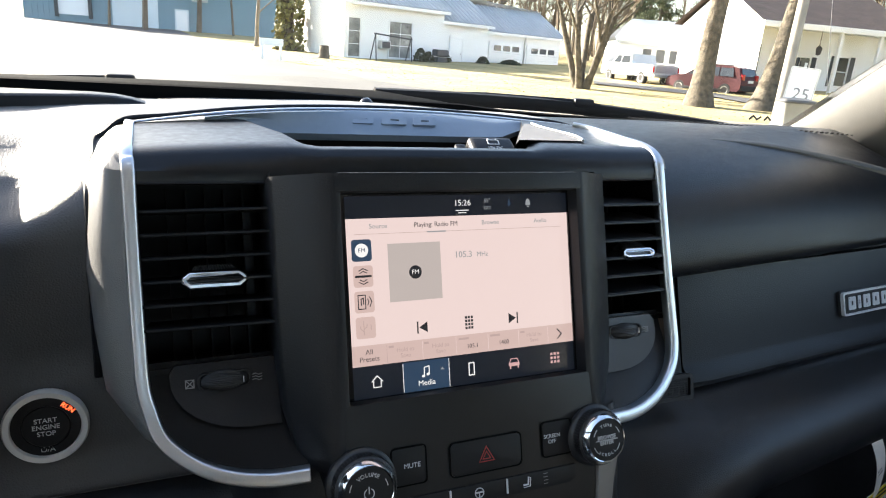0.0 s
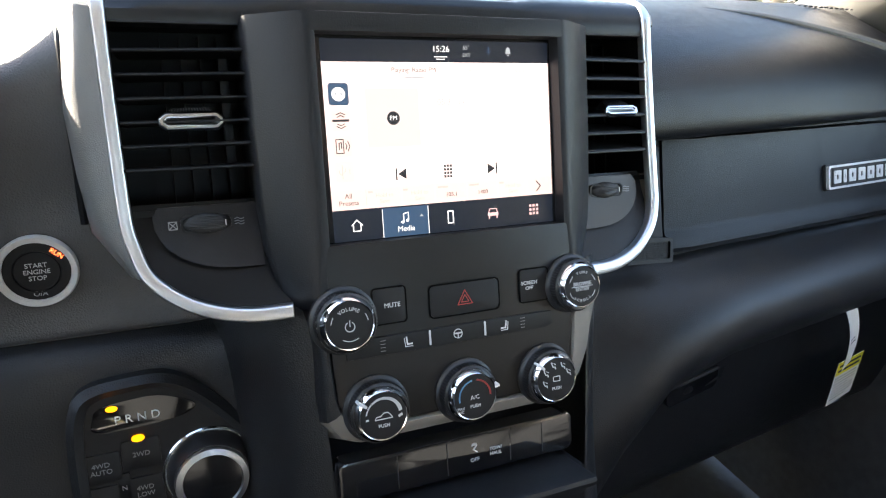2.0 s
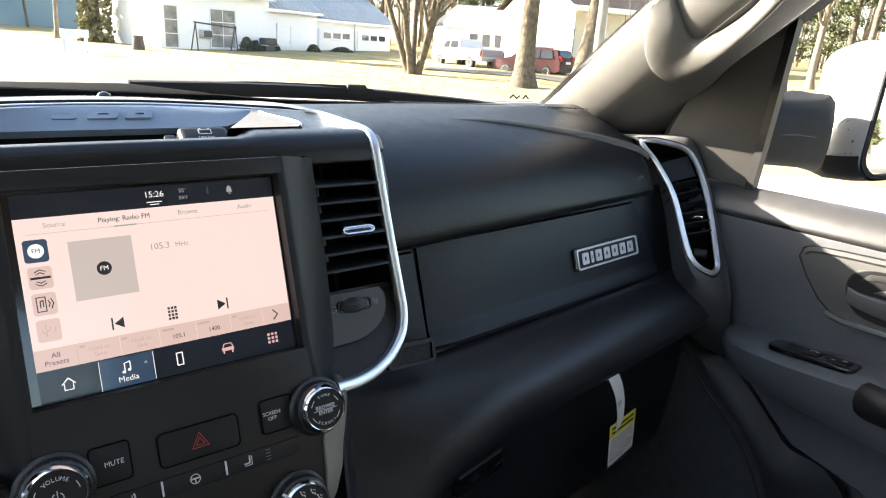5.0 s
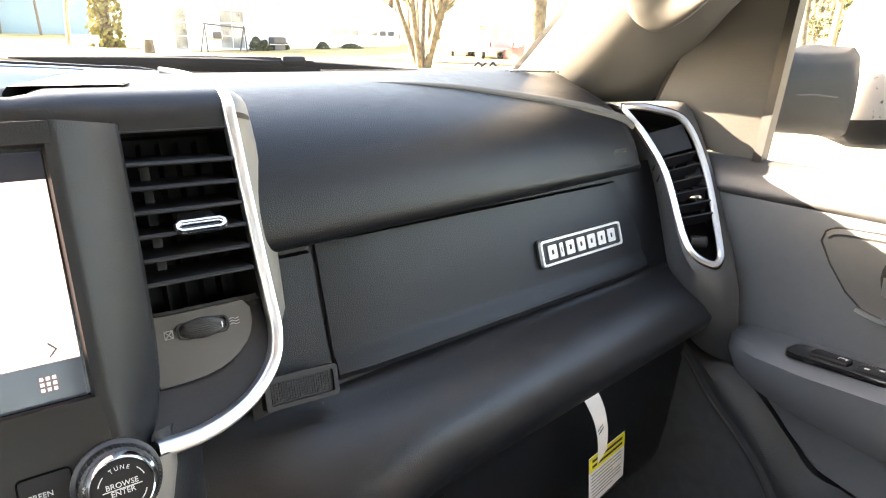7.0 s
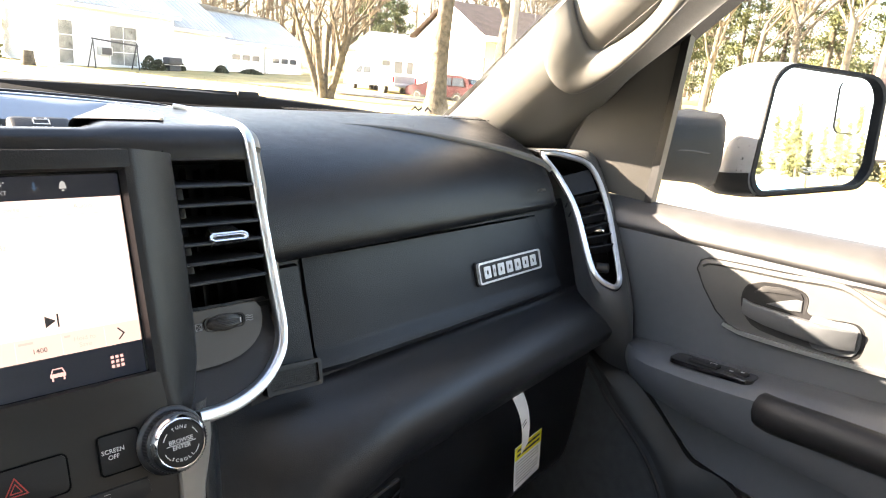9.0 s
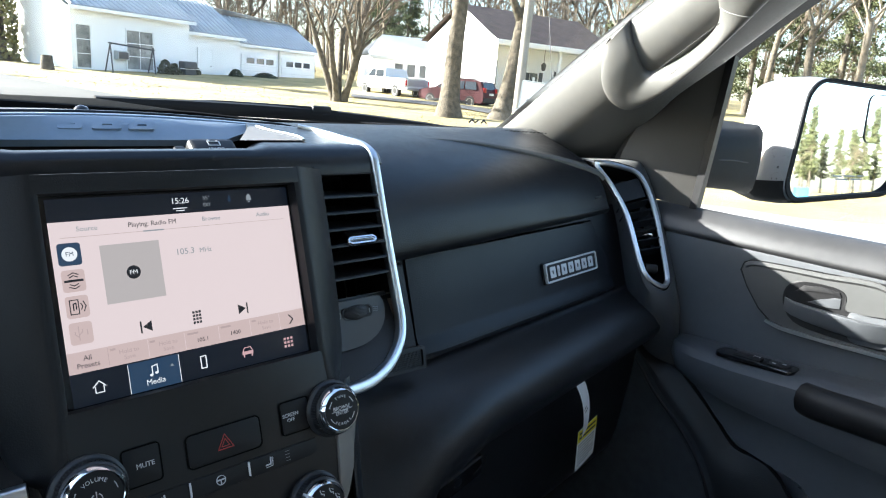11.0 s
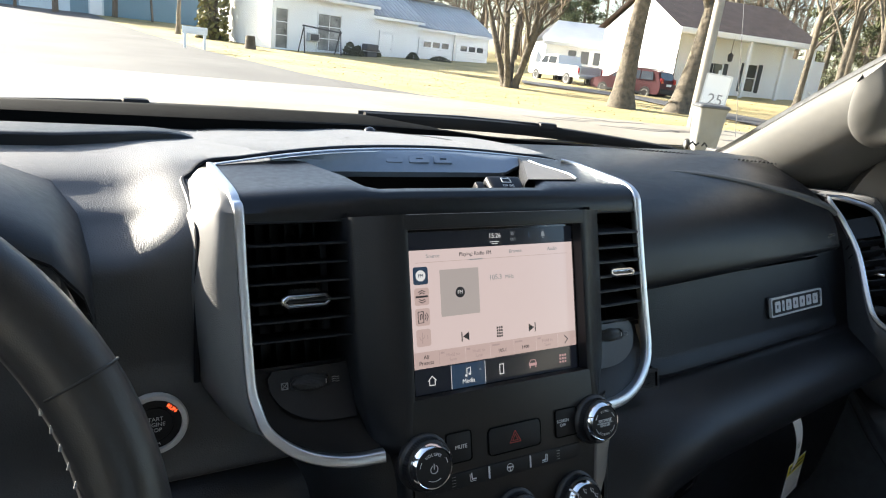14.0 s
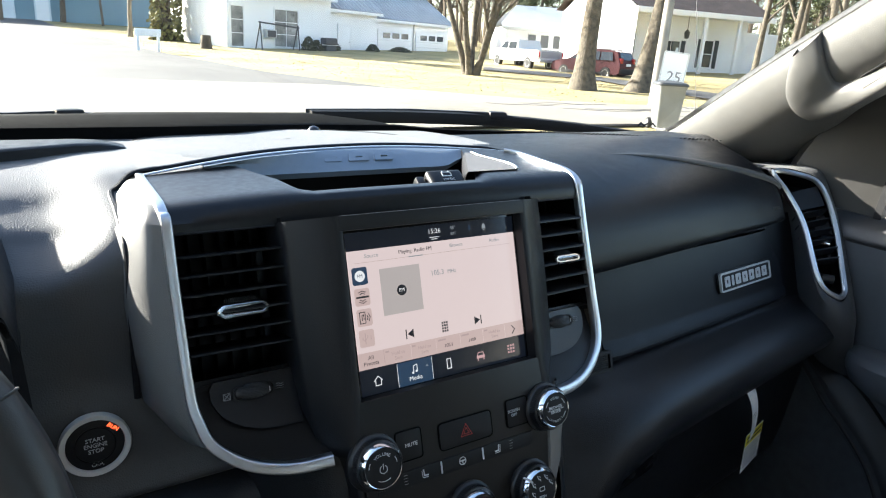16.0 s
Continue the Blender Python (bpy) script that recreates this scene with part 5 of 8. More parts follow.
    rows.append([Vector((CX + lerp(a.x, b.x, s), lerp(a.y, b.y, s), hood_z(lerp(a.y, b.y, s)) + 0.0014)) for s in (0, 0.35, 0.7, 1)])
part("silver_plate", loft(rows), PALESILVER, hood, "brushed silver plate beside the tray")
part("plate_edge", sweep([r[-1] + Vector((0.001, 0, 0.0004)) for r in rows], oval(0.0016, 0.0012, 8), (0, 0, 1)), SATIN, hood, "bright plate edge")
part("tray_end", loft([[r[0], r[0] + Vector((-0.003, 0, -0.004)), r[0] + Vector((-0.004, 0.002, -0.04))] for r in rows]), HARD, hood, "dark tray end wall")
socket = thing("power_socket_cover", "black hinged power socket cover at the tray", "socket cover", (0, 0, 0))
KM = Matrix.Translation((CX + 0.066, 0.480, 1.4400)) @ pose(0, 0, 0, 30, 0, -4)
part("cap", moved(box(-0.021, 0.020, -0.013, 0.013, -0.012, 0.004, 0.005, 3), KM), HARD, socket, "rounded black cap")
part("hinge", moved(box(-0.032, -0.022, -0.010, 0.010, -0.014, -0.002, 0.003), KM), HARD, socket)
part("print", joined(line2d([(-0.005, 0.0015), (0.005, 0.0015), (0.005, 0.007), (-0.005, 0.007), (-0.005, 0.0015)], 0.0008, 0.004, 0.0044, KM), line2d([(-0.0035, 0.0070), (-0.0035, 0.0085)], 0.0012, 0.004, 0.0044, KM), line2d([(0.0035, 0.0070), (0.0035, 0.0085)], 0.0012, 0.004, 0.0044, KM), words("12V DC", 0.0042, KM @ pose(0, -0.0035, 0.0042))), INK, socket, "pale print")

# ---- start button, shifter ----
start = thing("start_button", "round black engine start button in a silver ring", "button", (0, 0, 0))
SB = pose(-0.0530, 0.4450, 1.2540, 84, 0, 0)
part("ring", lathe([(0.0255, -0.004), (0.0262, 0.002), (0.0250, 0.0042), (0.0215, 0.0040), (0.0208, 0.001), (0.0208, -0.003)], 56, SB), START_RING, start, "satin silver ring")
part("cap", lathe([(0.0209, -0.003), (0.0209, 0.0016), (0.0150, 0.0022), (0.0145, 0.0014), (0.0138, 0.0022), (0.0004, 0.0026)], 48, SB), MATTE, start, "black cap")
part("print", joined(words("START\nENGINE\nSTOP", 0.0047, SB @ pose(0, 0, 0.0028)), words("O/A", 0.0050, SB @ pose(0.0, -0.0165, 0.0019))), INK, start, "white lettering")
part("run_word", words("RUN", 0.0046, SB @ pose(0.0135, 0.0120, 0.0019, 0, 0, -42)), RUNRED, start, "lit orange-red word")

shifter = thing("rotary_shifter", "rotary gear selector with lit letters and chrome ring", "gear selector", (0, 0, 0))
GM = pose(0.002, 0.384, 1.115, 76, 0, 0)
def outline(pts):
    return [(p.x, p.y) for p in smooth_path([(x, y, 0) for x, y in pts], 3, True)]


so = outline([(-0.050, -0.085), (-0.050, -0.03), (-0.0495, 0.028), (-0.0450, 0.055), (-0.034, 0.067), (-0.010, 0.0705), (0.018, 0.0700), (0.040, 0.0580), (0.066, 0.032), (0.082, 0.006), (0.088, -0.03), (0.088, -0.085)])
si = outline([(-0.0385, -0.075), (-0.0385, -0.03), (-0.0385, 0.026), (-0.0350, 0.049), (-0.027, 0.0575), (-0.008, 0.0605), (0.015, 0.0600), (0.034, 0.0500), (0.056, 0.026), (0.070, 0.004), (0.075, -0.03), (0.075, -0.075)])
sm = [(lerp(a[0], b[0], 0.5), lerp(a[1], b[1], 0.5)) for a, b in zip(so, si)]
part("surround", loft([[GM @ Vector((x, y, z)) for x, y in o] for o, z in ((so, -0.012), (so, 0.001), (sm, 0.0065), (sm, 0.0068), (si, 0.003), (si, -0.006))], True), KNEE, shifter, "moulded black surround")
part("panel", plate([(x * 1.01, y * 1.01) for x, y in si], -0.010, 0.001, 0, GM), MATTE, shifter, "gloss black panel")
part("letter_window", plate(outline([(-0.0305, 0.0340), (-0.0315, 0.044), (-0.0270, 0.0515), (-0.008, 0.0545), (0.012, 0.0545), (0.030, 0.0480), (0.0375, 0.0420), (0.028, 0.0360), (0.0, 0.0330)]), 0.0008, 0.0022, 0.0004, GM), PIANO, shifter, "gloss dark letter window")
part("letters", words("P R N D", 0.0088, GM @ pose(-0.0025, 0.0405, 0.0024)), INK, shifter, "pale gear letters")
part("lamp", plate(oval(0.0040, 0.0022, 12), 0.0022, 0.0028, 0, GM @ pose(-0.0185, 0.0500, 0)), AMBER, shifter, "lit amber lamp")
part("drive_lamp", plate(oval(0.0044, 0.0026, 12), 0.0016, 0.0030, 0, GM @ pose(-0.004, 0.0245, 0)), AMBER, shifter, "lit amber lamp")
for x, y, t in ((-0.0300, 0.0060, "4WD\nAUTO"), (-0.0030, 0.0120, "2WD"), (-0.0300, -0.0195, "4WD"), (-0.0030, -0.0175, "4WD\nLOW"), (-0.0165, -0.0120, "N")):
    b = part("key", plate(rounded(0.026 if t != "N" else 0.009, 0.0225, 0.002), 0.0008, 0.0024, 0.0005, GM @ pose(x, y, 0)), MATTE, shifter, "small black key")
    part("print", words(t, 0.0052 if t != "N" else 0.0050, GM @ pose(x, y, 0.0026)), DIM, b)
KM2 = GM @ pose(0.0430, -0.011, 0)
part("dial_collar", lathe([(0.0340, 0.0), (0.0340, 0.0032), (0.0330, 0.0042), (0.0322, 0.0030)], 56, KM2), CHROME, shifter, "chrome collar")
d = part("dial", lathe([(0.0318, 0.0), (0.0308, 0.006), (0.0292, 0.015), (0.0268, 0.0205), (0.0230, 0.021)], 56, KM2), KNURL, shifter, "ribbed black dial")
part("dial_ring", lathe([(0.0262, 0.0215), (0.0255, 0.0245), (0.0215, 0.0258), (0.0205, 0.0235)], 56, KM2), SATIN, shifter, "silver dial ring")
part("dial_cap", lathe([(0.0208, 0.020), (0.0206, 0.0238), (0.012, 0.0246), (0.0004, 0.0248)], 40, KM2), PIANO, shifter, "dark dial cap")

# ---- instrument cluster and wheel ----
cluster = thing("instrument_cluster", "hooded instrument cluster with a fuel gauge", "instrument cluster", (0, 0, 0))
rows = []
for x, dz in ((-0.56, 0.0), (-0.40, 0.012), (-0.28, 0.010), (-0.20, 0.0), (-0.15, -0.012), (-0.115, -0.030), (-0.098, -0.052), (-0.092, -0.075)):
    rows.append(smooth_path([(x, 0.56, 1.452 + dz * 0.8), (x, 0.48, 1.462 + dz), (x, 0.42, 1.455 + dz), (x, 0.398, 1.443 + dz), (x, 0.402, 1.434 + dz), (x, 0.44, 1.426 + dz), (x, 0.50, 1.42 + dz)], 3))
part("brow", loft(rows), HARD, cluster, "grained black cluster brow")
part("bezel_side", loft([[(-0.092, 0.400, 1.372), (-0.089, 0.410, 1.30), (-0.092, 0.425, 1.22)], [(-0.099, 0.402, 1.372), (-0.097, 0.412, 1.30), (-0.100, 0.427, 1.22)], [(-0.112, 0.47, 1.376), (-0.112, 0.475, 1.30), (-0.112, 0.48, 1.22)]]), HARD, cluster)
part("face_plate", moved(box(-0.24, 0.13, -0.10, 0.10, -0.01, 0.0, 0.003), pose(-0.30, 0.478, 1.32, 78, 0, 0)), PIANO, cluster, "dark gauge face")
CM = pose(-0.198, 0.472, 1.272, 78, 0, 0)
part("gauge_ring", lathe([(0.041, 0.0), (0.041, 0.004), (0.0395, 0.006), (0.0380, 0.003)], 48, CM), SATIN, cluster, "thin silver gauge ring")
part("gauge_hub", lathe([(0.012, 0.0), (0.012, 0.004), (0.010, 0.006), (0.0005, 0.006)], 24, CM), MATTE, cluster)
part("hub_ring", lathe([(0.0125, 0.003), (0.0135, 0.006), (0.0115, 0.0065)], 32, CM), SATIN, cluster)
part("needle", moved(box(-0.034, -0.006, -0.0008, 0.0008, 0.004, 0.005), CM @ pose(0, 0.003, 0, 0, 0, -14)), NEEDLE, cluster, "red needle")
part("gauge_word", joined(words("E", 0.009, CM @ pose(-0.018, -0.016, 0.002)), plate(rounded(0.006, 0.007, 0.001), 0.001, 0.002, 0, CM @ pose(0.004, -0.022, 0)), line2d([(-0.004, -0.022), (-0.0075, -0.022)], 0.003, 0.001, 0.002, CM)), INK, cluster)
part("gauge_ticks", joined(*[line2d([(0.031 * math.cos(radians(a)), 0.031 * math.sin(radians(a))), (0.036 * math.cos(radians(a)), 0.036 * math.sin(radians(a)))], 0.001, 0.001, 0.002, CM) for a in range(60, 241, 20)]), INK, cluster)

wheel = thing("steering_wheel", "black leather steering wheel with stitched seam", "steering wheel", (0, 0, 0))
WM = pose(-0.262, 0.185, 1.350, 66, 0, 0)
rimpath = [WM @ Vector((0.175 * math.cos(2 * math.pi * i / 96), 0.175 * math.sin(2 * math.pi * i / 96), 0)) for i in range(96)]
part("rim", sweep(rimpath, oval(0.0165, 0.0145, 14), WM.to_3x3() @ Vector((0, 0, 1)), True), RIMLEATHER, wheel, "smooth black leather rim")
part("seam", sweep([WM @ (Vector((math.cos(0.45), math.sin(0.45), 0)) * (0.175 + 0.0170 * math.cos(a)) + Vector((0, 0, 0.0150 * math.sin(a)))) for a in np.linspace(-2.0, 2.4, 14)], oval(0.0007, 0.0007, 6), (0.3, 0.2, 0.9)), DARKINK, wheel)
for a in range(24):
    t = radians(-42 + a * 2.9)
    p = WM @ (Vector((math.cos(t), math.sin(t), 0)) * 0.1592 + Vector((0, 0, 0.004)))
    part("stitch", moved(box(-0.0016, 0.0016, -0.0006, 0.0006, -0.0008, 0.0008, 0.0003), Matrix.Translation(p) @ WM.to_3x3().to_4x4() @ pose(0, 0, 0, 0, 0, math.degrees(t) + 60)), DIM, wheel, "grey stitch")
part("hub", moved(lathe([(0.075, -0.03), (0.078, 0.0), (0.070, 0.018), (0.045, 0.028), (0.0005, 0.031)], 40), WM @ pose(0, -0.01, -0.01)), LEATHER, wheel, "padded hub")
for t, k in ((-8, 1), (188, -1), (270, 0)):
    d = Vector((math.cos(radians(t)), math.sin(radians(t)), 0))
    part("spoke", sweep([WM @ (d * r + Vector((0, -0.01, z))) for r, z in ((0.06, 0.008), (0.10, 0.006), (0.14, 0.0), (0.172, -0.002))], [(-0.030, -0.006), (0.030, -0.006), (0.026, 0.008), (-0.026, 0.008)], WM.to_3x3() @ Vector((0, 0, 1)), scale=[1, 0.8, 0.75, 0.9]), LEATHER, wheel)
for t in (-14, 194):
    d = Vector((math.cos(radians(t)), math.sin(radians(t)), 0))
    part("spoke_trim", sweep([WM @ (d * r + Vector((0, -0.012, z))) for r, z in ((0.075, 0.018), (0.11, 0.015), (0.150, 0.006))], [(-0.008, -0.003), (0.008, -0.003), (0.006, 0.003), (-0.006, 0.003)], WM.to_3x3() @ Vector((0, 0, 1))), SATIN, wheel, "silver spoke trim")

# ---- passenger door ----
door = thing("door_1", "dark grey passenger door panel with armrest and pull", "door", (0, 0, 0), kind="structure")
ys = [0.62, 0.50, 0.40, 0.30, 0.20, 0.10, 0.0, -0.15, -0.35, -0.62]
rows = []
for y in ys:
    rows.append(smooth_path([(1.105, y, 1.330), (1.100, y, 1.344), (1.090, y, 1.3475), (1.076, y, 1.3445), (1.060, y, 1.332), (1.051, y, 1.316), (1.0505, y, 1.309), (1.056, y, 1.304)], 3))
part("upper_pad", loft(rows), LEATHER, door, "grained black padded sill")
rows = []
for y in ys:
    rows.append(smooth_path([(1.058, y, 1.306), (1.0560, y, 1.300), (1.0555, y, 1.26), (1.058, y, 1.20), (1.062, y, 1.13), (1.062, y, 1.05), (1.055, y, 0.95), (1.06, y, 0.80), (1.07, y, 0.55)], 6))
# the panel's front edge sweeps back below the armrest
FRONT = [(0.50, 0.10), (0.96, 0.14), (0.981, 0.186), (0.987, 0.255), (1.012, 0.294), (1.045, 0.331), (1.075, 0.370), (1.083, 0.404), (1.10, 0.47), (1.13, 0.62)]
rows = [[Vector((p.x, min(p.y, curve_at(FRONT, p.z)), p.z)) for p in r] for r in rows]
part("main_panel", loft(rows), DOORGREY, door, "dark grey plastic door panel")
# inset round the latch: lighter plate, bowl, lever
DM = Matrix(((0, 0, -1, 1.0555), (-1, 0, 0, 0), (0, 1, 0, 0), (0, 0, 0, 1)))   # local x rearward, y up, z inward
def shape_of(pts):
    return [(p.x, p.y) for p in smooth_path([(a, b, 0) for a, b in pts], 3, True)]


ins = [(-0.306, 1.272), (-0.303, 1.284), (-0.292, 1.2900), (-0.250, 1.2925), (-0.200, 1.2945), (-0.10, 1.2985), (0.05, 1.3000), (0.45, 1.300), (0.45, 1.206), (-0.02, 1.2045), (-0.14, 1.2015), (-0.225, 1.2000), (-0.250, 1.2050), (-0.270, 1.220), (-0.292, 1.2480)]
part("latch_inset", plate(ins, -0.004, 0.003, 0.002, DM), DOORLIGHT, door, "grey inset round the latch")
part("inset_rim", sweep([DM @ Vector((x, y, 0.0015)) for x, y in ins], oval(0.0016, 0.0022, 6), (-1, 0, 0), True), MATTE, door, "dark outline")
part("inset_brow", sweep(smooth_path([DM @ Vector((x, y, 0.003)) for x, y in ((-0.300, 1.280), (-0.288, 1.2865), (-0.245, 1.2895), (-0.19, 1.2915), (-0.125, 1.2955), (-0.085, 1.2800), (-0.06, 1.2745), (0.0, 1.273), (0.4, 1.273))], 4), [(-0.004, -0.002), (-0.003, 0.002), (0.002, 0.003), (0.005, 0.0006), (0.005, -0.002)], (-1, 0, 0)), DOORLIGHT, door, "raised brow of the inset")
part("chrome_strip", sweep(smooth_path([DM @ Vector((x, y, 0.004)) for x, y in ((-0.256, 1.2055), (-0.243, 1.2020), (-0.22, 1.1995), (-0.14, 1.2005), (-0.06, 1.2035), (0.0, 1.2050), (0.4, 1.2055))], 3), [(-0.002, -0.002), (-0.002, 0.0025), (0.003, 0.0025), (0.003, -0.002)], (-1, 0, 0)), SATIN, door, "thin chrome strip")
cup = shape_of([(-0.236, 1.262), (-0.222, 1.2745), (-0.196, 1.2785), (-0.168, 1.2770), (-0.158, 1.268), (-0.157, 1.252), (-0.140, 1.2495), (-0.105, 1.2540), (-0.092, 1.246), (-0.089, 1.226), (-0.095, 1.2110), (-0.120, 1.2075), (-0.180, 1.2085), (-0.218, 1.2150), (-0.236, 1.238)])
mid_cup = (-0.165, 1.242)
# Bowl in matt black: the shade of the recess is put into its colour.
part("bowl", loft([[DM @ Vector((lerp(mid_cup[0], x, k), lerp(mid_cup[1], y, k), z)) for x, y in cup] for k, z in ((1.02, 0.0030), (1.0, 0.0036), (0.97, 0.0034), (0.6, 0.0034), (0.02, 0.0034))], True), MATTE, door, "moulded bowl behind the latch lever, darkened for its shade")
part("latch_cup", plate(shape_of([(-0.150, 1.2490), (-0.128, 1.2500), (-0.104, 1.2525), (-0.094, 1.245), (-0.092, 1.228), (-0.098, 1.2125), (-0.120, 1.2095), (-0.142, 1.2100), (-0.150, 1.225)]), 0.003, 0.0052, 0.001, DM), DOORGREY, door, "grey cup at the end of the lever")
# Paler triangle paints the sun patch on the bowl floor.
part("bowl_sun_patch", plate([(-0.206, 1.2490), (-0.190, 1.2570), (-0.172, 1.2645), (-0.164, 1.2650), (-0.163, 1.2500), (-0.180, 1.2480)], 0.003, 0.0046, 0.0006, DM), DOORGREY, door, "grey triangle painted as the sunlit floor of the bowl")
# Dark strip paints the shadow under the upper edge of the bowl.
part("bowl_shadow", plate([(-0.224, 1.2600), (-0.214, 1.2715), (-0.192, 1.2755), (-0.168, 1.2740), (-0.163, 1.2665), (-0.180, 1.2690), (-0.205, 1.2660)], 0.003, 0.0046, 0.0004, DM), MATTE, door, "dark strip painted as the shadow below the upper edge")
lever = [(-0.234, 1.2395, 0.006, 0.010), (-0.222, 1.2360, 0.011, 0.0105), (-0.200, 1.2340, 0.016, 0.0118), (-0.165, 1.2325, 0.019, 0.0128), (-0.135, 1.2315, 0.019, 0.0130), (-0.112, 1.2325, 0.014, 0.0132), (-0.096, 1.2340, 0.006, 0.0125)]
part("latch_lever", loft([[DM @ Vector((x, y + h * b, 0.004 + d * a)) for a, b in ((0, 0.85), (0.92, 1.0), (1.06, 0.92), (1.08, 0.72), (0.72, -0.80), (0.6, -1.0), (0, -1.0))] for x, y, d, h in lever], True, True), DOORGREY, door, "grey latch lever")
part("lever_edge", sweep(smooth_path([DM @ Vector((x, y + h * 0.95, 0.004 + d * 0.95)) for x, y, d, h in lever[:5]], 3), oval(0.0008, 0.0012, 6), (0, 0, 1)), DOORGREY, door, "lever edge")
part("wood_strip", plate([(-0.112, 1.2975), (0.05, 1.2985), (0.45, 1.2985), (0.45, 1.279), (-0.05, 1.280), (-0.078, 1.2870)], 0.002, 0.0055, 0.001, DM), WOOD, door, "dark wood-grain strip")
part("rear_insert", plate([(-0.077, 1.2685), (-0.05, 1.2680), (0.45, 1.268), (0.45, 1.211), (-0.060, 1.211), (-0.066, 1.225)], 0.002, 0.0060, 0.0015, DM), DOORLIGHT, door, "grey leather insert")
# armrest
rows = []
for y, w, zt, zb in ((0.392, 0.004, 1.128, 1.112), (0.384, 0.030, 1.136, 1.100), (0.365, 0.052, 1.139, 1.088), (0.33, 0.066, 1.141, 1.078), (0.27, 0.074, 1.144, 1.070), (0.20, 0.078, 1.150, 1.066), (0.12, 0.082, 1.158, 1.062), (0.0, 0.086, 1.166, 1.058), (-0.3, 0.09, 1.175, 1.055), (-0.6, 0.09, 1.175, 1.055)):
    x0 = 1.063
    rows.append([Vector((x0, y, zt + 0.002)), Vector((x0 - w * 0.5, y, zt + 0.001)), Vector((x0 - w * 0.85, y, zt - 0.002)), Vector((x0 - w, y, zt - 0.012)), Vector((x0 - w, y, lerp(zt, zb, 0.6))), Vector((x0 - w * 0.8, y, zb + 0.004)), Vector((x0 - w * 0.4, y, zb)), Vector((x0, y, zb))])
part("armrest", loft(rows, cap=True), DOORGREY, door, "dark grey armrest")
SWM = Matrix.Translation((1.022, 0.247, 1.1490)) @ pose(0, 0, 0, -3.5, -3, -90)
sw = part("switch_plate", plate(rounded(0.114, 0.042, 0.012), -0.004, 0.0025, 0.002, SWM), PIANO, door, "gloss black window switch plate")
part("window_switch", moved(box(-0.032, 0.008, -0.009, 0.009, 0.002, 0.0055, 0.002), SWM), MATTE, sw)
part("lock_switch", moved(box(0.018, 0.046, -0.011, 0.011, 0.002, 0.0045, 0.0015), SWM), MATTE, sw)
part("switch_print", joined(line2d([(-0.004, -0.002), (-0.004, 0.003), (0.004, 0.003), (0.004, -0.002)], 0.0010, 0.0055, 0.0059, SWM), plate(rounded(0.005, 0.004, 0.001), 0.0045, 0.0049, 0, SWM @ pose(0.026, -0.004, 0)), plate(rounded(0.005, 0.004, 0.001), 0.0045, 0.0049, 0, SWM @ pose(0.038, 0.004, 0))), INK, sw)
part("pull_cup", sweep(smooth_path([(0.996, 0.166, 1.128), (0.986, 0.140, 1.131), (0.980, 0.05, 1.136), (0.976, -0.2, 1.140), (0.976, -0.5, 1.142)], 3), oval(0.020, 0.024, 12), (0, 0, 1)), MATTE, door, "soft black pull handle")
# sail panel and window frame
rows = []
for t in np.linspace(0, 1, 10):
    f = Vector((1.050, lerp(0.555, 0.470, t), lerp(1.362, 1.520, t)))
    b = Vector((1.082, lerp(0.412, 0.392, t), lerp(1.346, 1.600, t)))
    if t > 0:
        f = Vector((1.050, 0.555 - 0.02 * t - 0.085 * t * t, 1.362 + 0.19 * t))
    rows.append([f + Vector((0.02, 0.02, 0)), f, f.lerp(b, 0.35) + Vector((-0.006, 0, 0)), f.lerp(b, 0.7) + Vector((-0.004, 0, 0)), b])
part("sail_panel", loft(rows), SAIL, door, "grained black sail panel at the mirror")
part("window_channel", sweep([(1.086, 0.411, 1.340), (1.086, 0.400, 1.47), (1.084, 0.389, 1.605)], [(-0.006, -0.008), (0.006, -0.008), (0.006, 0.008), (-0.006, 0.008)], (1, 0, 0)), MATTE, door, "black window channel")
fr = smooth_path([(1.088, 0.56, 1.455), (1.082, 0.40, 1.600), (1.070, 0.322, 1.662), (1.045, 0.20, 1.742), (1.02, 0.05, 1.815), (1.00, -0.15, 1.862), (0.99, -0.60, 1.875)], 4)
part("window_frame", sweep(fr, [(-0.016, -0.020), (0.016, -0.020), (0.018, 0.010), (-0.018, 0.010)], (-1, 0, 0.3)), MATTE, door, "black upper window frame")
part("outer_skin", box(1.11, 1.125, -0.62, 0.62, 0.55, 1.33, 0.004), MIRRORCASE, door)

# ---- pillar, grab handle, roof ----
front_edge = smooth_path([(1.002, 0.850, 1.414), (0.990, 0.780, 1.430), (0.952, 0.632, 1.524), (0.921, 0.532, 1.584), (0.894, 0.427, 1.646), (0.853, 0.250, 1.752), (0.815, 0.063, 1.847)], 5)
rear_edge = smooth_path([(1.075, 0.620, 1.370), (1.055, 0.560, 1.415), (1.010, 0.478, 1.480), (0.985, 0.430, 1.518), (0.962, 0.350, 1.572), (0.925, 0.19, 1.69), (0.89, 0.02, 1.80)], 5)
eye0 = Vector((0.15, -0.05, 1.50))
rear_edge = [eye0 + (p - eye0) * lerp(1.055, 1.025, i / (len(rear_edge) - 1)) for i, p in enumerate(rear_edge)]
pillar = thing("pillar_1", "grey grained windscreen pillar trim in sunlight", "pillar trim", (0, 0, 0), kind="structure")
rows = []
for a, b in zip(front_edge, rear_edge):
    d = (b - a)
    nrm = Vector((-0.86, -0.22, -0.46)).normalized()
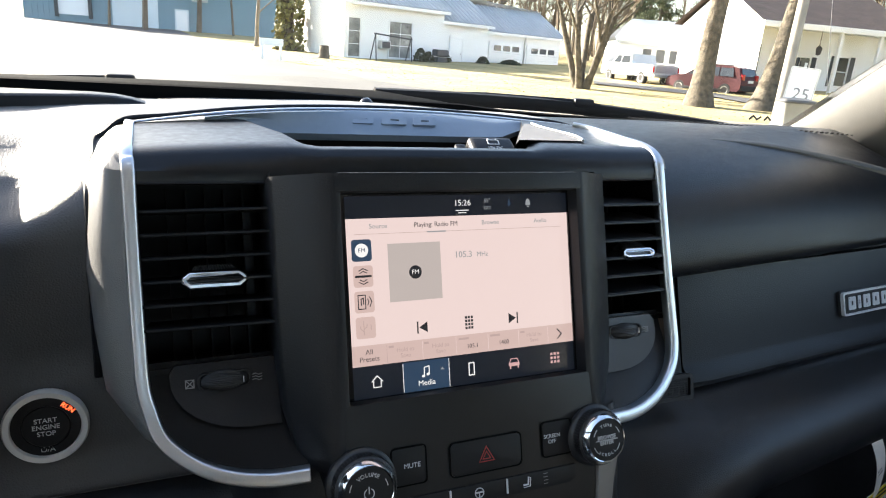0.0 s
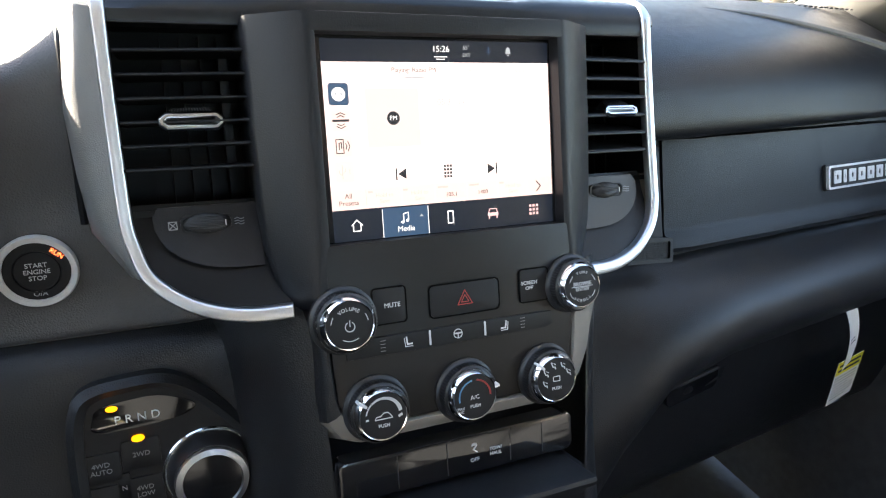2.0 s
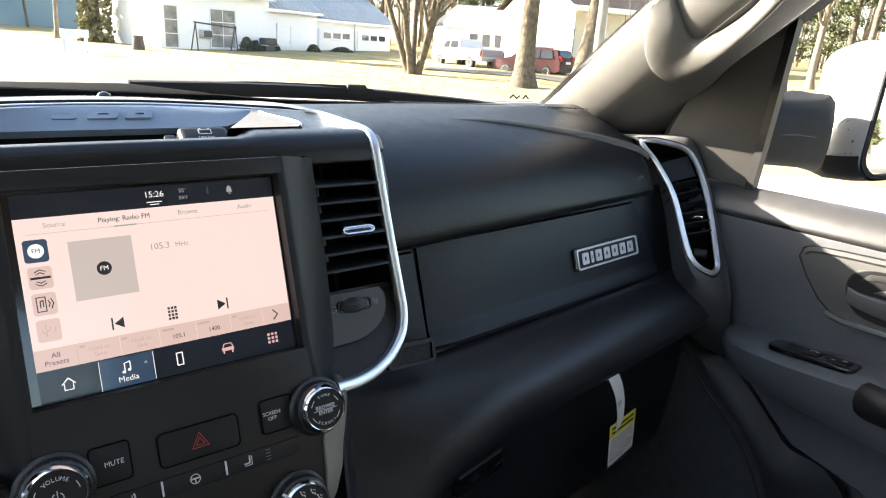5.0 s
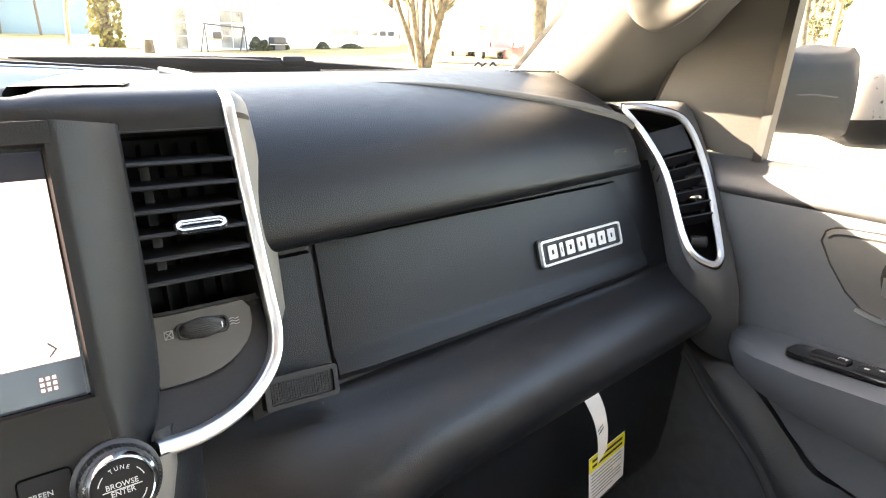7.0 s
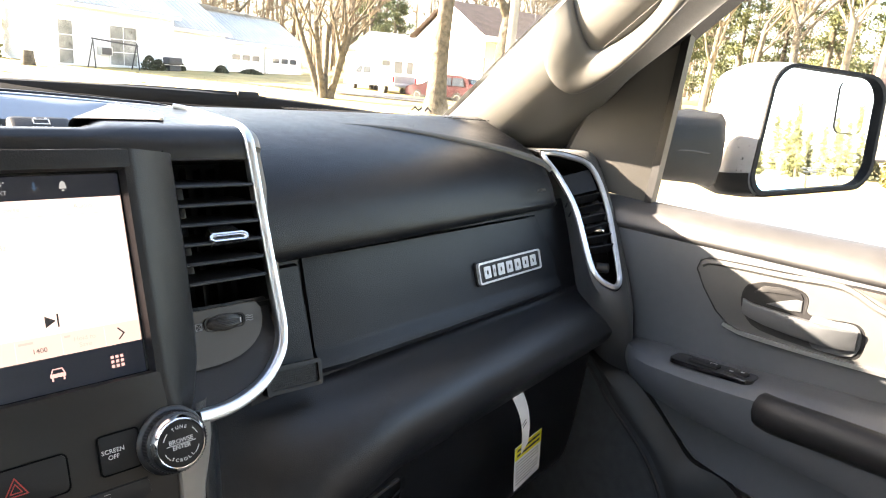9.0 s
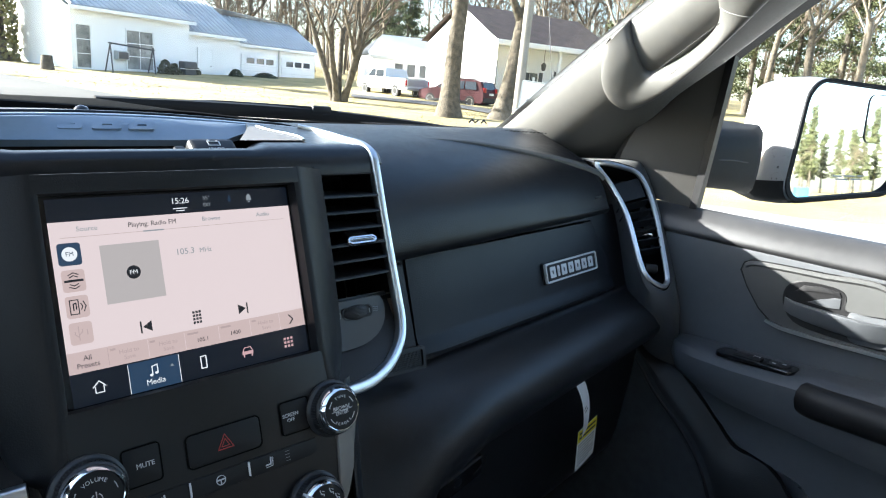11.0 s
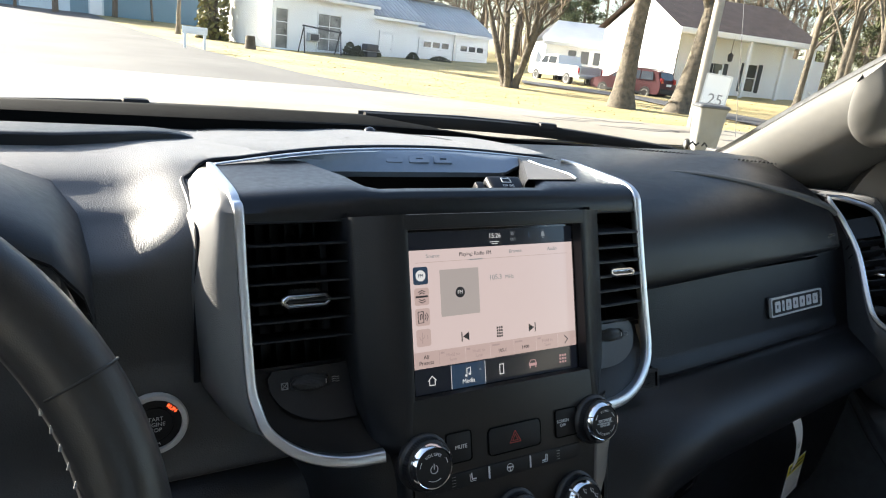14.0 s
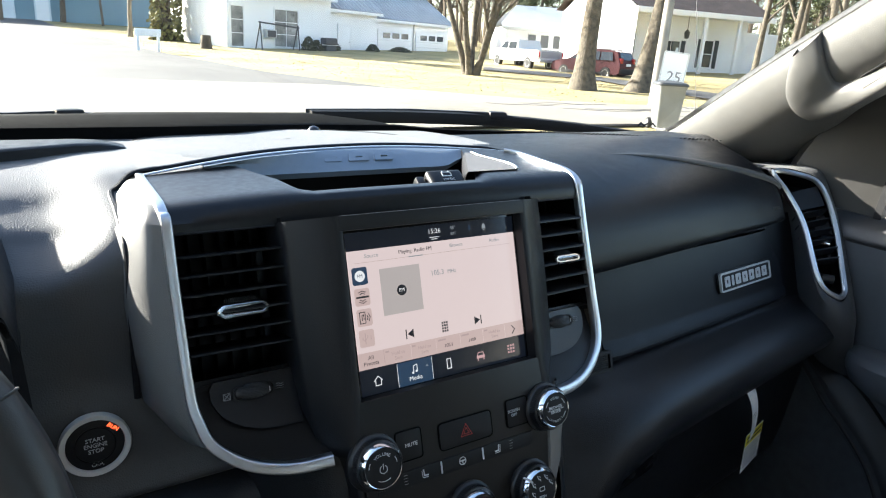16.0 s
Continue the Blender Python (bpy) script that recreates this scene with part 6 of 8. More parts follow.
    rows.append([a - nrm * 0.02, a, a + d * 0.05 + nrm * 0.010, a + d * 0.14 + nrm * 0.021, a + d * 0.27 + nrm * 0.032, a + d * 0.43 + nrm * 0.040, a + d * 0.58 + nrm * 0.040, a + d * 0.80 + nrm * 0.025, b, b - nrm * 0.02 + d * 0.05])
outer_line = smooth_path([(1.125, 0.870, 1.380), (1.120, 0.780, 1.420), (1.106, 0.580, 1.545), (1.092, 0.470, 1.612), (1.074, 0.350, 1.682), (1.035, 0.170, 1.775), (0.99, 0.0, 1.865)], 5)
part("outer_body", loft([[a + Vector((0.004, 0.012, 0.006)), a.lerp(b, 0.4) + Vector((0.015, 0.03, 0.012)), b] for a, b in zip(front_edge, outer_line)]), MIRRORCASE, pillar, "painted outer pillar")
rows.insert(0, [p + Vector((0.01, 0.02, -0.05)) for p in rows[0]])
part("trim", loft([smooth_path(r, 3) for r in rows]), PILLAR, pillar, "grained grey pillar cover")
handle = thing("grab_handle", "grey moulded grab handle on the pillar", "grab handle", (0, 0, 0))
HN = Vector((-0.84, -0.26, -0.47)).normalized()


def on_pillar(i, t, o):
    j = min(len(front_edge) - 1, int(i))
    k = min(len(front_edge) - 1, j + 1)
    f = i - int(i)
    p, q = front_edge[j].lerp(front_edge[k], f), rear_edge[j].lerp(rear_edge[k], f)
    return p.lerp(q, t) + HN * o


stations = [(18.3, -0.02, 16.4, 0.00, 0.008), (18.05, 0.10, 15.3, 0.14, 0.022), (17.75, 0.24, 14.2, 0.30, 0.034), (17.4, 0.38, 13.5, 0.46, 0.041), (17.25, 0.48, 13.3, 0.60, 0.044), (17.5, 0.54, 13.7, 0.70, 0.045), (18.1, 0.57, 14.9, 0.76, 0.045), (18.9, 0.60, 16.5, 0.79, 0.045),
            (20.0, 0.615, 18.6, 0.785, 0.045), (20.8, 0.600, 20.3, 0.760, 0.045), (21.4, 0.550, 21.4, 0.725, 0.045), (21.8, 0.44, 22.3, 0.69, 0.045), (22.1, 0.28, 23.2, 0.64, 0.044), (22.5, 0.12, 24.4, 0.58, 0.040), (23.0, 0.0, 26.0, 0.54, 0.030), (23.6, -0.05, 27.5, 0.50, 0.012)]
rows = []
for iu, tu, il, tl, o in stations:
    r = []
    for s, d in ((0, -0.032), (0.0, -0.010), (0.05, -0.003), (0.2, 0.0008), (0.5, 0.0025), (0.8, 0.0), (0.94, -0.005), (1.0, -0.014), (1.0, -0.036)):
        p = on_pillar(lerp(iu, il, s), lerp(tu, tl, s), max(-0.002, o + 0.009 + d + 0.020 * s))
        r.append(p)
    rows.append(smooth_path(r, 2))
def even(rows, n):
    """More rows along a loft, gliding through the given ones."""
    return [list(c) for c in zip(*[smooth_path(list(col), n) for col in zip(*rows)])]


whole = even(rows, 4)
part("grip", loft(whole[20:46]), PILLAR, handle, "moulded grey grip")
part("foot", loft(whole[:21]), PILLAR, handle, "broad grey foot")
part("upper_mount", loft(whole[45:]), PILLAR, handle, "grey upper mount")
part("joint", sweep([p + HN * 0.0003 for p in whole[45][3:14]], oval(0.0005, 0.0005, 6), HN), DIM, handle, "fine joint line")
part("seam", sweep([(0.905, 0.415, 1.556), (0.885, 0.32, 1.622), (0.86, 0.2, 1.712), (0.84, 0.08, 1.80)], oval(0.0007, 0.0007, 6), (-1, 0, 0)), MATTE, pillar)

# left side, roof and back, which close the cab
cab = thing("cab_shell", "pale grey cab lining closing the truck", "cab", (0, 0, 0), kind="structure")
part("roof", box(-0.62, 1.06, -1.5, 0.06, 1.87, 1.93, 0.02), HEADLINER, cab, "pale headliner")
part("header", sweep([(-0.42, 0.10, 1.855), (CX, 0.14, 1.868), (0.86, 0.10, 1.855)], oval(0.05, 0.02, 10), (0, 0, 1)), HEADLINER, cab)
mirrored = [Vector((2 * CX - p.x, p.y, p.z)) for p in front_edge]
mirrored2 = [Vector((2 * CX - p.x, p.y, p.z)) for p in rear_edge]
part("left_pillar", loft([[a, a.lerp(b, .5) + Vector((0.02, -0.01, -0.01)), b] for a, b in zip(mirrored, mirrored2)]), PILLAR, cab)
part("left_door", box(-0.70, -0.63, -1.1, 0.62, 0.55, 1.34, 0.02), DOORGREY, cab)
part("back_panel", box(-0.65, 1.09, -1.5, -1.44, 0.5, 1.52, 0.02), DOORGREY, cab)
# Unseen posts and rear pillars, added to cut light from behind the cab.
part("back_post", box(-0.65, 0.00, -1.5, -1.44, 1.52, 1.90, 0.02), DOORGREY, cab)
part("back_post", box(0.44, 1.09, -1.5, -1.44, 1.52, 1.90, 0.02), DOORGREY, cab)
part("left_rear_pillar", box(-0.70, -0.60, -1.5, -0.55, 1.30, 1.90, 0.02), HEADLINER, cab)
part("right_rear_pillar", box(1.04, 1.12, -1.5, -0.62, 1.30, 1.90, 0.02), HEADLINER, cab)
part("right_rear_door", box(1.06, 1.12, -1.5, -0.60, 0.55, 1.36, 0.02), DOORGREY, cab)
part("floor_pan", box(-0.70, 1.12, -1.5, 1.0, 0.48, 0.54), CARPET, cab, "black carpet")
part("firewall", box(-0.70, 1.12, 0.90, 0.96, 0.5, 1.40), CARPET, cab)
part("corner_filler", box(0.955, 1.105, 0.575, 0.90, 1.30, 1.404, 0.012), MATTE, cab, "dark filler between dash and pillar")
part("outer_corner", box(1.106, 1.120, 0.52, 0.90, 1.32, 1.430, 0.004), MATTE, cab, "dark body corner below the pillar")
EDGE_A = [(0.50, 1.125), (0.455, 1.100), (0.423, 1.073), (0.390, 1.037), (0.345, 1.001), (0.312, 0.970), (0.285, 0.931), (0.255, 0.860), (0.20, 0.70), (0.10, 0.56)]
EDGE_B = [(0.51, 1.132), (0.455, 1.110), (0.412, 1.086), (0.372, 1.072), (0.331, 1.042), (0.294, 1.009), (0.262, 0.982), (0.190, 0.962), (0.08, 0.80), (0.0, 0.56)]
edge_a, edge_b = smooth_path([(1.032, y, z) for y, z in EDGE_A], 4), smooth_path([(1.054, y, z) for y, z in EDGE_B], 4)
part("sill_trim", loft([[a + Vector((0.012, 0.004, -0.004)), a, a.lerp(b, 0.3) + Vector((-0.006, 0, 0)), a.lerp(b, 0.7) + Vector((-0.003, 0, 0)), b, b + Vector((0.014, 0.002, 0))] for a, b in zip(edge_a, edge_b)]), KNEE, cab, "black moulded trim between the carpet and the door")
part("kick_panel", plate([(-y, z) for y, z in EDGE_A] + [(-0.92, 0.56), (-0.92, 1.34), (-0.50, 1.34)], 0.0, 0.018, 0, DM), CARPET, cab, "dark carpeted kick panel")
part("carpet_binding", sweep([p + Vector((0.003, 0.012, -0.008)) for p in edge_a], oval(0.0035, 0.0025, 6), (-1, 0, 0)), KNEE, cab, "bound carpet edge")
chassis = thing("truck_chassis", "dark truck frame on four tyres under the cab", "chassis", (0, 0, 0))
for x in (-0.22, 0.66):
    part("frame_rail", box(x - 0.05, x + 0.05, -2.6, 1.9, 0.34, 0.49, 0.01), MATTE, chassis, "dark steel rail")
for y in (1.45, -2.2):
    part("axle", moved(lathe([(0.05, -0.78), (0.05, 0.78)], 12), pose(CX, y, 0.52, 0, 90, 0)), MATTE, chassis)
    for x in (CX - 0.86, CX + 0.86):
        w = part("wheel", moved(lathe([(0.24, -0.12), (0.38, -0.13), (0.415, -0.09), (0.42, 0.0), (0.415, 0.09), (0.38, 0.13), (0.24, 0.12)], 32), pose(x, y, 0.52, 0, 90, 0)), RUBBER, chassis, "black tyre")
        part("rim", moved(lathe([(0.24, -0.10), (0.22, 0.0), (0.10, 0.03), (0.01, 0.03)], 24), pose(x, y, 0.52, 0, 90 if x > CX else -90, 0)), SATIN, w, "silver wheel rim")
for x in (-0.21, 0.65):
    seat = thing("seat", "black cloth front seat behind the camera", "seat", (0, 0, 0), "front seats")
    part("cushion", box(x - 0.26, x + 0.26, -0.85, -0.30, 0.80, 0.98, 0.06, 3), CARPET, seat)
    part("backrest", moved(box(-0.26, 0.26, -0.07, 0.07, 0, 0.62, 0.05, 3), pose(x, -0.90, 0.92, 14, 0, 0)), CARPET, seat)
    part("seat_base", box(x - 0.22, x + 0.22, -0.80, -0.34, 0.54, 0.82, 0.02), MATTE, seat)

# ---- windscreen, cowl, wipers ----
ws = thing("window_1", "clear windscreen sloping over the dash", "windscreen", (0, 0, 0), kind="structure")
rows = []
for t in np.linspace(0, 1, 8):
    e = front_edge[int(t * (len(front_edge) - 1))]
    w = e.x - CX
    bow = lerp(0.17, 0.06, t)
    rows.append([Vector((CX + w * s, e.y + bow * (1 - s * s), e.z)) for s in np.linspace(-1, 1, 13)])
glass = part("pane", loft(rows), SCREENGLASS, ws, "clear glass with a film of dust")
glass.visible_shadow = False
sidew = thing("window_2", "clear passenger door window", "window", (0, 0, 0), kind="structure")
rows = [[(1.092, 0.40, 1.335), (1.092, -0.60, 1.335)], [(1.090, 0.385, 1.60), (1.085, -0.60, 1.62)], [(1.05, 0.19, 1.74), (1.05, -0.60, 1.76)], [(1.01, -0.12, 1.86), (1.01, -0.6, 1.87)]]
g = part("pane", loft(rows), GLASS, sidew, "clear glass")
g.visible_shadow = False
cowl = thing("cowl", "black plastic cowl below the windscreen", "cowl", (0, 0, 0), kind="structure")
rows = []
for s in np.linspace(-1.1, 1.1, 17):
    x = CX + 0.78 * s
    y0 = 0.935 - 0.16 * s * s
    up = 0.047 * max(0.0, min(1.0, (0.60 - x) / 0.22))
    rows.append([Vector((x, y0 - 0.04, 1.395 + up)), Vector((x, y0, 1.408 + up)), Vector((x, y0 + 0.05, 1.405 + up)), Vector((x, y0 + 0.13, 1.385 + up)), Vector((x, y0 + 0.16, 1.36))])
part("cowl_panel", loft(rows), COWLBLACK, cowl, "matt black cowl")
rows = []
for s in np.linspace(-1.0, 1.0, 21):
    x = CX + 0.70 * s
    near = max(0.0, min(1.0, (0.34 - x) / 0.20))
    y0 = lerp(0.875 - 0.18 * s * s, 0.765, near)
    top = lerp(1.4385 + 0.0075 * max(0.0, min(1.0, (0.52 - x) / 0.10)), 1.4595, near)
    rows.append([Vector((x, y0, 1.400)), Vector((x, y0, top)), Vector((x, y0 + 0.004, top + 0.0015)), Vector((x, y0 + 0.042, 1.405))])
part("frit_band", loft(rows), SEAM, cowl, "black band at the foot of the glass")


def wiper(name, pts, bumps):
    w = thing(name, "black wiper arm and blade resting on the cowl", "wiper", (0, 0, 0), "wipers")
    path = smooth_path(pts, 6)
    part("blade", sweep(path, [(-0.006, -0.012), (0.006, -0.012), (0.009, 0.0), (0.006, 0.008), (-0.004, 0.010), (-0.009, 0.002)], (0, 0, 1)), RUBBER, w, "black rubber blade")
    for t in bumps:
        i = int(t * (len(path) - 1))
        p, d = path[i], (path[min(i + 1, len(path) - 1)] - path[i - 1]).normalized()
        ang = math.degrees(math.atan2(d.y, d.x))
        part("clip", moved(box(-0.018, 0.018, -0.010, 0.009, 0.000, 0.016, 0.005, 2), Matrix.Translation(p) @ pose(0, 0, 0, 0, 0, ang)), HARD, w, "blade clip")
        part("arm", sweep([p + d * 0.03 + Vector((0, 0, 0.006)), p - d * 0.02 + Vector((0, 0.005, 0.009)), p - d * 0.16 + Vector((0, 0.022, 0.004)), p - d * 0.34 + Vector((0, 0.06, -0.012))], [(-0.008, -0.004), (0.008, -0.004), (0.006, 0.004), (-0.006, 0.004)], (0, 0, 1)), HARD, w, "bent steel arm")
    return w


wiper("wiper", [(-0.50, 0.86, 1.430), (-0.28, 0.93, 1.437), (-0.05, 0.975, 1.441), (0.16, 0.985, 1.442), (0.36, 0.975, 1.440)], [0.58])
wiper("wiper", [(0.34, 0.985, 1.446), (0.52, 0.975, 1.446), (0.70, 0.945, 1.442), (0.86, 0.895, 1.432), (0.985, 0.840, 1.420)], [0.50])
part("sticker_mark", joined(line2d([(-0.016, 0.0), (-0.010, 0.006), (-0.004, 0.0), (0.002, 0.005)], 0.0030, 0, 0.0004, pose(0.950, 0.795, 1.447, 70, 0, -30)), line2d([(0.008, 0.0), (0.013, 0.006), (0.018, 0.0)], 0.0030, 0, 0.0004, pose(0.950, 0.795, 1.447, 70, 0, -30))), DARKINK, ws, "small dark sticker marks")

# ---- mirror outside ----
mir = thing("side_mirror", "large silver door mirror with black housing", "door mirror", (0, 0, 0))
part("arm", loft([smooth_path(r, 3, True) for r in [[Vector((1.115, 0.54, 1.465)), Vector((1.115, 0.48, 1.475)), Vector((1.115, 0.432, 1.455)), Vector((1.115, 0.432, 1.39)), Vector((1.115, 0.48, 1.375)), Vector((1.115, 0.54, 1.39))], [Vector((1.27, 0.50, 1.472)), Vector((1.27, 0.45, 1.480)), Vector((1.27, 0.400, 1.465)), Vector((1.27, 0.400, 1.375)), Vector((1.27, 0.45, 1.365)), Vector((1.27, 0.50, 1.38))], [Vector((1.315, 0.50, 1.478)), Vector((1.315, 0.45, 1.486)), Vector((1.315, 0.41, 1.474)), Vector((1.315, 0.41, 1.366)), Vector((1.315, 0.45, 1.358)), Vector((1.315, 0.50, 1.374))]]], True, True), ARMBLACK, mir, "black mirror arm")
part("arm_seam", sweep([(1.14, 0.4235, 1.424), (1.20, 0.4085, 1.424), (1.24, 0.4010, 1.420), (1.27, 0.3985, 1.418)], oval(0.0012, 0.0012, 6), (0, 0, 1)), DARKINK, mir)
MM = pose(1.500, 0.310, 1.468, 86.1, 0, -26)   # glass faces back and inward
shape = rounded(0.282, 0.222, 0.045, 5)
shape = [(x + (0.014 if x < 0 else 0.002) * (y / 0.1), y + 0.010 * (x / 0.11) * (1 if y < 0 else -0.3)) for x, y in shape]
part("housing_rim", ringplate(shape, [(x * 0.945, y * 0.945) for x, y in shape], -0.03, 0.004, MM), ARMBLACK, mir, "black mirror rim")
part("mirror_glass", plate([(x * 0.95 - 0.003, y * 0.95) for x, y in shape], -0.020, -0.006, 0, MM), MIRROR, mir, "mirror glass")
sp = plate(rounded(0.068, 0.092, 0.014), -0.006, -0.0045, 0, MM @ pose(0.068, 0.046, 0, 0, -2, 0))
spot = part("spot_mirror", sp, MIRROR, mir, "small wide-angle spot mirror")
part("spot_edge", ringplate(rounded(0.0705, 0.0945, 0.0155), rounded(0.0675, 0.0915, 0.0138), -0.006, -0.0042, MM @ pose(0.068, 0.046, 0)), MATTE, mir)
part("warning_print", joined(*[line2d([(x, y), (x + w, y)], 0.0028, -0.006, -0.0054, MM) for x, y, w in ((-0.028, -0.068, 0.022), (-0.002, -0.067, 0.03), (0.034, -0.066, 0.018), (-0.02, -0.074, 0.03), (0.018, -0.073, 0.026))]), BARS, mir, "unreadable warning print")
back = [[MM @ Vector((x * k - b * (1 if x < 0 else 0.3), y * k, z)) for x, y in shape] for k, z, b in ((1.0, 0.0, 0), (1.03, -0.03, 0.012), (1.03, -0.07, 0.024), (0.96, -0.115, 0.028), (0.72, -0.15, 0.02), (0.02, -0.16, 0.01))]
part("housing_cap", loft(back, True), MIRRORCASE, mir, "bright silver painted cap")
low = [[MM @ Vector((x * k * 1.03 - b * (1 if x < 0 else 0.3), y * k * 1.03, z)) for x, y in shape if y < 0.02] for k, z, b in ((1.0, 0.001, 0), (1.03, -0.03, 0.012), (1.03, -0.07, 0.024), (0.965, -0.115, 0.028))]
part("housing_base", loft(low), ARMBLACK, mir, "black lower housing")

# ---- hanging tag ----
tag = thing("warning_tag", "white and yellow paper tag hanging below the dash", "tag", (0, 0, 0))
st = smooth_path([(0.766, 0.398, 1.142), (0.772, 0.387, 1.126), (0.784, 0.382, 1.100), (0.794, 0.382, 1.070), (0.799, 0.384, 1.040)], 5)
dx = Vector((0.0125, 0.0042, 0.003))
part("strap", loft([[p - dx, p + dx, p + dx + Vector((0, 0.0006, 0)), p - dx + Vector((0, 0.0006, 0))] for p in st], True, True), PAPER, tag, "curled white paper strap")
CTL, CTR, CBR, CBL = Vector((0.761, 0.372, 1.0585)), Vector((0.870, 0.409, 1.034)), Vector((0.885, 0.415, 0.961)), Vector((0.777, 0.378, 0.9865))


def card(u, v, o=0.0):
    return CTL.lerp(CTR, u).lerp(CBL.lerp(CBR, u), v) + Vector((-0.30, -0.95, 0.0)) * o


def patch(u0, u1, v0, v1, o0, o1):
    return loft([[card(u0, v0, o), card(u1, v0, o), card(u1, v1, o), card(u0, v1, o)] for o in (o0, o1)], True, True)


part("card", patch(0, 1, 0, 1, -0.0004, 0.0004), PAPER, tag, "white card")
part("yellow_band", patch(0.003, 0.997, 0.003, 0.30, 0.0004, 0.0007), YELLOW, tag, "yellow heading band")
for i in range(2):
    part("heading_bar", patch(0.08, 0.92, 0.07 + i * 0.11, 0.12 + i * 0.11, 0.0007, 0.0010), DARKINK, tag, "unreadable heading")
for i in range(8):
    part("text_bar", patch(0.06, 0.9 - 0.25 * (i in (3, 7)), 0.36 + i * 0.072, 0.385 + i * 0.072, 0.0004, 0.0007), BARS, tag, "unreadable print")
for i in range(14):
    p = st[4] + (st[13] - st[4]) * (i / 13)
    part("code_bar", loft([[p + dx * a + Vector((-0.0003, -0.0012, z)) for a, z in ((-0.75, 0), (0.2, 0), (0.2, -0.0012 - 0.0004 * (i % 3)), (-0.75, -0.0012))], [p + dx * a + Vector((0, -0.0008, z)) for a, z in ((-0.75, 0), (0.2, 0), (0.2, -0.0012), (-0.75, -0.0012))]], True, True), DARKINK, tag, "dark code bar")

# ---- outdoors ----
STREET = mat("pale_worn_street", (0.20, 0.18, 0.145), 0.85, vary=0.2, scale=0.25, bump=0.3, bump_scale=30, second=(0.27, 0.245, 0.20))
GRASS = mat("dry_winter_grass", (0.30, 0.24, 0.10), 0.95, vary=0.35, scale=0.35, bump=0.6, bump_scale=12, second=(0.44, 0.35, 0.15))
ASPHALT = mat("worn_asphalt", (0.075, 0.073, 0.070), 0.85, vary=0.2, scale=0.3, bump=0.4, bump_scale=30, second=(0.105, 0.10, 0.095))
CONCRETE = mat("pale_concrete", (0.42, 0.40, 0.37), 0.85, vary=0.15, scale=0.5, bump=0.2, bump_scale=20)
BARK = mat("grey_brown_bark", (0.07, 0.057, 0.042), 0.9, vary=0.5, scale=5, bump=1.0, bump_scale=14, second=(0.15, 0.125, 0.09))
PALEBARK = mat("pale_bark", (0.2, 0.17, 0.13), 0.9, vary=0.35, scale=3, bump=0.8, bump_scale=16)
TWIG = mat("winter_twigs", (0.13, 0.1, 0.07), 0.9, vary=0.3, scale=1.0)
IVY = mat("ivy_leaves", (0.16, 0.15, 0.055), 0.7, vary=0.5, scale=2.0)
CONIFER = mat("conifer_needles", (0.055, 0.075, 0.035), 0.8, vary=0.45, scale=0.8, second=(0.12, 0.13, 0.05))
CEDAR = mat("clipped_cedar", (0.09, 0.085, 0.03), 0.85, vary=0.5, scale=1.5, second=(0.17, 0.15, 0.05))
SHRUB = mat("dark_shrub", (0.05, 0.055, 0.03), 0.85, vary=0.5, scale=3)
SIDING = mat("white_siding", (0.78, 0.79, 0.80), 0.6, vary=0.05, scale=0.6)
# Darker than METALROOF to paint the shade between the standing ribs.
ROOFSHEET = mat("darkened_roof_sheet", (0.34, 0.355, 0.37), 0.55, vary=0.15, scale=0.8)
METALROOF = mat("ribbed_metal_roof", (0.50, 0.51, 0.52), 0.5, metal=0.0, vary=0.12, scale=0.8)
SHINGLE = mat("brown_shingles", (0.065, 0.045, 0.038), 0.9, vary=0.3, scale=1.5, bump=0.5, bump_scale=8)
BLUEWALL = mat("blue_metal_siding", (0.15, 0.245, 0.30), 0.5, vary=0.1, scale=0.5)
PALEWALL = mat("pale_metal_siding", (0.55, 0.62, 0.66), 0.5, vary=0.1, scale=0.5)
DARKGLASS = mat("dark_window_glass", (0.03, 0.035, 0.04), 0.08, vary=0.2, scale=1)
CURTAIN = mat("dim_curtained_glass", (0.055, 0.06, 0.062), 0.3, vary=0.6, scale=1.1, second=(0.34, 0.35, 0.34))
BRICK = mat("red_brown_brick", (0.20, 0.10, 0.07), 0.9, vary=0.3, scale=4, bump=0.5, bump_scale=20)
REDPAINT = mat("red_car_paint", (0.050, 0.0012, 0.0045), 0.45, vary=0.08, scale=2, spec=0.25, coat=0.08)
WHITEPAINT = mat("white_car_paint", (0.72, 0.72, 0.72), 0.3, vary=0.05, scale=2, coat=0.5)
TYRE = mat("tyre_rubber", (0.02, 0.02, 0.02), 0.8, vary=0.2, scale=8)
ALLOY = mat("wheel_alloy", (0.62, 0.63, 0.64), 0.3, metal=0.8, vary=0.05, scale=8)
LAMPRED = mat("red_lamp_lens", (0.35, 0.01, 0.01), 0.2, vary=0.05, scale=8)
GREYBIN = mat("grey_bin_plastic", (0.20, 0.205, 0.20), 0.55, vary=0.15, scale=4, bump=0.15, bump_scale=60)
BINLID = mat("dark_bin_lid", (0.055, 0.057, 0.06), 0.5, vary=0.2, scale=4)
SIGNWHITE = mat("white_sign_sheet", (0.80, 0.80, 0.79), 0.45, vary=0.04, scale=4)
POLEWOOD = mat("weathered_pole", (0.26, 0.24, 0.205), 0.85, vary=0.2, scale=2, bump=0.5, bump_scale=20)
STEEL = mat("galvanised_steel", (0.45, 0.46, 0.46), 0.45, metal=0.8, vary=0.1, scale=6)
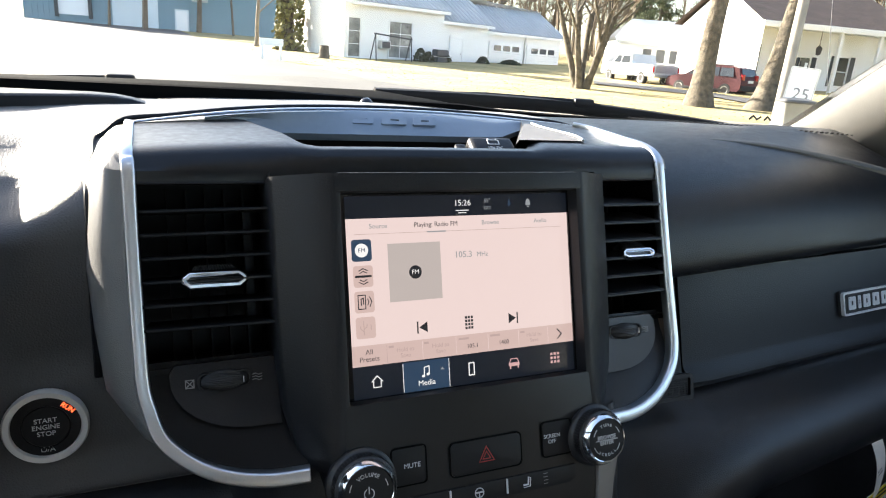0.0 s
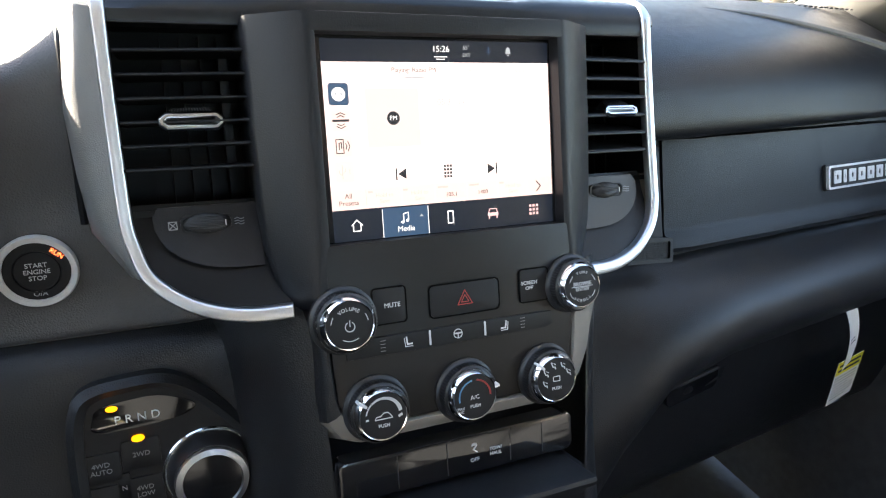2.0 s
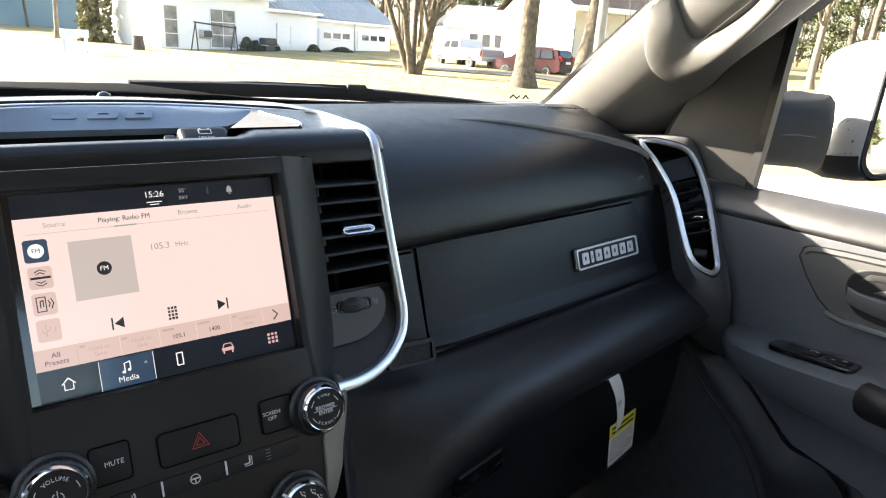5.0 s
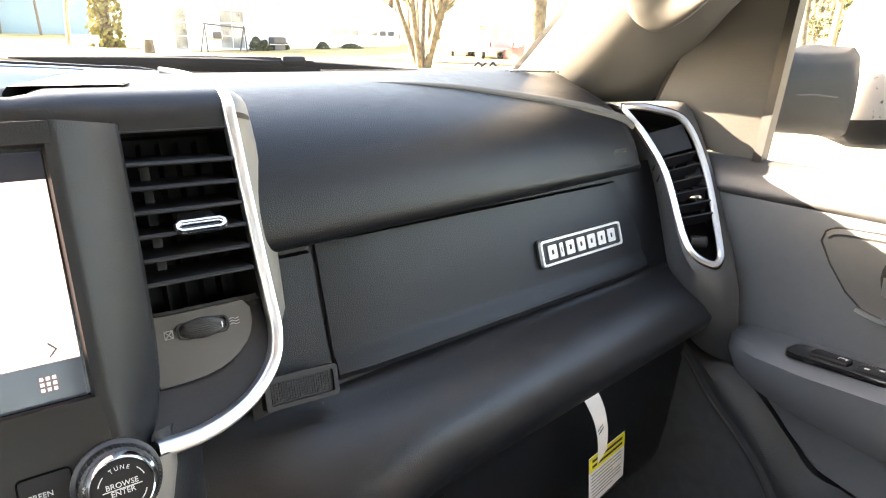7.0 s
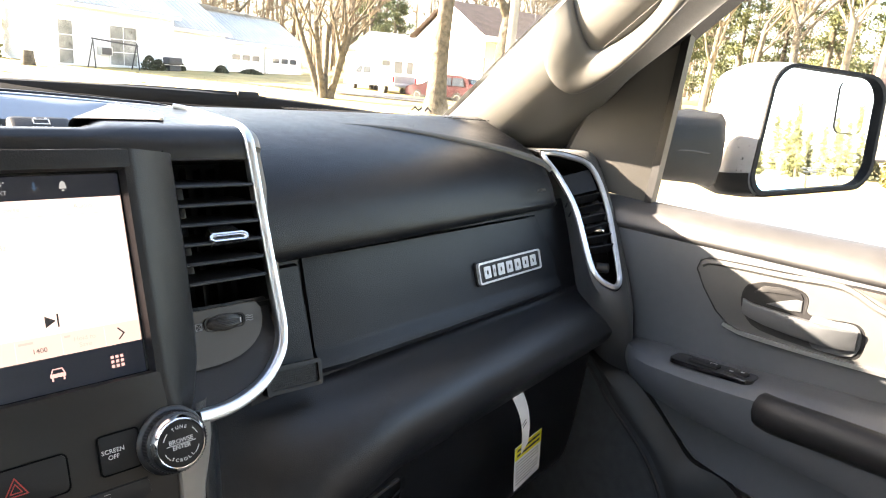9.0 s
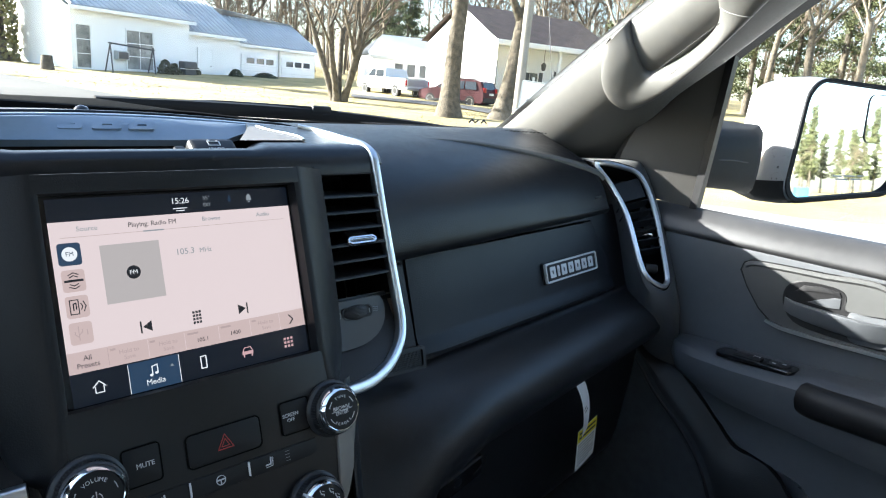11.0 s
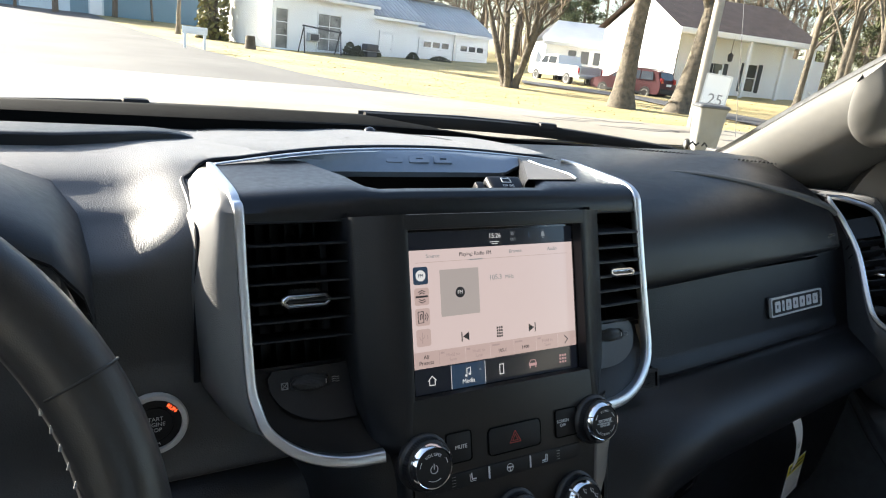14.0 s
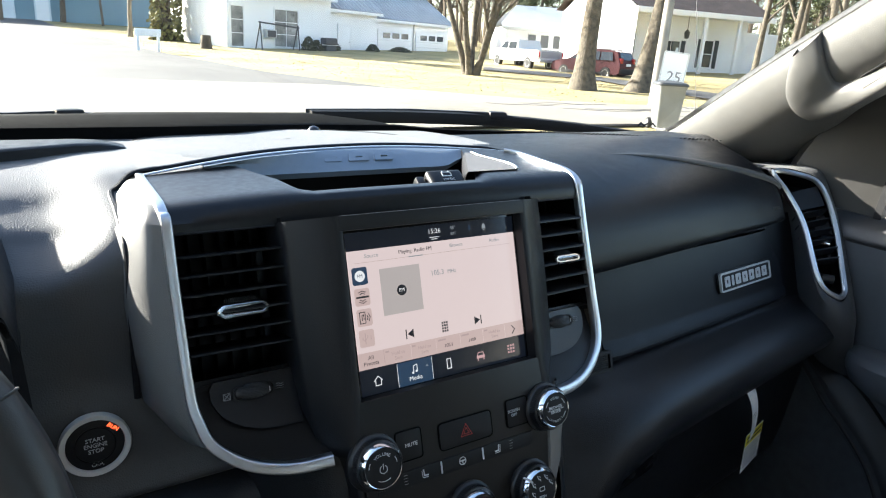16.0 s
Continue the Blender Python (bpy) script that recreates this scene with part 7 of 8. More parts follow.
DARKIRON = mat("dark_iron", (0.05, 0.05, 0.055), 0.6, vary=0.2, scale=6)
SHUTTER = mat("dark_shutter", (0.03, 0.035, 0.04), 0.6, vary=0.15, scale=4)
BLUEBIN = mat("bright_blue_plastic", (0.06, 0.30, 0.62), 0.5, vary=0.1, scale=4)


def ground_z(x, y):
    d = math.hypot(x, y)
    a = max(0.0, y + 0.3 * abs(x) if y > 0 else 0.0)
    rise = 0.030 * max(0.0, d - 23) * min(1.0, a / 14.0)
    return min(rise, 3.2)


def gp(az, d, up=0.0):
    """A point on the ground at a bearing to the right of straight ahead and a distance."""
    x, y = d * math.sin(radians(az)), d * math.cos(radians(az))
    return Vector((x, y, ground_z(x, y) + up))


def sheet(xs, ys, lift=0.0, inside=None, wav=0.0):
    bm = bmesh.new()
    grid = {}
    for i, x in enumerate(xs):
        for j, y in enumerate(ys):
            grid[i, j] = bm.verts.new((x, y, ground_z(x, y) + lift + wav * noise.noise(Vector((x * 0.7, y * 0.7, 0)))))
    for i in range(len(xs) - 1):
        for j in range(len(ys) - 1):
            bm.faces.new((grid[i, j], grid[i + 1, j], grid[i + 1, j + 1], grid[i, j + 1]))
    return bm


steps = [-2500, -800, -300, -150, -90] + list(range(-60, 101, 4)) + [120, 160, 300, 800, 2500]
solid("ground", sheet(steps, [-2500, -800, -300, -150, -90] + list(range(-60, 101, 4)) + [120, 160, 300, 800, 2500]), GRASS, "dry yellow winter lawn and verge", "ground", kind="structure")


def lane(name, left, right, lift, material, label, category, n=60):
    """A paved strip between two edges, laid on the ground."""
    def sample(pts, t):
        s = [0.0]
        for a, b in zip(pts, pts[1:]):
            s.append(s[-1] + (Vector(b) - Vector(a)).length)
        d = t * s[-1]
        for k in range(len(pts) - 1):
            if d <= s[k + 1] or k == len(pts) - 2:
                return Vector(pts[k]).lerp(Vector(pts[k + 1]), (d - s[k]) / (s[k + 1] - s[k]))
    rows = []
    for i in range(n + 1):
        a, b = sample(left, i / n), sample(right, i / n)
        row = []
        for k in range(13):
            p = a.lerp(b, k / 12)
            row.append(Vector((p.x, p.y, ground_z(p.x, p.y) + lift)))
        rows.append(row)
    return solid(name, loft(rows), material, label, category, kind="structure")


edge = [(3.0, 82), (3.6, 66), (4.8, 50), (6.6, 36), (8.6, 27), (11.4, 21.2), (14.8, 17.4), (20, 14.6), (28, 11.5), (60, 1)]
near = [(-30, 82), (-30, 66), (-28, 50), (-24, 36), (-18, 20), (-4, 9), (6.5, 11.0), (14.5, 10.8), (22, 7.0), (55, -6)]
lane("road", edge, near, 0.05, ASPHALT, "sunlit worn grey asphalt street bending past the lawn", "road")
lane("street", [(-60, 25), (-20, 23.5), (0, 22.6), (8.4, 22.0), (11.4, 20.9), (14.8, 17.2), (20, 14.4), (28, 11.3), (60, 0.8)], [(-60, 8), (-20, 8.5), (-4, 9), (4, 10.5), (8.5, 11.0), (14.5, 10.9), (22, 7.1), (30, 4.0), (55, -5.9)], 0.075, STREET, "pale sunlit worn street crossing before the truck", "street")
lane("parking_lot", [(6.0, 10.8), (5.4, 6.0), (5.2, 0), (5.0, -12)], [(-24, 11), (-24, 6), (-24, 0), (-24, -12)], 0.10, CONCRETE, "pale concrete lot under the truck", "lot", 24)
lane("driveway_1", [gp(36, 41).xy, gp(45, 39).xy, gp(60, 30).xy], [gp(36, 38).xy, gp(45, 36).xy, gp(60, 26).xy], 0.06, ASPHALT, "dark asphalt drive in front of the parked cars", "driveway", 16)
lane("driveway_2", [(5.1, 5.2), (8.0, 4.9), (10.0, 4.4), (10.3, 2.9), (11.7, 1.7), (16, -3)], [(5.1, -9), (6.0, -9), (7.0, -9), (8.0, -9), (9.0, -9), (12, -9)], 0.06, CONCRETE, "bright concrete drive beside the lot", "driveway", 16)
# dark tar seams on the street
for i in range(9):
    a = gp(36 + i * 2.4, 19.6 + (i % 3) * 0.9)
    pts = [a + Vector((random.uniform(-0.4, 0.4) + k * 0.55, random.uniform(-0.25, 0.25) - k * 0.18, 0)) for k in range(5)]
    for p in pts:
        p.z = ground_z(p.x, p.y) + 0.080
    solid("tar_seam", sweep(smooth_path(pts, 3), [(-0.045, 0), (0.045, 0), (0.03, 0.006), (-0.03, 0.006)], (0, 0, 1)), DARKIRON, "dark tar seam in the street", "tar seam", group="tar seams", kind="structure")
# scattered leaves and tufts on the lawn
tufts = bmesh.new()
rng = random.Random(5)
verts, faces = [], []
for i in range(7000):
    az, d = rng.uniform(2, 62), rng.uniform(20, 50)
    p = gp(az, d)
    if d < 23 + 16 * max(0, (30 - az) / 26):
        continue
    s = rng.uniform(0.02, 0.07)
    a = rng.uniform(0, 6.28)
    k = len(verts)
    u = Vector((math.cos(a), math.sin(a), 0)) * s
    verts += [p - u, p + u, p + u * 0.3 + Vector((0, 0, s * rng.uniform(0.2, 0.6)))]
    faces.append((k, k + 1, k + 2))
me = bpy.data.meshes.new("grass_tufts")
me.from_pydata([tuple(v) for v in verts], [], faces)
me.materials.append(GRASS)
tagged(new("grass_tufts", me), "tufts of dry yellow grass and fallen leaves", "grass", kind="stuff")


# ---- trees ----
def tube(path, radii, n):
    rows = []
    for i, p in enumerate(path):
        a, b = path[max(0, i - 1)], path[min(len(path) - 1, i + 1)]
        d = (b - a).normalized()
        s = d.cross(Vector((0.31, 0.77, 0.56))).normalized()
        t = s.cross(d)
        rows.append([p + (s * math.cos(2 * math.pi * k / n) + t * math.sin(2 * math.pi * k / n)) * radii[i] for k in range(n)])
    return rows


class Wood:
    """Collects tapered limbs into one mesh."""

    def __init__(self):
        self.v, self.f = [], []

    def limb(self, path, r0, r1, n):
        m = len(path) - 1
        rows = tube(path, [lerp(r0, r1, i / m) for i in range(m + 1)], n)
        k = len(self.v)
        for r in rows:
            self.v += [tuple(p) for p in r]
        for i in range(m):
            for j in range(n):
                a, b = k + i * n + j, k + i * n + (j + 1) % n
                self.f.append((a, b, b + n, a + n))

    def mesh(self, name, material, parent, label=""):
        me = bpy.data.meshes.new(name)
        me.from_pydata(self.v, [], self.f)
        for p in me.polygons:
            p.use_smooth = True
        me.materials.append(material)
        ob = new(name, me)
        ob.parent = parent
        if label:
            ob["label"] = label
        return ob


def grow(rng, wood, twigs, p, d, length, r, level, top, spread=0.9, droop=0.0):
    """A limb that wanders and forks; thin ones go into the twigs."""
    n = 5
    path, q, dd = [p], p, d.normalized()
    for i in range(n):
        dd = (dd + Vector((rng.uniform(-1, 1), rng.uniform(-1, 1), rng.uniform(-0.5, 0.7) - droop)) * 0.16).normalized()
        q = q + dd * length / n
        path.append(q)
    r1 = r * 0.62 if level < top else r * 0.25
    r, r1 = max(r, 0.016), max(r1, 0.011)
    (wood if r > 0.045 else twigs).limb(path, r, r1, 9 if level == 0 else (6 if r > 0.045 else 3))
    if level >= top:
        return
    kids = 3 if level < 2 else rng.choice((3, 3, 4, 4))
    for k in range(kids):
        t = rng.uniform(0.45, 1.0) if k else 1.0
        i = min(n, max(1, int(t * n)))
        a = rng.uniform(0, 6.28)
        side = Vector((math.cos(a), math.sin(a), 0.15))
        nd = (dd + side * rng.uniform(0.45, 1.0) * spread + Vector((0, 0, 0.20 - droop))).normalized()
        grow(rng, wood, twigs, path[i], nd, length * rng.uniform(0.62, 0.86), r1 * rng.uniform(0.6, 0.95), level + 1, top, spread, droop)


def bare_tree(base, height, r, seed, label, lean=(0, 0), stems=1, top=5, bark=None, fork=0.45, name="bare_tree"):
    rng = random.Random(seed)
    tr = thing(name, label, "tree", tuple(base))
    wood, twigs = Wood(), Wood()
    for s in range(stems):
        a = 2 * math.pi * s / max(1, stems) + rng.uniform(-0.3, 0.3)
        off = Vector((math.cos(a), math.sin(a), 0)) * (r * 1.1 if stems > 1 else 0)
        d = Vector((lean[0], lean[1], 1)) + (off.normalized() * 0.30 if stems > 1 else Vector())
        p = off - Vector((0, 0, 0.2))
        n, path, dd = 8, [p], d.normalized()
        for i in range(n):
            dd = (dd + Vector((rng.uniform(-1, 1), rng.uniform(-1, 1), 0.3)) * 0.045).normalized()
            path.append(path[-1] + dd * height * fork / n)
        m = len(path) - 1
        rr = [r * (1.0 + 0.75 * math.exp(-i * 1.5)) * lerp(1, 0.72, i / m) for i in range(m + 1)]
        rows = tube(path, rr, 14)
        k = len(wood.v)
        for row in rows:
            for p2 in row:
                w = noise.noise(Vector(p2) * 2.2) * r * 0.22
                wood.v.append(tuple(Vector(p2) + Vector((w, w * 0.7, 0))))
        for i in range(m):
            for j in range(14):
                a1, b1 = k + i * 14 + j, k + i * 14 + (j + 1) % 14
                wood.f.append((a1, b1, b1 + 14, a1 + 14))
        kids = 4 if stems == 1 else 3
        for c in range(kids):
            i = m if c < 2 else rng.choice((m - 1, m - 2, m - 3))
            aa = rng.uniform(0, 6.28)
            nd = (dd + Vector((math.cos(aa), math.sin(aa), 0.1)) * rng.uniform(0.4, 0.9)).normalized()
            grow(rng, wood, twigs, path[i], nd, height * 0.23, rr[i] * rng.uniform(0.42, 0.66), 1, top)
    wood.mesh("trunk", bark or BARK, tr, "rough grey-brown trunk and limbs")
    twigs.mesh("twigs", TWIG, tr, "bare winter twigs")
    return tr


def leafy(rng, count, place, size):
    v, f = [], []
    for i in range(count):
        p = place()
        if p is None:
            continue
        n = Vector((rng.uniform(-1, 1), rng.uniform(-1, 1), rng.uniform(-1, 1))).normalized()
        a = n.orthogonal().normalized()
        b = n.cross(a)
        s = size * rng.uniform(0.6, 1.4)
        k = len(v)
        v += [tuple(p - a * s), tuple(p + b * s * 0.6), tuple(p + a * s), tuple(p - b * s * 0.6)]
        f.append((k, k + 1, k + 2, k + 3))
    return v, f


def foliage(name, v, f, material, parent, label=""):
    me = bpy.data.meshes.new(name)
    me.from_pydata(v, [], f)
    me.materials.append(material)
    ob = new(name, me)
    ob.parent = parent
    if label:
        ob["label"] = label
    return ob


def conifer(base, height, width, seed, label, bare=0.25, count=1500, size=0.28, ragged=True):
    """A tall evergreen: trunk, whorls of boughs with clumps of needles and gaps."""
    rng = random.Random(seed)
    tr = thing("conifer", label, "tree", tuple(base), "evergreens")
    wood = Wood()
    wood.limb([Vector((0, 0, -0.2)), Vector((rng.uniform(-.2, .2), 0, height * 0.5)), Vector((0, 0, height))], width * 0.09 + 0.08, 0.03, 8)
    boughs = []
    n = int(height * 3.2)
    for i in range(n):
        t = bare + (1 - bare) * (i / n)
        a = rng.uniform(0, 6.28)
        L = width * (1 - (t - bare) / (1 - bare)) ** 0.7 * rng.uniform(0.45, 1.1) + 0.2
        p0 = Vector((0, 0, height * t))
        p1 = p0 + Vector((math.cos(a) * L, math.sin(a) * L, L * rng.uniform(-0.15, 0.25)))
        boughs.append((p0, p1))
        wood.limb([p0, p0.lerp(p1, 0.5) + Vector((0, 0, -0.05)), p1], 0.05, 0.015, 4)

    def place():
        p0, p1 = rng.choice(boughs)
        t = rng.uniform(0.25, 1.05)
        return p0.lerp(p1, t) + Vector((rng.gauss(0, 0.22), rng.gauss(0, 0.22), rng.gauss(0, 0.16))) * (0.5 + width * 0.25)
    wood.mesh("trunk", BARK, tr, "straight dark trunk")
    v, f = leafy(rng, count, place, size)
    foliage("crown", v, f, CONIFER, tr, "ragged dark green needles")
    return tr


def cone_shrub(base, height, width, seed, label, material, name="shrub", count=2600, size=0.09, power=0.6):
    rng = random.Random(seed)
    tr = thing(name, label, "shrub", tuple(base))
    wood = Wood()
    wood.limb([Vector((0, 0, -0.1)), Vector((0, 0, height * 0.8))], 0.06, 0.02, 6)
    for i in range(10):
        a, t = rng.uniform(0, 6.28), rng.uniform(0.05, 0.7)
        wood.limb([Vector((0, 0, height * t)), Vector((math.cos(a) * width * 0.4, math.sin(a) * width * 0.4, height * (t + 0.15)))], 0.025, 0.008, 4)

    def place():
        t = rng.random() ** 1.2
        r = width * (1 - t) ** power * (0.75 + 0.3 * noise.noise(Vector((t * 6, seed, 0)))) * rng.uniform(0.72, 1.05)
        a = rng.uniform(0, 6.28)
        r *= 1 + 0.16 * noise.noise(Vector((math.cos(a) * 2, math.sin(a) * 2, t * 8 + seed)))
        return Vector((math.cos(a) * r, math.sin(a) * r, height * (0.03 + 0.97 * t)))
    wood.mesh("stems", BARK, tr)
    v, f = leafy(rng, count, place, size)
    foliage("crown", v, f, material, tr, "dense small leaves")
    return tr


bare_tree(gp(10.3, 52), 17, 0.62, 11, "large bare tree with an ivy-covered trunk by the blue barn", (0.02, 0), fork=0.4)
ivy_rng = random.Random(3)
ivy_base = gp(10.6, 51.6)


def ivy_place():
    t = ivy_rng.random()
    a = ivy_rng.uniform(0, 6.28)
    r = 0.95 - 0.25 * t + ivy_rng.gauss(0, 0.1)
    return Vector((math.cos(a) * r + 0.1 * t, math.sin(a) * r, t * 8.5))


iv = thing("ivy", "dense ivy clinging to the tree trunk", "ivy", tuple(ivy_base))
v, f = leafy(ivy_rng, 2600, ivy_place, 0.16)
foliage("ivy_leaves", v, f, IVY, iv)
bare_tree(gp(8.0, 54), 9, 0.16, 12, "slender bare sapling beside the large tree", (0.05, 0), top=4, bark=PALEBARK)
bare_tree(gp(35.0, 34), 10.5, 0.17, 21, "many-stemmed bare lawn tree before the garage", stems=5, top=4, fork=0.36)
bare_tree(gp(44.4, 29.5), 17, 0.40, 31, "tall bare tree with a thick straight trunk", (0.01, 0), fork=0.42)
bare_tree(gp(48.9, 30.5), 16, 0.42, 41, "leaning bare tree beside the utility pole", (0.13, -0.05), fork=0.36)
for i, (az, d, h, r) in enumerate(((57, 62, 15, 0.25), (60, 46, 13, 0.22), (62.5, 58, 16, 0.28), (66, 42, 12, 0.20), (69, 52, 15, 0.24), (72, 33, 11, 0.20), (75, 44, 14, 0.24), (79, 38, 12, 0.2), (84, 47, 14, 0.24), (20, 78, 16, 0.3), (28, 84, 17, 0.3), (38, 82, 16, 0.3), (52, 72, 17, 0.3), (55, 78, 17, 0.3), (47, 88, 18, 0.3))):
    bare_tree(gp(az, d), h, r, 60 + i, "bare winter tree in the row behind the houses", (random.uniform(-.06, .06), 0), bark=PALEBARK if i % 3 == 0 else BARK, top=5 if i < 9 else 4)
for i, (az, d, h, w) in enumerate(((38.5, 70, 12, 2.6), (40.5, 74, 11, 2.4), (58.5, 70, 14, 2.6), (64, 66, 13, 2.6), (68, 62, 14, 2.8), (71, 64, 13, 2.6), (74, 56, 14, 2.8), (77.5, 60, 15, 2.8), (82, 58, 13, 2.6), (86, 60, 14, 2.6), (61, 74, 14, 2.8), (66, 72, 15, 3.0), (79.5, 66, 15, 3.0), (84, 70, 15, 3.0))):
    conifer(gp(az, d), h, w, 200 + i, "tall dark evergreen behind the houses", 0.12, 9000, 0.10)
cone_shrub(gp(81.3, 17.5), 3.6, 0.85, 7, "tall clipped yellow-green cedar", CEDAR, "cedar", 11000, 0.045, 0.45)
for i, az in enumerate((77.2, 78.2)):
    cone_shrub(gp(az, 20), 0.55, 0.5, 70 + i, "low dark shrub on the verge", SHRUB, "shrub", 500, 0.06)
for i, (az, d, h, r) in enumerate(((57.2, 40, 12, 0.17), (59.5, 37, 12, 0.18), (61.8, 36, 13, 0.18), (64.3, 33, 12, 0.17))):
    bare_tree(gp(az, d), h, r, 160 + i, "bare brown tree beside the porch house", (0.05 - 0.03 * i, 0), top=5)
# far bare woods behind everything
rng = random.Random(77)
woods = Wood()
for i in range(330):
    az = rng.uniform(-6, 100)
    d = rng.uniform(72, 120)
    base, h = gp(az, d), rng.uniform(10, 19)
    side = Vector((math.cos(radians(az)), -math.sin(radians(az)), 0))
    top_p = base + Vector((0, 0, h)) + side * rng.uniform(-1.5, 1.5)
    woods.limb([base, base.lerp(top_p, 0.5) + side * rng.uniform(-0.4, 0.4), top_p], rng.uniform(0.12, 0.3), 0.03, 4)
    for k in range(34):
        t = rng.uniform(0.22, 0.98)
        p = base.lerp(top_p, t)
        L = h * rng.uniform(0.10, 0.30) * (1.15 - t * 0.6)
        a = rng.uniform(-1, 1)
        d1 = (side * a + Vector((0, 0, rng.uniform(0.1, 1.0))) + Vector((rng.uniform(-.3, .3), rng.uniform(-.3, .3), 0))).normalized()
        q = p + d1 * L
        woods.limb([p, p.lerp(q, 0.5) + Vector((0, 0, rng.uniform(-0.2, 0.2))), q], 0.045, 0.025, 3)
        for m in range(3):
            s0 = p.lerp(q, rng.uniform(0.3, 0.95))
            e = s0 + (d1 + side * rng.uniform(-0.9, 0.9) + Vector((0, 0, rng.uniform(-0.2, 0.7)))).normalized() * L * rng.uniform(0.25, 0.6)
            woods.limb([s0, e], 0.028, 0.018, 3)
me = bpy.data.meshes.new("far_woods")
me.from_pydata(woods.v, [], woods.f)
me.materials.append(TWIG)
tagged(new("far_woods", me), "grey-brown bare winter woods in the distance", "woods", kind="stuff")
# what the mirror shows: a row of pines behind the truck
for i in range(40):
    conifer(Vector((44 + i * 2.3 + random.uniform(-1.2, 1.2), -176 - random.uniform(0, 26), 0)), random.uniform(14, 22), 2.2, 300 + i, "tall pine in the row behind the lot", 0.26, 2200, 0.30)
lane("back_street", [(-20, -50), (20, -56), (70, -60)], [(-20, -68), (20, -74), (70, -78)], 0.06, ASPHALT, "dark asphalt yard behind the truck", "yard", 16)
for i in range(5):
    bare_tree(Vector((48 + i * 9, -128 - i, 0)), 11, 0.16, 330 + i, "slender bare tree behind the lot", top=4, bark=PALEBARK)
for i in range(2):
    bn = thing("blue_bin", "bright blue plastic bin behind the lot", "bin", (33.0 + i * 3.2, -92, 0.0), "blue bins")
    part("body", box(-0.8, 0.8, -0.6, 0.6, 0, 1.2, 0.08), BLUEBIN, bn)
    part("lid", box(-0.85, 0.85, -0.65, 0.65, 1.2, 1.32, 0.05), BLUEBIN, bn)


# ---- houses ----
def frame_at(origin, along):
    """A matrix with x along a house front, y into its depth, z up."""
    a = Vector((along[0], along[1], 0)).normalized()
    return Matrix(((a.x, -a.y, 0, origin[0]), (a.y, a.x, 0, origin[1]), (0, 0, 1, origin[2]), (0, 0, 0, 1)))


def clapboards(m, u0, u1, z0, z1, y=0.0, pitch=0.18):
    """Lapped siding boards over a wall's front."""
    bm = bmesh.new()
    z = z0
    while z < z1 - 0.01:
        h = min(pitch, z1 - z)
        a = [bm.verts.new(p) for p in ((u0, y - 0.028, z), (u1, y - 0.028, z), (u1, y - 0.006, z + h), (u0, y - 0.006, z + h), (u0, y, z), (u1, y, z))]
        bm.faces.new((a[0], a[1], a[2], a[3]))
        bm.faces.new((a[0], a[4], a[5], a[1]))
        z += pitch
    return moved(bm, m)


def window(m, u, z, w, h, parent, cols=2, rows=2, y=-0.03, glass=None, shutters=False):
    wdw = part("window", moved(joined(box(u - w / 2 - 0.08, u - w / 2, y - 0.05, y + 0.1, z, z + h), box(u + w / 2, u + w / 2 + 0.08, y - 0.05, y + 0.1, z, z + h), box(u - w / 2 - 0.08, u + w / 2 + 0.08, y - 0.05, y + 0.1, z + h, z + h + 0.09), box(u - w / 2 - 0.1, u + w / 2 + 0.1, y - 0.08, y + 0.1, z - 0.08, z)), m), SIDING, parent, "white-framed window")
    for i in range(cols):
        for j in range(rows):
            cw, ch = w / cols, h / rows
            part("pane", moved(box(u - w / 2 + i * cw + 0.025, u - w / 2 + (i + 1) * cw - 0.025, y + 0.0, y + 0.02, z + j * ch + 0.025, z + (j + 1) * ch - 0.025), m), glass or DARKGLASS, wdw, "dark pane")
    if shutters:
        for s in (-1, 1):
            part("shutter", moved(box(u + s * (w / 2 + 0.28) - 0.2, u + s * (w / 2 + 0.28) + 0.2, y - 0.03, y + 0.05, z - 0.05, z + h + 0.05), m), SHUTTER, parent, "dark shutter")
    return wdw


def ribbed_roof(m, u0, u1, y0, z0, y1, z1, parent, pitch=0.44, material=None, name="roof"):
    """A sloping sheet with standing ribs, from its eave to its ridge."""
    sl = Vector((0, y1 - y0, z1 - z0))
    n = Vector((0, -(z1 - z0), y1 - y0)).normalized()
    a, b, c, d = Vector((u0, y0, z0)), Vector((u1, y0, z0)), Vector((u1, y1, z1)), Vector((u0, y1, z1))
    bm = loft([[a, b], [d, c], [d - n * 0.12, c - n * 0.12], [a - n * 0.12, b - n * 0.12], [a, b]])
    r = part(name, moved(bm, m), material or ROOFSHEET, parent, "ribbed pale metal roof")
    k, u = 0, u0 + 0.1
    while u < u1:
        p, q = Vector((u, y0 - 0.01, z0)), Vector((u, y1, z1))
        part("rib", moved(loft([[p, p + n * 0.11 + Vector((0.05, 0, 0)), p + n * 0.11 + Vector((0.13, 0, 0)), p + Vector((0.18, 0, 0))], [q, q + n * 0.11 + Vector((0.05, 0, 0)), q + n * 0.11 + Vector((0.13, 0, 0)), q + Vector((0.18, 0, 0))]]), m), METALROOF, r)
        u += pitch
    return r


h1o = gp(15.0, 47.0)
M1 = frame_at((h1o.x, h1o.y, h1o.z - 0.25), (0.97, 0.25))
h1 = thing("house", "long white house with ribbed metal roof and garage", "house", (0, 0, 0))
part("wall", moved(box(0, 8.4, 0, 9.5, -0.4, 4.0), M1), SIDING, h1, "white painted wall")
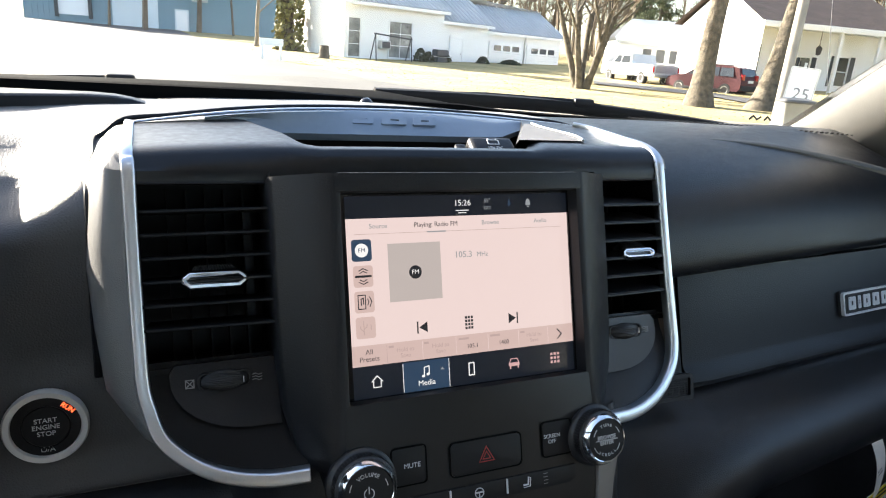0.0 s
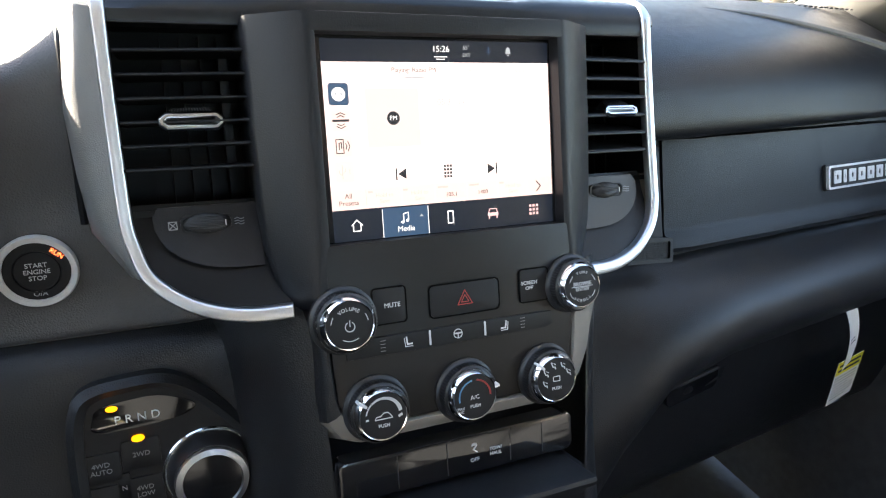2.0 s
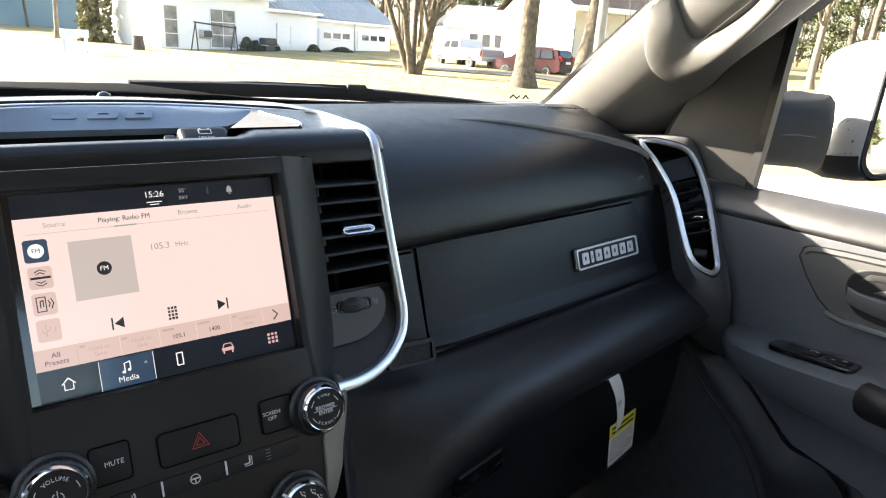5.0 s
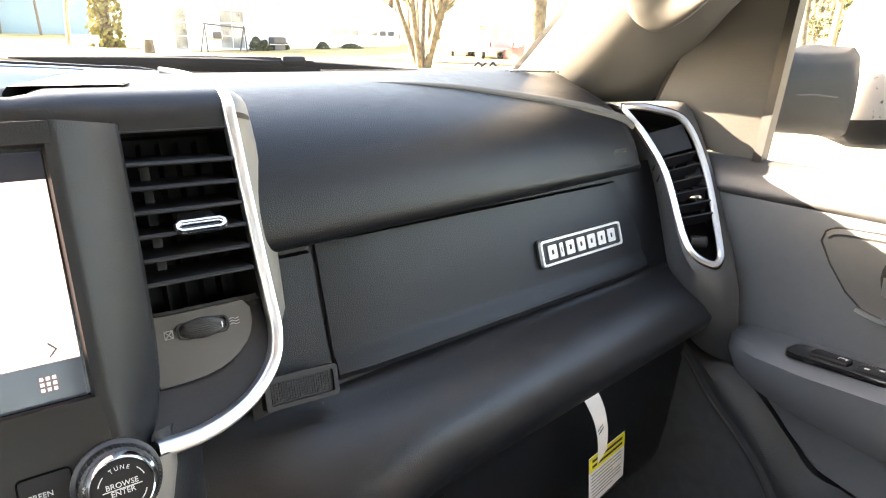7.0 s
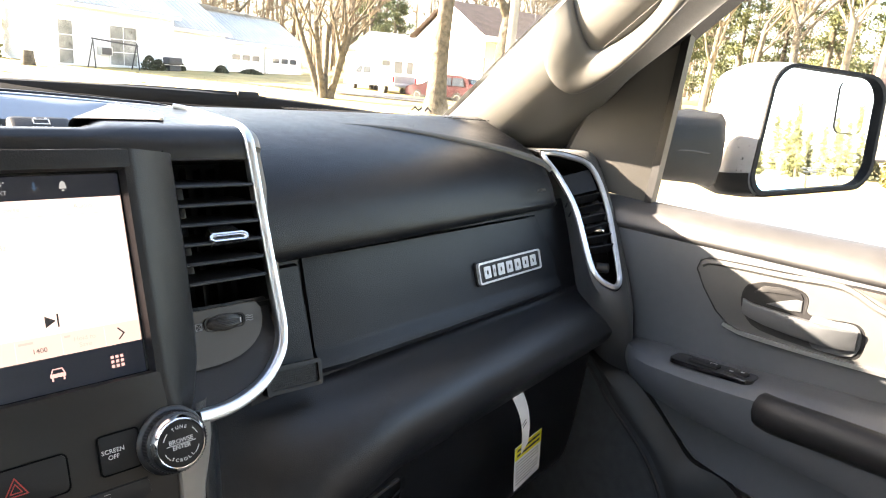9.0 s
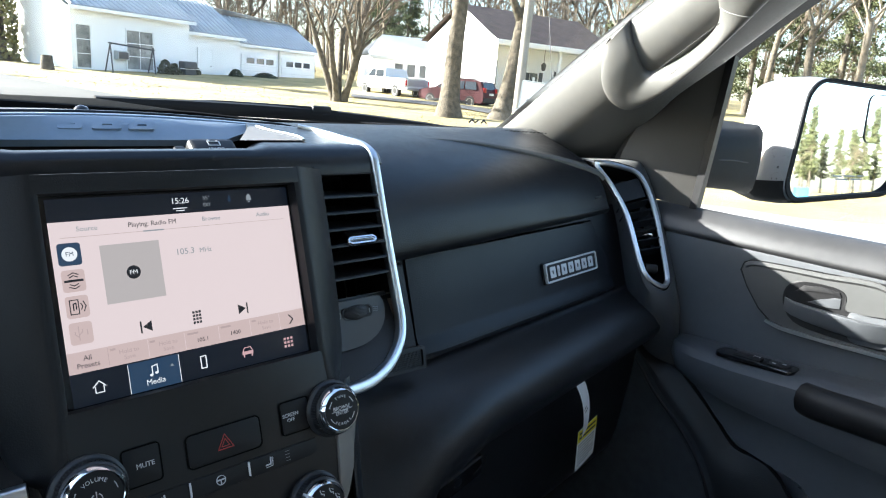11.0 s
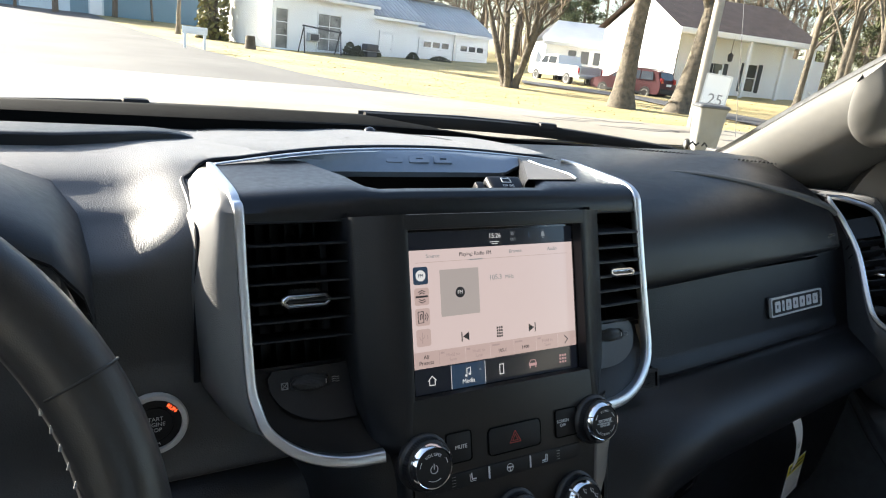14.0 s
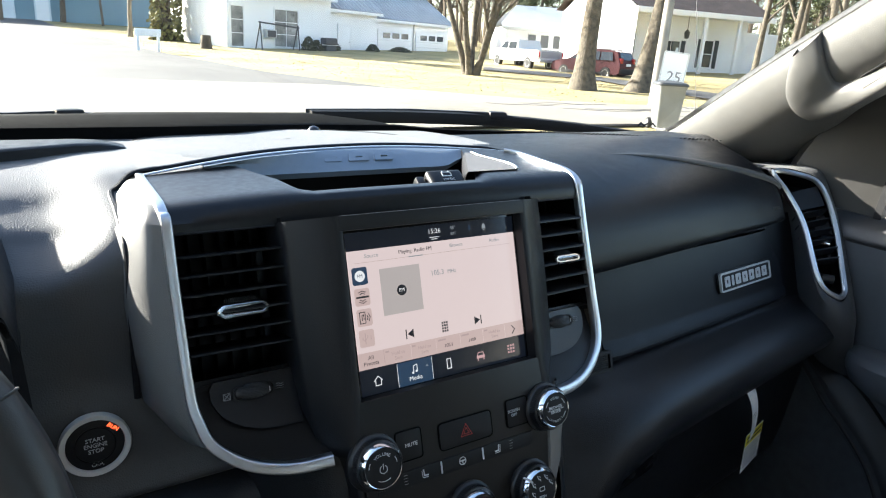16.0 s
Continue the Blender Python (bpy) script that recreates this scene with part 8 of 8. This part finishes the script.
part("siding", clapboards(M1, 0.0, 8.4, 0, 4.0), SIDING, h1, "white lapped boards")
part("wall", moved(box(8.4, 13.7, 0.9, 9.5, -0.4, 3.45), M1), SIDING, h1, "white wall of the entry")
part("siding", clapboards(M1, 8.4, 13.7, 0, 3.45, 0.9), SIDING, h1, "white lapped boards")
part("wall", moved(box(13.7, 23.2, 1.8, 9.5, -0.4, 3.1), M1), SIDING, h1, "white garage wall")
part("siding", clapboards(M1, 13.7, 23.2, 0, 3.1, 1.8), SIDING, h1, "white lapped boards")
gable = bmesh.new()
q = [gable.verts.new(p) for p in ((-0.01, 0, 4.0), (-0.01, 9.5, 4.0), (-0.01, 4.9, 6.2))]
gable.faces.new(q)
q2 = [gable.verts.new((0.2, v.co.y, v.co.z)) for v in q]
gable.faces.new(q2[::-1])
for i in range(3):
    gable.faces.new((q[i], q[(i + 1) % 3], q2[(i + 1) % 3], q2[i]))
part("gable", moved(gable, M1), SIDING, h1)
ribbed_roof(M1, -0.35, 8.6, -0.55, 3.95, 4.9, 6.35, h1)
ribbed_roof(M1, 8.6, 13.9, 0.35, 3.35, 4.9, 6.0, h1)
ribbed_roof(M1, 13.9, 23.6, 1.35, 3.0, 5.2, 5.2, h1)
part("roof", moved(loft([[(-0.35, 4.9, 6.35), (23.6, 4.9, 5.3)], [(-0.35, 10.1, 3.9), (23.6, 10.1, 3.2)]]), M1), METALROOF, h1)
for u0, u1, y, z in ((-0.35, 8.6, -0.56, 3.88), (8.6, 13.9, 0.34, 3.28), (13.9, 23.6, 1.34, 2.93)):
    part("fascia", moved(box(u0, u1, y, y + 0.06, z - 0.14, z + 0.06), M1), SIDING, h1, "white eave board")
window(M1, 0.75, 0.35, 0.9, 2.55, h1, 1, 3, glass=CURTAIN)
window(M1, 4.55, 0.45, 1.9, 2.45, h1, 2, 3, glass=CURTAIN)
dr = part("door", moved(box(9.9, 11.0, 0.80, 0.95, 0.05, 2.15, 0.02), M1), SIDING, h1, "white panelled door")
part("door_frame", moved(joined(box(9.72, 9.9, 0.78, 0.95, 0.05, 2.3), box(11.0, 11.18, 0.78, 0.95, 0.05, 2.3), box(9.72, 11.18, 0.78, 0.95, 2.15, 2.35)), M1), SIDING, h1)
part("handle", moved(box(10.85, 10.92, 0.74, 0.82, 1.0, 1.08, 0.01), M1), DARKIRON, dr)
for u0 in (14.6, 19.0):
    gd = part("garage_door", moved(box(u0, u0 + 3.9, 1.70, 1.78, 0.02, 2.25, 0.01), M1), SIDING, h1, "white sectional garage door")
    for j in range(4):
        part("seam", moved(box(u0, u0 + 3.9, 1.695, 1.70, 0.5 + j * 0.44, 0.52 + j * 0.44), M1), STEEL, gd)
    for i in range(3):
        part("pane", moved(box(u0 + 0.55 + i * 1.05, u0 + 1.35 + i * 1.05, 1.685, 1.70, 1.55, 1.98), M1), DARKGLASS, gd, "dark door pane")
part("downpipe", moved(box(18.68, 18.80, 1.66, 1.78, 0, 2.95, 0.02), M1), STEEL, h1)
part("chimney", moved(box(4.4, 5.6, 5.0, 5.8, 5.6, 7.3, 0.03), M1), BRICK, h1, "brick chimney")
part("chimney_cap", moved(box(3.9, 4.4, 4.95, 5.85, 5.6, 7.1, 0.03), M1), SIDING, h1, "pale chimney side")
part("foundation", moved(box(-0.02, 23.2, 0.02, 9.4, -0.8, 0.02), M1), CONCRETE, h1)
ac = thing("window_air_conditioner", "boxy window air conditioner on the white wall", "air conditioner", (0, 0, 0))
part("case", moved(box(2.7, 3.5, -0.45, -0.03, 1.0, 1.55, 0.03), M1), STEEL, ac)
part("grille", moved(box(2.78, 3.42, -0.47, -0.45, 1.07, 1.48), M1), DARKIRON, ac)
sw = thing("swing_frame", "dark metal swing frame before the white house", "swing frame", (0, 0, 0))
for u in (1.3, 4.2):
    part("leg", moved(sweep([(u - 0.1, -2.3, -0.2), (u, -1.9, 1.9)], oval(0.04, 0.04, 8), (0, 1, 0)), M1), DARKIRON, sw)
    part("leg", moved(sweep([(u - 0.1, -1.3, -0.2), (u, -1.9, 1.9)], oval(0.04, 0.04, 8), (0, 1, 0)), M1), DARKIRON, sw)
part("beam", moved(sweep([(1.2, -1.9, 1.95), (4.3, -1.9, 1.75)], oval(0.05, 0.05, 8), (0, 1, 0)), M1), DARKIRON, sw)
gr = thing("barbecue_grill", "dark covered barbecue grill beside the house", "grill", (0, 0, 0))
part("hood", moved(box(7.0, 8.1, -1.3, -0.6, 0.75, 1.25, 0.12, 3), M1), DARKIRON, gr)
part("cart", moved(box(7.1, 8.0, -1.25, -0.65, -0.2, 0.72, 0.03), M1), SHUTTER, gr)
part("shelf", moved(box(6.6, 8.5, -1.2, -0.7, 0.72, 0.78, 0.01), M1), STEEL, gr)
for i, (u, h, w) in enumerate(((5.5, 0.9, 0.7), (6.2, 0.7, 0.6), (12.2, 0.5, 0.7), (15.2, 0.35, 1.2), (8.6, 0.5, 0.5))):
    p = M1 @ Vector((u, -1.3 if u < 8 else -0.4, 0))
    cone_shrub(Vector((p.x, p.y, ground_z(p.x, p.y))), h, w, 500 + i, "low dark shrub by the house wall", SHRUB, "shrub", 420, 0.09, 0.4)
stump = gp(13.4, 44)
solid("tree_stump", moved(lathe([(0.42, -0.2), (0.36, 0.1), (0.31, 0.45), (0.29, 0.75), (0.27, 0.78), (0.01, 0.79)], 16), Matrix.Translation(stump)), BARK, "dark old tree stump on the lawn", "stump")

# far blue barn
b0 = gp(-8, 82)
MB = frame_at((b0.x, b0.y, b0.z - 0.2), (1.0, -0.12))
barn = thing("barn", "large blue metal barn with pale doors", "barn", (0, 0, 0))
part("wall", moved(box(0, 30, 0, 14, -1, 7.5), MB), BLUEWALL, barn, "blue ribbed metal wall")
for i in range(58):
    part("rib", moved(box(0.2 + i * 0.52, 0.27 + i * 0.52, -0.05, 0.0, 0, 7.5), MB), BLUEWALL, barn)
part("pale_bay", moved(box(8.2, 12.6, -0.12, 0.0, 0, 7.5), MB), PALEWALL, barn, "pale grey bay")
part("door", moved(box(14.4, 15.5, -0.14, 0.0, 0.05, 2.15), MB), SIDING, barn, "white door")
part("door_frame", moved(joined(box(14.25, 14.4, -0.16, 0, 0.05, 2.3), box(15.5, 15.65, -0.16, 0, 0.05, 2.3), box(14.25, 15.65, -0.16, 0, 2.15, 2.3)), MB), PALEWALL, barn)
part("dock_door", moved(box(3.2, 6.0, -0.14, 0, 0.9, 3.4), MB), SIDING, barn, "white dock door")
part("dock_frame", moved(joined(box(2.9, 3.2, -0.4, 0, 0.6, 3.8), box(6.0, 6.3, -0.4, 0, 0.6, 3.8), box(2.9, 6.3, -0.4, 0, 3.4, 3.8)), MB), SHUTTER, barn)
part("wall_box", moved(box(16.0, 17.6, -0.4, 0, 3.2, 4.3), MB), STEEL, barn)
part("roof", moved(loft([[(-0.4, -0.4, 7.5), (30.4, -0.4, 7.5)], [(-0.4, 7, 9.6), (30.4, 7, 9.6)], [(-0.4, 14.4, 7.5), (30.4, 14.4, 7.5)]]), MB), METALROOF, barn)
# low white board on posts
b1 = gp(9.2, 38)
MS = frame_at((b1.x, b1.y, b1.z), (0.97, -0.1))
bd = thing("board_sign", "low white board on two posts by the street", "sign board", (0, 0, 0))
part("board", moved(box(-0.62, 0.62, -0.05, 0.05, 0.75, 1.12, 0.02), MS), SIGNWHITE, bd)
for u in (-0.48, 0.48):
    part("post", moved(box(u - 0.07, u + 0.07, -0.06, 0.06, -0.1, 0.98, 0.01), MS), SIGNWHITE, bd)

# house with columns
h2o = gp(48.0, 48)
M2 = frame_at((h2o.x, h2o.y, h2o.z - 0.15), (0.975, -0.22))
h2 = thing("porch_house", "white house with columned porch and dark shutters", "house", (0, 0, 0))
part("wall", moved(box(0, 11, 1.6, 10, -0.4, 4.3), M2), SIDING, h2, "white wall")
part("siding", clapboards(M2, 0, 11, 0, 4.3, 1.6), SIDING, h2, "white lapped boards")
part("gable_wall", moved(loft([[(0, 0, -0.4), (0, 10, -0.4)], [(0, 0, 4.3), (0, 10, 4.3)], [(0, 4.6, 6.6), (0, 5.4, 6.6)]]), M2), SIDING, h2)
part("roof", moved(loft([[(-0.4, -0.5, 4.35), (11.5, -0.5, 4.35)], [(-0.4, 5.0, 7.0), (11.5, 5.0, 7.0)], [(-0.4, 10.5, 4.35), (11.5, 10.5, 4.35)]]), M2), SHINGLE, h2, "brown shingle roof")
part("eave", moved(box(-0.4, 11.5, -0.55, -0.3, 4.0, 4.35, 0.02), M2), SIDING, h2)
part("porch_ceiling", moved(box(0, 11.3, -0.3, 1.6, 4.05, 4.12), M2), SIDING, h2)
part("porch_floor", moved(box(0, 11.3, -0.3, 1.6, -0.3, 0.06), M2), CONCRETE, h2)
for u in (2.4, 5.6, 8.6, 11.1):
    part("column", moved(box(u - 0.11, u + 0.11, -0.28, -0.06, 0.05, 4.05, 0.02), M2), SIDING, h2, "square white column")
window(M2, 4.3, 0.7, 1.5, 1.7, h2, 2, 2, 1.56, None, True)
window(M2, 7.6, 0.7, 0.9, 1.9, h2, 1, 2, 1.56, None, True)
window(M2, 3.4, 3.2, 0.6, 0.5, h2, 1, 1, 1.56)
part("shutter", moved(box(0.75, 1.15, 1.50, 1.58, 1.2, 3.0), M2), SHUTTER, h2, "dark shutter")
dd = part("door", moved(box(2.2, 3.1, 1.5, 1.58, 0.05, 2.15), M2), SHUTTER, h2, "dark front door")
lt = thing("porch_lantern", "dark lantern hanging over the porch", "lantern", (0, 0, 0))
part("chain", moved(sweep([(4.6, 0.4, 4.1), (4.6, 0.4, 3.1)], oval(0.02, 0.02, 6), (1, 0, 0)), M2), DARKIRON, lt)
part("lamp", moved(lathe([(0.05, 0.55), (0.22, 0.40), (0.20, 0.36), (0.15, 0.0), (0.04, -0.05)], 6), M2 @ pose(4.6, 0.4, 2.6)), DARKIRON, lt)
part("shed_wing", moved(box(11.0, 14.5, 2.0, 8, -0.4, 3.4), M2), SIDING, h2)
fence = thing("porch_rail", "white porch rail at the end of the house", "rail", (0, 0, 0))
for i in range(4):
    part("post", moved(box(11.6 + i * 0.9, 11.7 + i * 0.9, -0.25, -0.15, -0.3, 1.1), M2), SIDING, fence)
part("top_rail", moved(box(11.5, 14.5, -0.27, -0.13, 1.05, 1.15), M2), SIDING, fence)

# low white garage behind the cars
g0 = gp(37.6, 60)
M3 = frame_at((g0.x, g0.y, g0.z - 0.1), (0.90, -0.42))
g3 = thing("low_garage", "low white outbuilding with a row of windows", "garage", (0, 0, 0))
part("wall", moved(box(0, 8.5, 0, 6, -0.5, 2.6), M3), SIDING, g3)
part("roof", moved(loft([[(-0.4, -0.5, 2.6), (8.9, -0.5, 2.6)], [(-0.4, 0.2, 2.9), (8.9, 0.2, 2.9)], [(1.5, 3, 4.6), (6.8, 3, 4.6)], [(-0.4, 6.5, 2.6), (8.9, 6.5, 2.6)]]), M3), METALROOF, g3)
part("fascia", moved(box(-0.4, 8.9, -0.56, -0.48, 2.35, 2.62), M3), STEEL, g3)
for i in range(4):
    window(M3, 2.4 + i * 1.15, 1.0, 0.75, 1.1, g3, 1, 1)


# ---- vehicles ----
def wheel_of(parent, x, y, r, w=0.24):
    m = pose(x, y, r, 90, 0, 0)
    t = part("wheel", moved(lathe([(r * 0.62, -w / 2), (r * 0.95, -w / 2), (r, -w / 3), (r, w / 3), (r * 0.95, w / 2), (r * 0.62, w / 2)], 24), m), TYRE, parent, "black tyre")
    part("rim", moved(lathe([(r * 0.63, -w / 2 + 0.02), (r * 0.60, -w / 2 - 0.005), (r * 0.2, -w / 2 + 0.03), (0.02, -w / 2 + 0.03)], 20), m), ALLOY, t, "bright alloy rim")
    part("rim", moved(lathe([(r * 0.63, w / 2 - 0.02), (r * 0.60, w / 2 + 0.005), (r * 0.2, w / 2 - 0.03), (0.02, w / 2 - 0.03)], 20), m), ALLOY, t, "bright alloy rim")


def car_body(side, width, tumble=0.16, belt=0.95):
    """A body from its side outline, narrowing above the belt line."""
    rows = []
    for s, k in ((-1, 1.0), (-0.94, 1.0), (0.94, 1.0), (1, 1.0)):
        row = []
        for x, z in side:
            inset = tumble * max(0, z - belt) / 0.8 if abs(s) > 0.5 else 0
            e = 0.03 if abs(s) == 1 else 0
            row.append(Vector((x * (1 - e * 0.3), s * (width / 2 - inset), z - (0.03 if abs(s) < 1 and False else 0))))
        rows.append(row)
    bm = loft(rows, True, True)
    bmesh.ops.bevel(bm, geom=[e for e in bm.edges if e.calc_face_angle(0) > 0.5], offset=0.03, segments=2, affect="EDGES", clamp_overlap=True)
    return bm


def place(ob, p, yaw):
    ob.matrix_world = Matrix.Translation(p) @ pose(0, 0, 0, 0, 0, yaw)
    return ob


suv = thing("suv", "dark red parked sport utility vehicle", "car", (0, 0, 0))
side = [(2.3, 0.35), (2.38, 0.62), (2.3, 0.86), (1.75, 1.00), (1.15, 1.08), (0.35, 1.60), (-0.2, 1.70), (-1.5, 1.68), (-2.05, 1.58), (-2.28, 1.05), (-2.36, 0.85), (-2.34, 0.45), (-2.2, 0.32)]
part("body", car_body(side, 1.88), REDPAINT, suv, "dark red painted body")
for s in (-1, 1):
    for x0, x1, xt0, xt1 in ((0.95, 0.05, 0.36, 0.02), (-0.02, -0.95, -0.02, -0.92), (-1.02, -1.85, -1.0, -1.72)):
        part("side_window", loft([[Vector((x0, s * 0.945, 1.10)), Vector((x1, s * 0.945, 1.10))], [Vector((xt0, s * 0.85, 1.56)), Vector((xt1, s * 0.85, 1.56))], [Vector((xt0, s * 0.82, 1.55)), Vector((xt1, s * 0.82, 1.55))]]), DARKGLASS, suv, "dark side window")
    part("tail_lamp", moved(box(-2.36, -2.18, s * 0.72 - 0.14, s * 0.72 + 0.14, 0.95, 1.25, 0.03), pose(0.02, 0, 0)), LAMPRED, suv, "red tail lamp")
    part("sill", box(-1.4, 1.4, s * 0.93 - 0.03, s * 0.93 + 0.03, 0.28, 0.42, 0.02), TYRE, suv)
    part("roof_rail", box(-1.6, 0.2, s * 0.70 - 0.02, s * 0.70 + 0.02, 1.69, 1.74, 0.01), DARKIRON, suv)
part("rear_window", loft([[Vector((-2.26, -0.72, 1.16)), Vector((-2.26, 0.72, 1.16))], [Vector((-2.09, -0.66, 1.56)), Vector((-2.09, 0.66, 1.56))]]), DARKGLASS, suv, "dark rear window")
part("plate_bar", box(-2.40, -2.36, -0.26, 0.26, 0.82, 0.95), SIGNWHITE, suv, "blank plate")
part("bumper", box(-2.44, -2.25, -0.90, 0.90, 0.38, 0.66, 0.04), TYRE, suv, "dark bumper")
for x in (1.45, -1.42):
    for s in (-1, 1):
        wheel_of(suv, x, s * 0.83, 0.36)
sp_ = gp(45.0, 42.0)
place(suv, sp_ + Vector((0, 0, -0.25)), 104)

pick = thing("pickup_truck", "white parked pickup truck on the drive", "pickup", (0, 0, 0))
side = [(2.7, 0.5), (2.78, 0.75), (2.7, 1.12), (1.55, 1.22), (0.95, 1.76), (0.5, 1.84), (-0.45, 1.82), (-0.62, 1.24), (-2.85, 1.22), (-2.9, 0.7), (-2.8, 0.55)]
part("body", car_body(side, 1.95, 0.14, 1.15), WHITEPAINT, pick, "white painted body")
for s in (-1, 1):
    for x0, x1, xt0, xt1 in ((1.38, 0.55, 0.95, 0.55), (0.45, -0.45, 0.45, -0.38)):
        part("side_window", loft([[Vector((x0, s * 0.982, 1.26)), Vector((x1, s * 0.982, 1.26))], [Vector((xt0, s * 0.90, 1.70)), Vector((xt1, s * 0.90, 1.70))], [Vector((xt0, s * 0.86, 1.69)), Vector((xt1, s * 0.86, 1.69))]]), DARKGLASS, pick, "dark side window")
    part("tail_lamp", box(-2.93, -2.85, s * 0.90 - 0.035, s * 0.90 + 0.045, 0.8, 1.15, 0.02), LAMPRED, pick)
part("bed_floor", box(-2.75, -0.7, -0.8, 0.8, 1.215, 1.24), TYRE, pick)
part("tailgate_seam", box(-2.915, -2.90, -0.75, 0.75, 0.78, 1.18), STEEL, pick)
part("bumper", box(-3.02, -2.86, -0.93, 0.93, 0.5, 0.68, 0.03), STEEL, pick, "chrome bumper")
for x in (1.75, -1.8):
    for s in (-1, 1):
        wheel_of(pick, x, s * 0.86, 0.40, 0.27)
place(pick, gp(39.3, 45.5) + Vector((0, 0, -0.15)), 86)

# ---- street furniture ----
b = gp(51.3, 16.6)
MBN = Matrix.Translation(b) @ pose(0, 0, 0, 0, 0, -35)
wb = thing("wheeled_bin", "grey wheeled rubbish bin on the verge", "rubbish bin", (0, 0, 0))
rows = []
for z, w, d in ((0.03, 0.24, 0.24), (0.10, 0.255, 0.26), (0.6, 0.29, 0.31), (0.96, 0.315, 0.35), (1.0, 0.335, 0.37), (1.03, 0.335, 0.37)):
    rows.append([Vector((x * 2 * w, y * 2 * d, z)) for x, y in rounded(1, 1, 0.12, 3)])
part("body", moved(loft(rows, True, True), MBN), GREYBIN, wb, "tapered grey body")
rows = []
for z, k in ((1.03, 1.0), (1.06, 1.02), (1.10, 0.95), (1.13, 0.6), (1.135, 0.02)):
    rows.append([Vector((x * 0.70 * k, y * 0.78 * k, z)) for x, y in rounded(1, 1, 0.12, 3)])
part("lid", moved(loft(rows, True), MBN), BINLID, wb, "dark hinged lid")
part("handle", moved(sweep([(-0.3, 0.40, 1.02), (-0.28, 0.47, 1.04), (0.28, 0.47, 1.04), (0.3, 0.40, 1.02)], oval(0.018, 0.018, 8), (0, 0, 1)), MBN), BINLID, wb)
for s in (-1, 1):
    w = part("wheel", moved(lathe([(0.06, -0.035), (0.125, -0.035), (0.13, 0.0), (0.125, 0.035), (0.06, 0.035)], 20), MBN @ pose(s * 0.31, 0.24, 0.13, 0, 90, 0)), TYRE, wb)
    part("hub", moved(lathe([(0.085, -0.038), (0.08, -0.045), (0.02, -0.042)], 12), MBN @ pose(s * 0.31, 0.24, 0.13, 0, 90, 0)), ALLOY, w)
ss = gp(51.4, 17.4)
MSN = Matrix.Translation(ss) @ pose(0, 0, 0, 90, 0, -52)
sn = thing("speed_sign", "white speed limit sign on a steel post", "road sign", (0, 0, 0))
part("sheet", moved(plate(rounded(0.60, 0.76, 0.04), 0, 0.006), MSN @ pose(0, 1.42, 0.03, 0, 0, -4)), SIGNWHITE, sn)
part("digits", moved(words("25", 0.36, pose(0, 0, 0, 0, 0, 0), 0.001), MSN @ pose(0.02, 1.20, 0.038, 0, 0, -4)), DIM, sn, "grey digits")
part("border", ringplate(rounded(0.57, 0.73, 0.035), rounded(0.545, 0.705, 0.03), 0.006, 0.0075, MSN @ pose(0, 1.42, 0.03, 0, 0, -4)), BARS, sn)
part("post", moved(box(-0.03, 0.03, -0.1, 1.9, -0.02, 0.02), MSN), STEEL, sn, "steel post")
up = gp(50.2, 24)
pl = thing("utility_pole", "pale weathered wooden utility pole with a guy wire", "utility pole", (0, 0, 0))
part("pole", moved(lathe([(0.17, -0.3), (0.16, 3), (0.13, 9.5), (0.02, 9.52)], 14), Matrix.Translation(up) @ pose(0, 0, 0, 0, 1.2, 0)), POLEWOOD, pl)
part("crossarm", moved(box(-1.1, 1.1, -0.06, 0.06, 8.6, 8.75, 0.01), Matrix.Translation(up)), POLEWOOD, pl)
part("guy_wire", sweep([up + Vector((0.1, 0, 8.8)), gp(53.6, 22.5)], oval(0.009, 0.009, 6), (1, 0, 0)), DARKIRON, pl, "thin steel wire")
up2 = gp(77.3, 30)
pl2 = thing("utility_pole", "slanting far utility pole beside the drive", "utility pole", (0, 0, 0))
part("pole", moved(lathe([(0.13, -0.3), (0.10, 8.0), (0.02, 8.02)], 12), Matrix.Translation(up2) @ pose(0, 0, 0, 0, 6, 0)), POLEWOOD, pl2)
h4 = gp(77.5, 45)
M4 = frame_at((h4.x, h4.y, h4.z - 0.2), (0.25, -0.97))
h4t = thing("far_house", "small pale house beyond the verge", "house", (0, 0, 0))
part("wall", moved(box(0, 8, 0, 6, -0.3, 2.7), M4), SIDING, h4t)
part("roof", moved(loft([[(-0.4, -0.4, 2.7), (8.4, -0.4, 2.7)], [(-0.4, 3, 4.6), (8.4, 3, 4.6)], [(-0.4, 6.4, 2.7), (8.4, 6.4, 2.7)]]), M4), SHINGLE, h4t)
window(M4, 2.2, 0.9, 1.0, 1.2, h4t, 2, 2)
window(M4, 5.6, 0.9, 1.0, 1.2, h4t, 2, 2)
